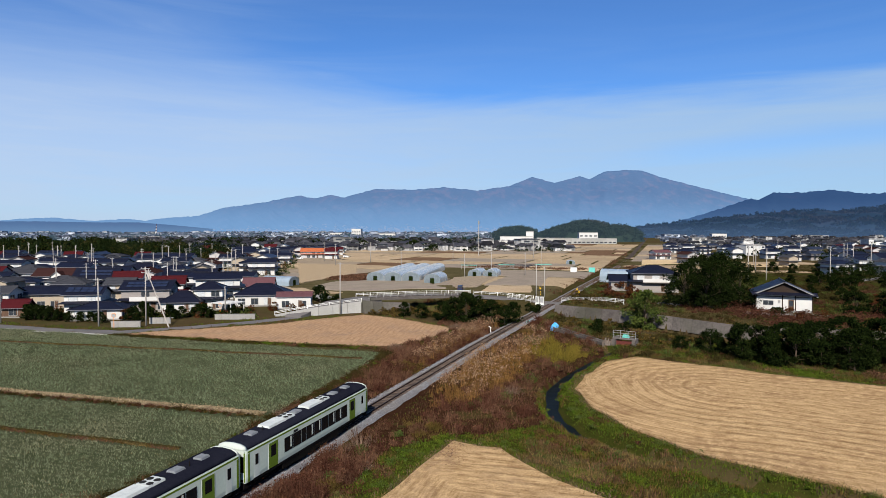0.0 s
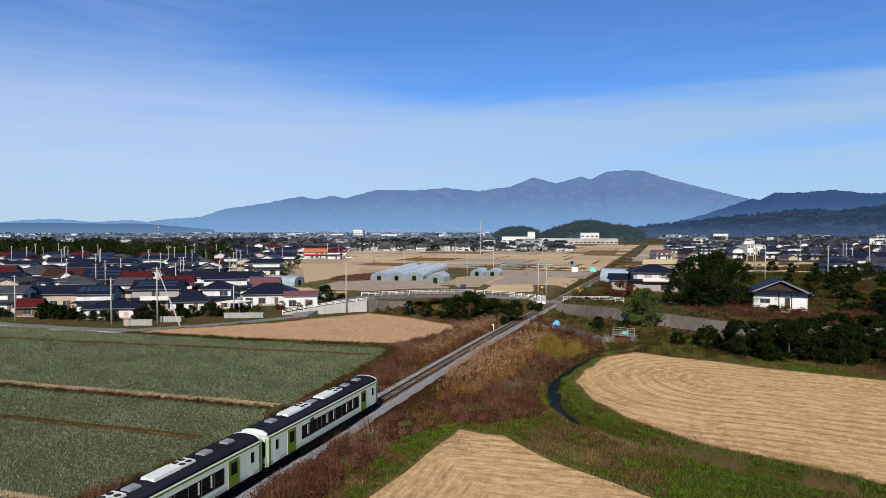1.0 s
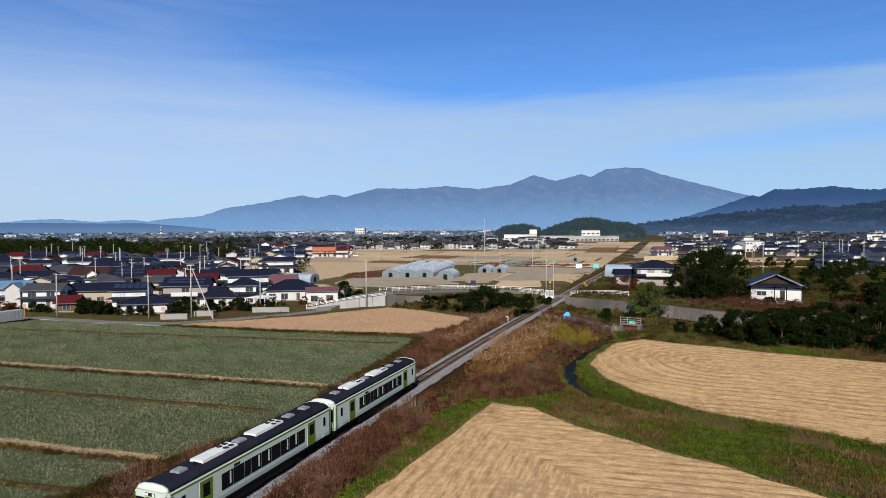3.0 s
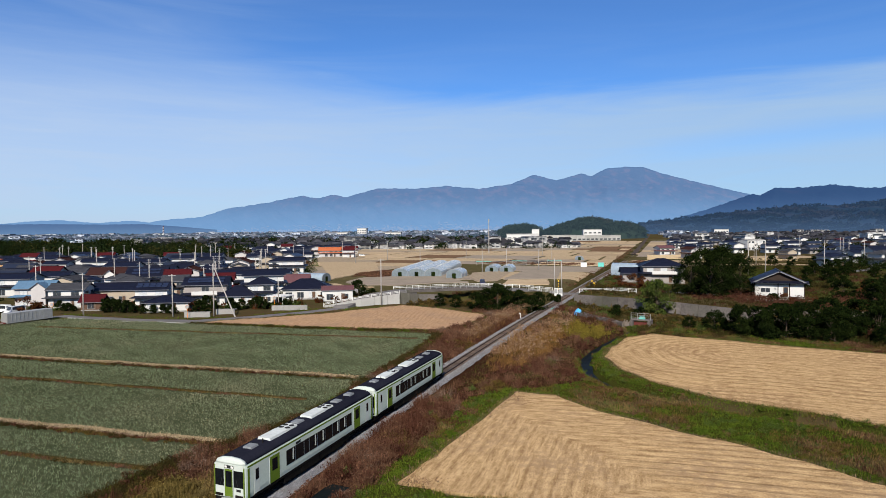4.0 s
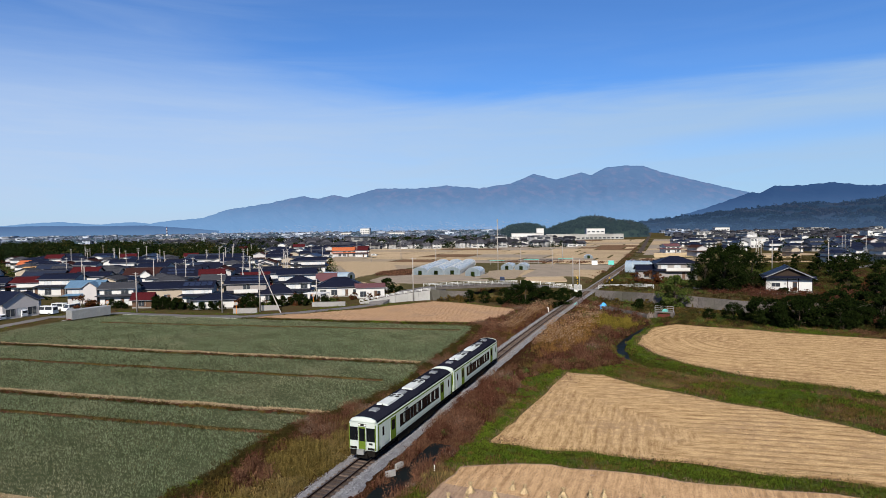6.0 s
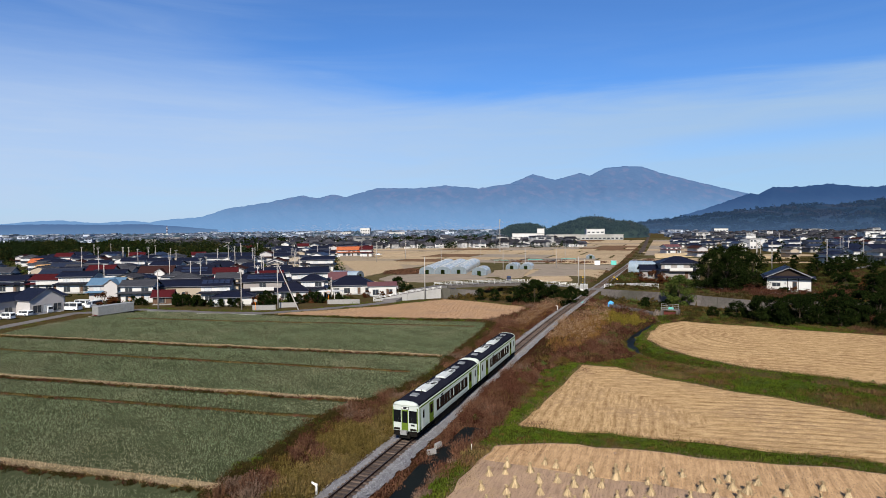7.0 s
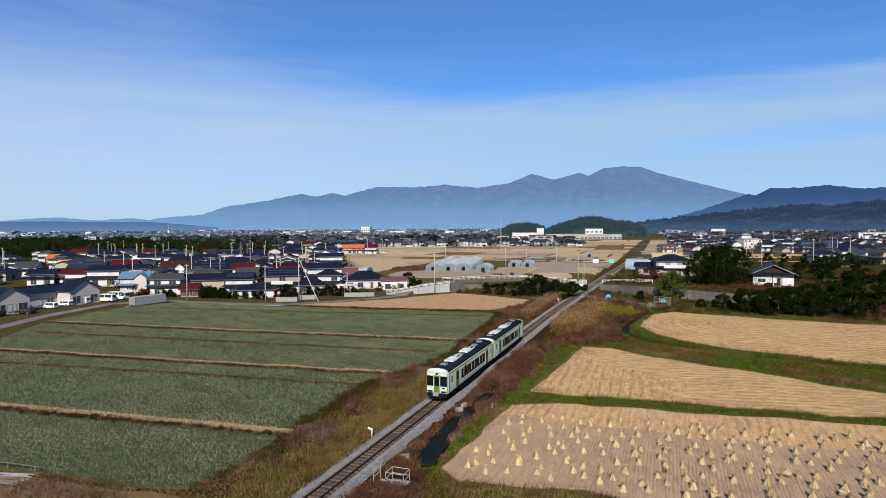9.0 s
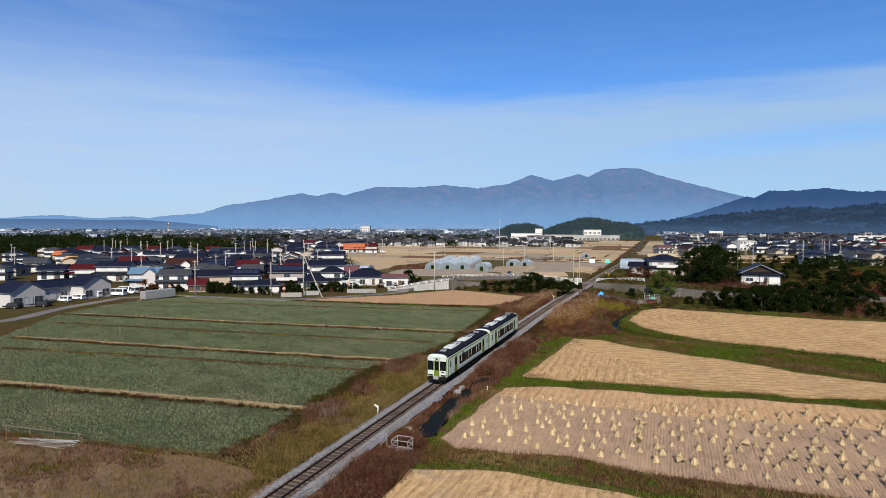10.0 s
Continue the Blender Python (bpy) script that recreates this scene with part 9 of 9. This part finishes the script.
KX, KY, KW, KD = 205, 1040, 135, 90
kz = knoll_z(kx, ky)
i = np.arange(kx.size).reshape(kx.shape)
q = np.stack([i[:-1, :-1], i[:-1, 1:], i[1:, 1:], i[1:, :-1]], -1).reshape(-1, 4)
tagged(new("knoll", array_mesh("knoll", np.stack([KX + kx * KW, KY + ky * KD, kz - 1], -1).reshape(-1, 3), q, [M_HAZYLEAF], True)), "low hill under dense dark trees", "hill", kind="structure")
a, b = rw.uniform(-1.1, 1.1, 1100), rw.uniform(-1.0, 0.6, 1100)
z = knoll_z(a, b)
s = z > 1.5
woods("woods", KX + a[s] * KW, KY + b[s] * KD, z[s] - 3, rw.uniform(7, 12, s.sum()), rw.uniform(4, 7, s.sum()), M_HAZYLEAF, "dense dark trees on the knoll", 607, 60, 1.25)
slope_range = bpy.data.objects["wooded_slope"].data
co = np.zeros(len(slope_range.vertices) * 3, np.float32)
slope_range.vertices.foreach_get("co", co)
co = co.reshape(-1, 520, 3)
rws, cls = rw.integers(1, 46, 5200), rw.integers(60, 420, 5200)
spot = co[rws, cls] + rw.uniform(-4, 4, (5200, 3)) * np.array([1, 1, 0])
patchy = np.sin(cls * 0.11 + 2 * np.sin(rws * 0.35)) > -0.55
spot = spot[patchy]
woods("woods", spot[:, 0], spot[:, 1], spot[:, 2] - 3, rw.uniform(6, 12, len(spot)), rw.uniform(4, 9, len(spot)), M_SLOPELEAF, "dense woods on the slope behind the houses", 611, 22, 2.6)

# ---- sleepers, last ----
sleeper = Mesh().box(-1.05, 1.05, -0.11, 0.11, -0.24, -0.145, 0, None, 0.012).mesh("sleeper", M_SLEEPER)
ys = np.arange(14, 200, 0.62)
for x, y, tx, ty in zip(*along(14, 200, 0.62)):
    ob = new("sleeper", sleeper)
    ob.parent = track
    ob.matrix_basis = pose(x, y, rng.uniform(-0.01, 0.01), 0, 0, -math.degrees(math.atan2(tx, ty)) + rng.uniform(-1, 1))
m = Mesh()
for y0, y1 in ((-100, 14), (200.2, 419)):
    for x, y, tx, ty in zip(*along(y0, y1, 0.62)):
        m.box(-1.05, 1.05, -0.11, 0.11, -0.24, -0.145, 0, pose(x, y, 0, 0, 0, -math.degrees(math.atan2(tx, ty))))
tagged(m.link("sleepers", M_SLEEPER, track), "weathered sleepers farther along the line", kind="stuff")
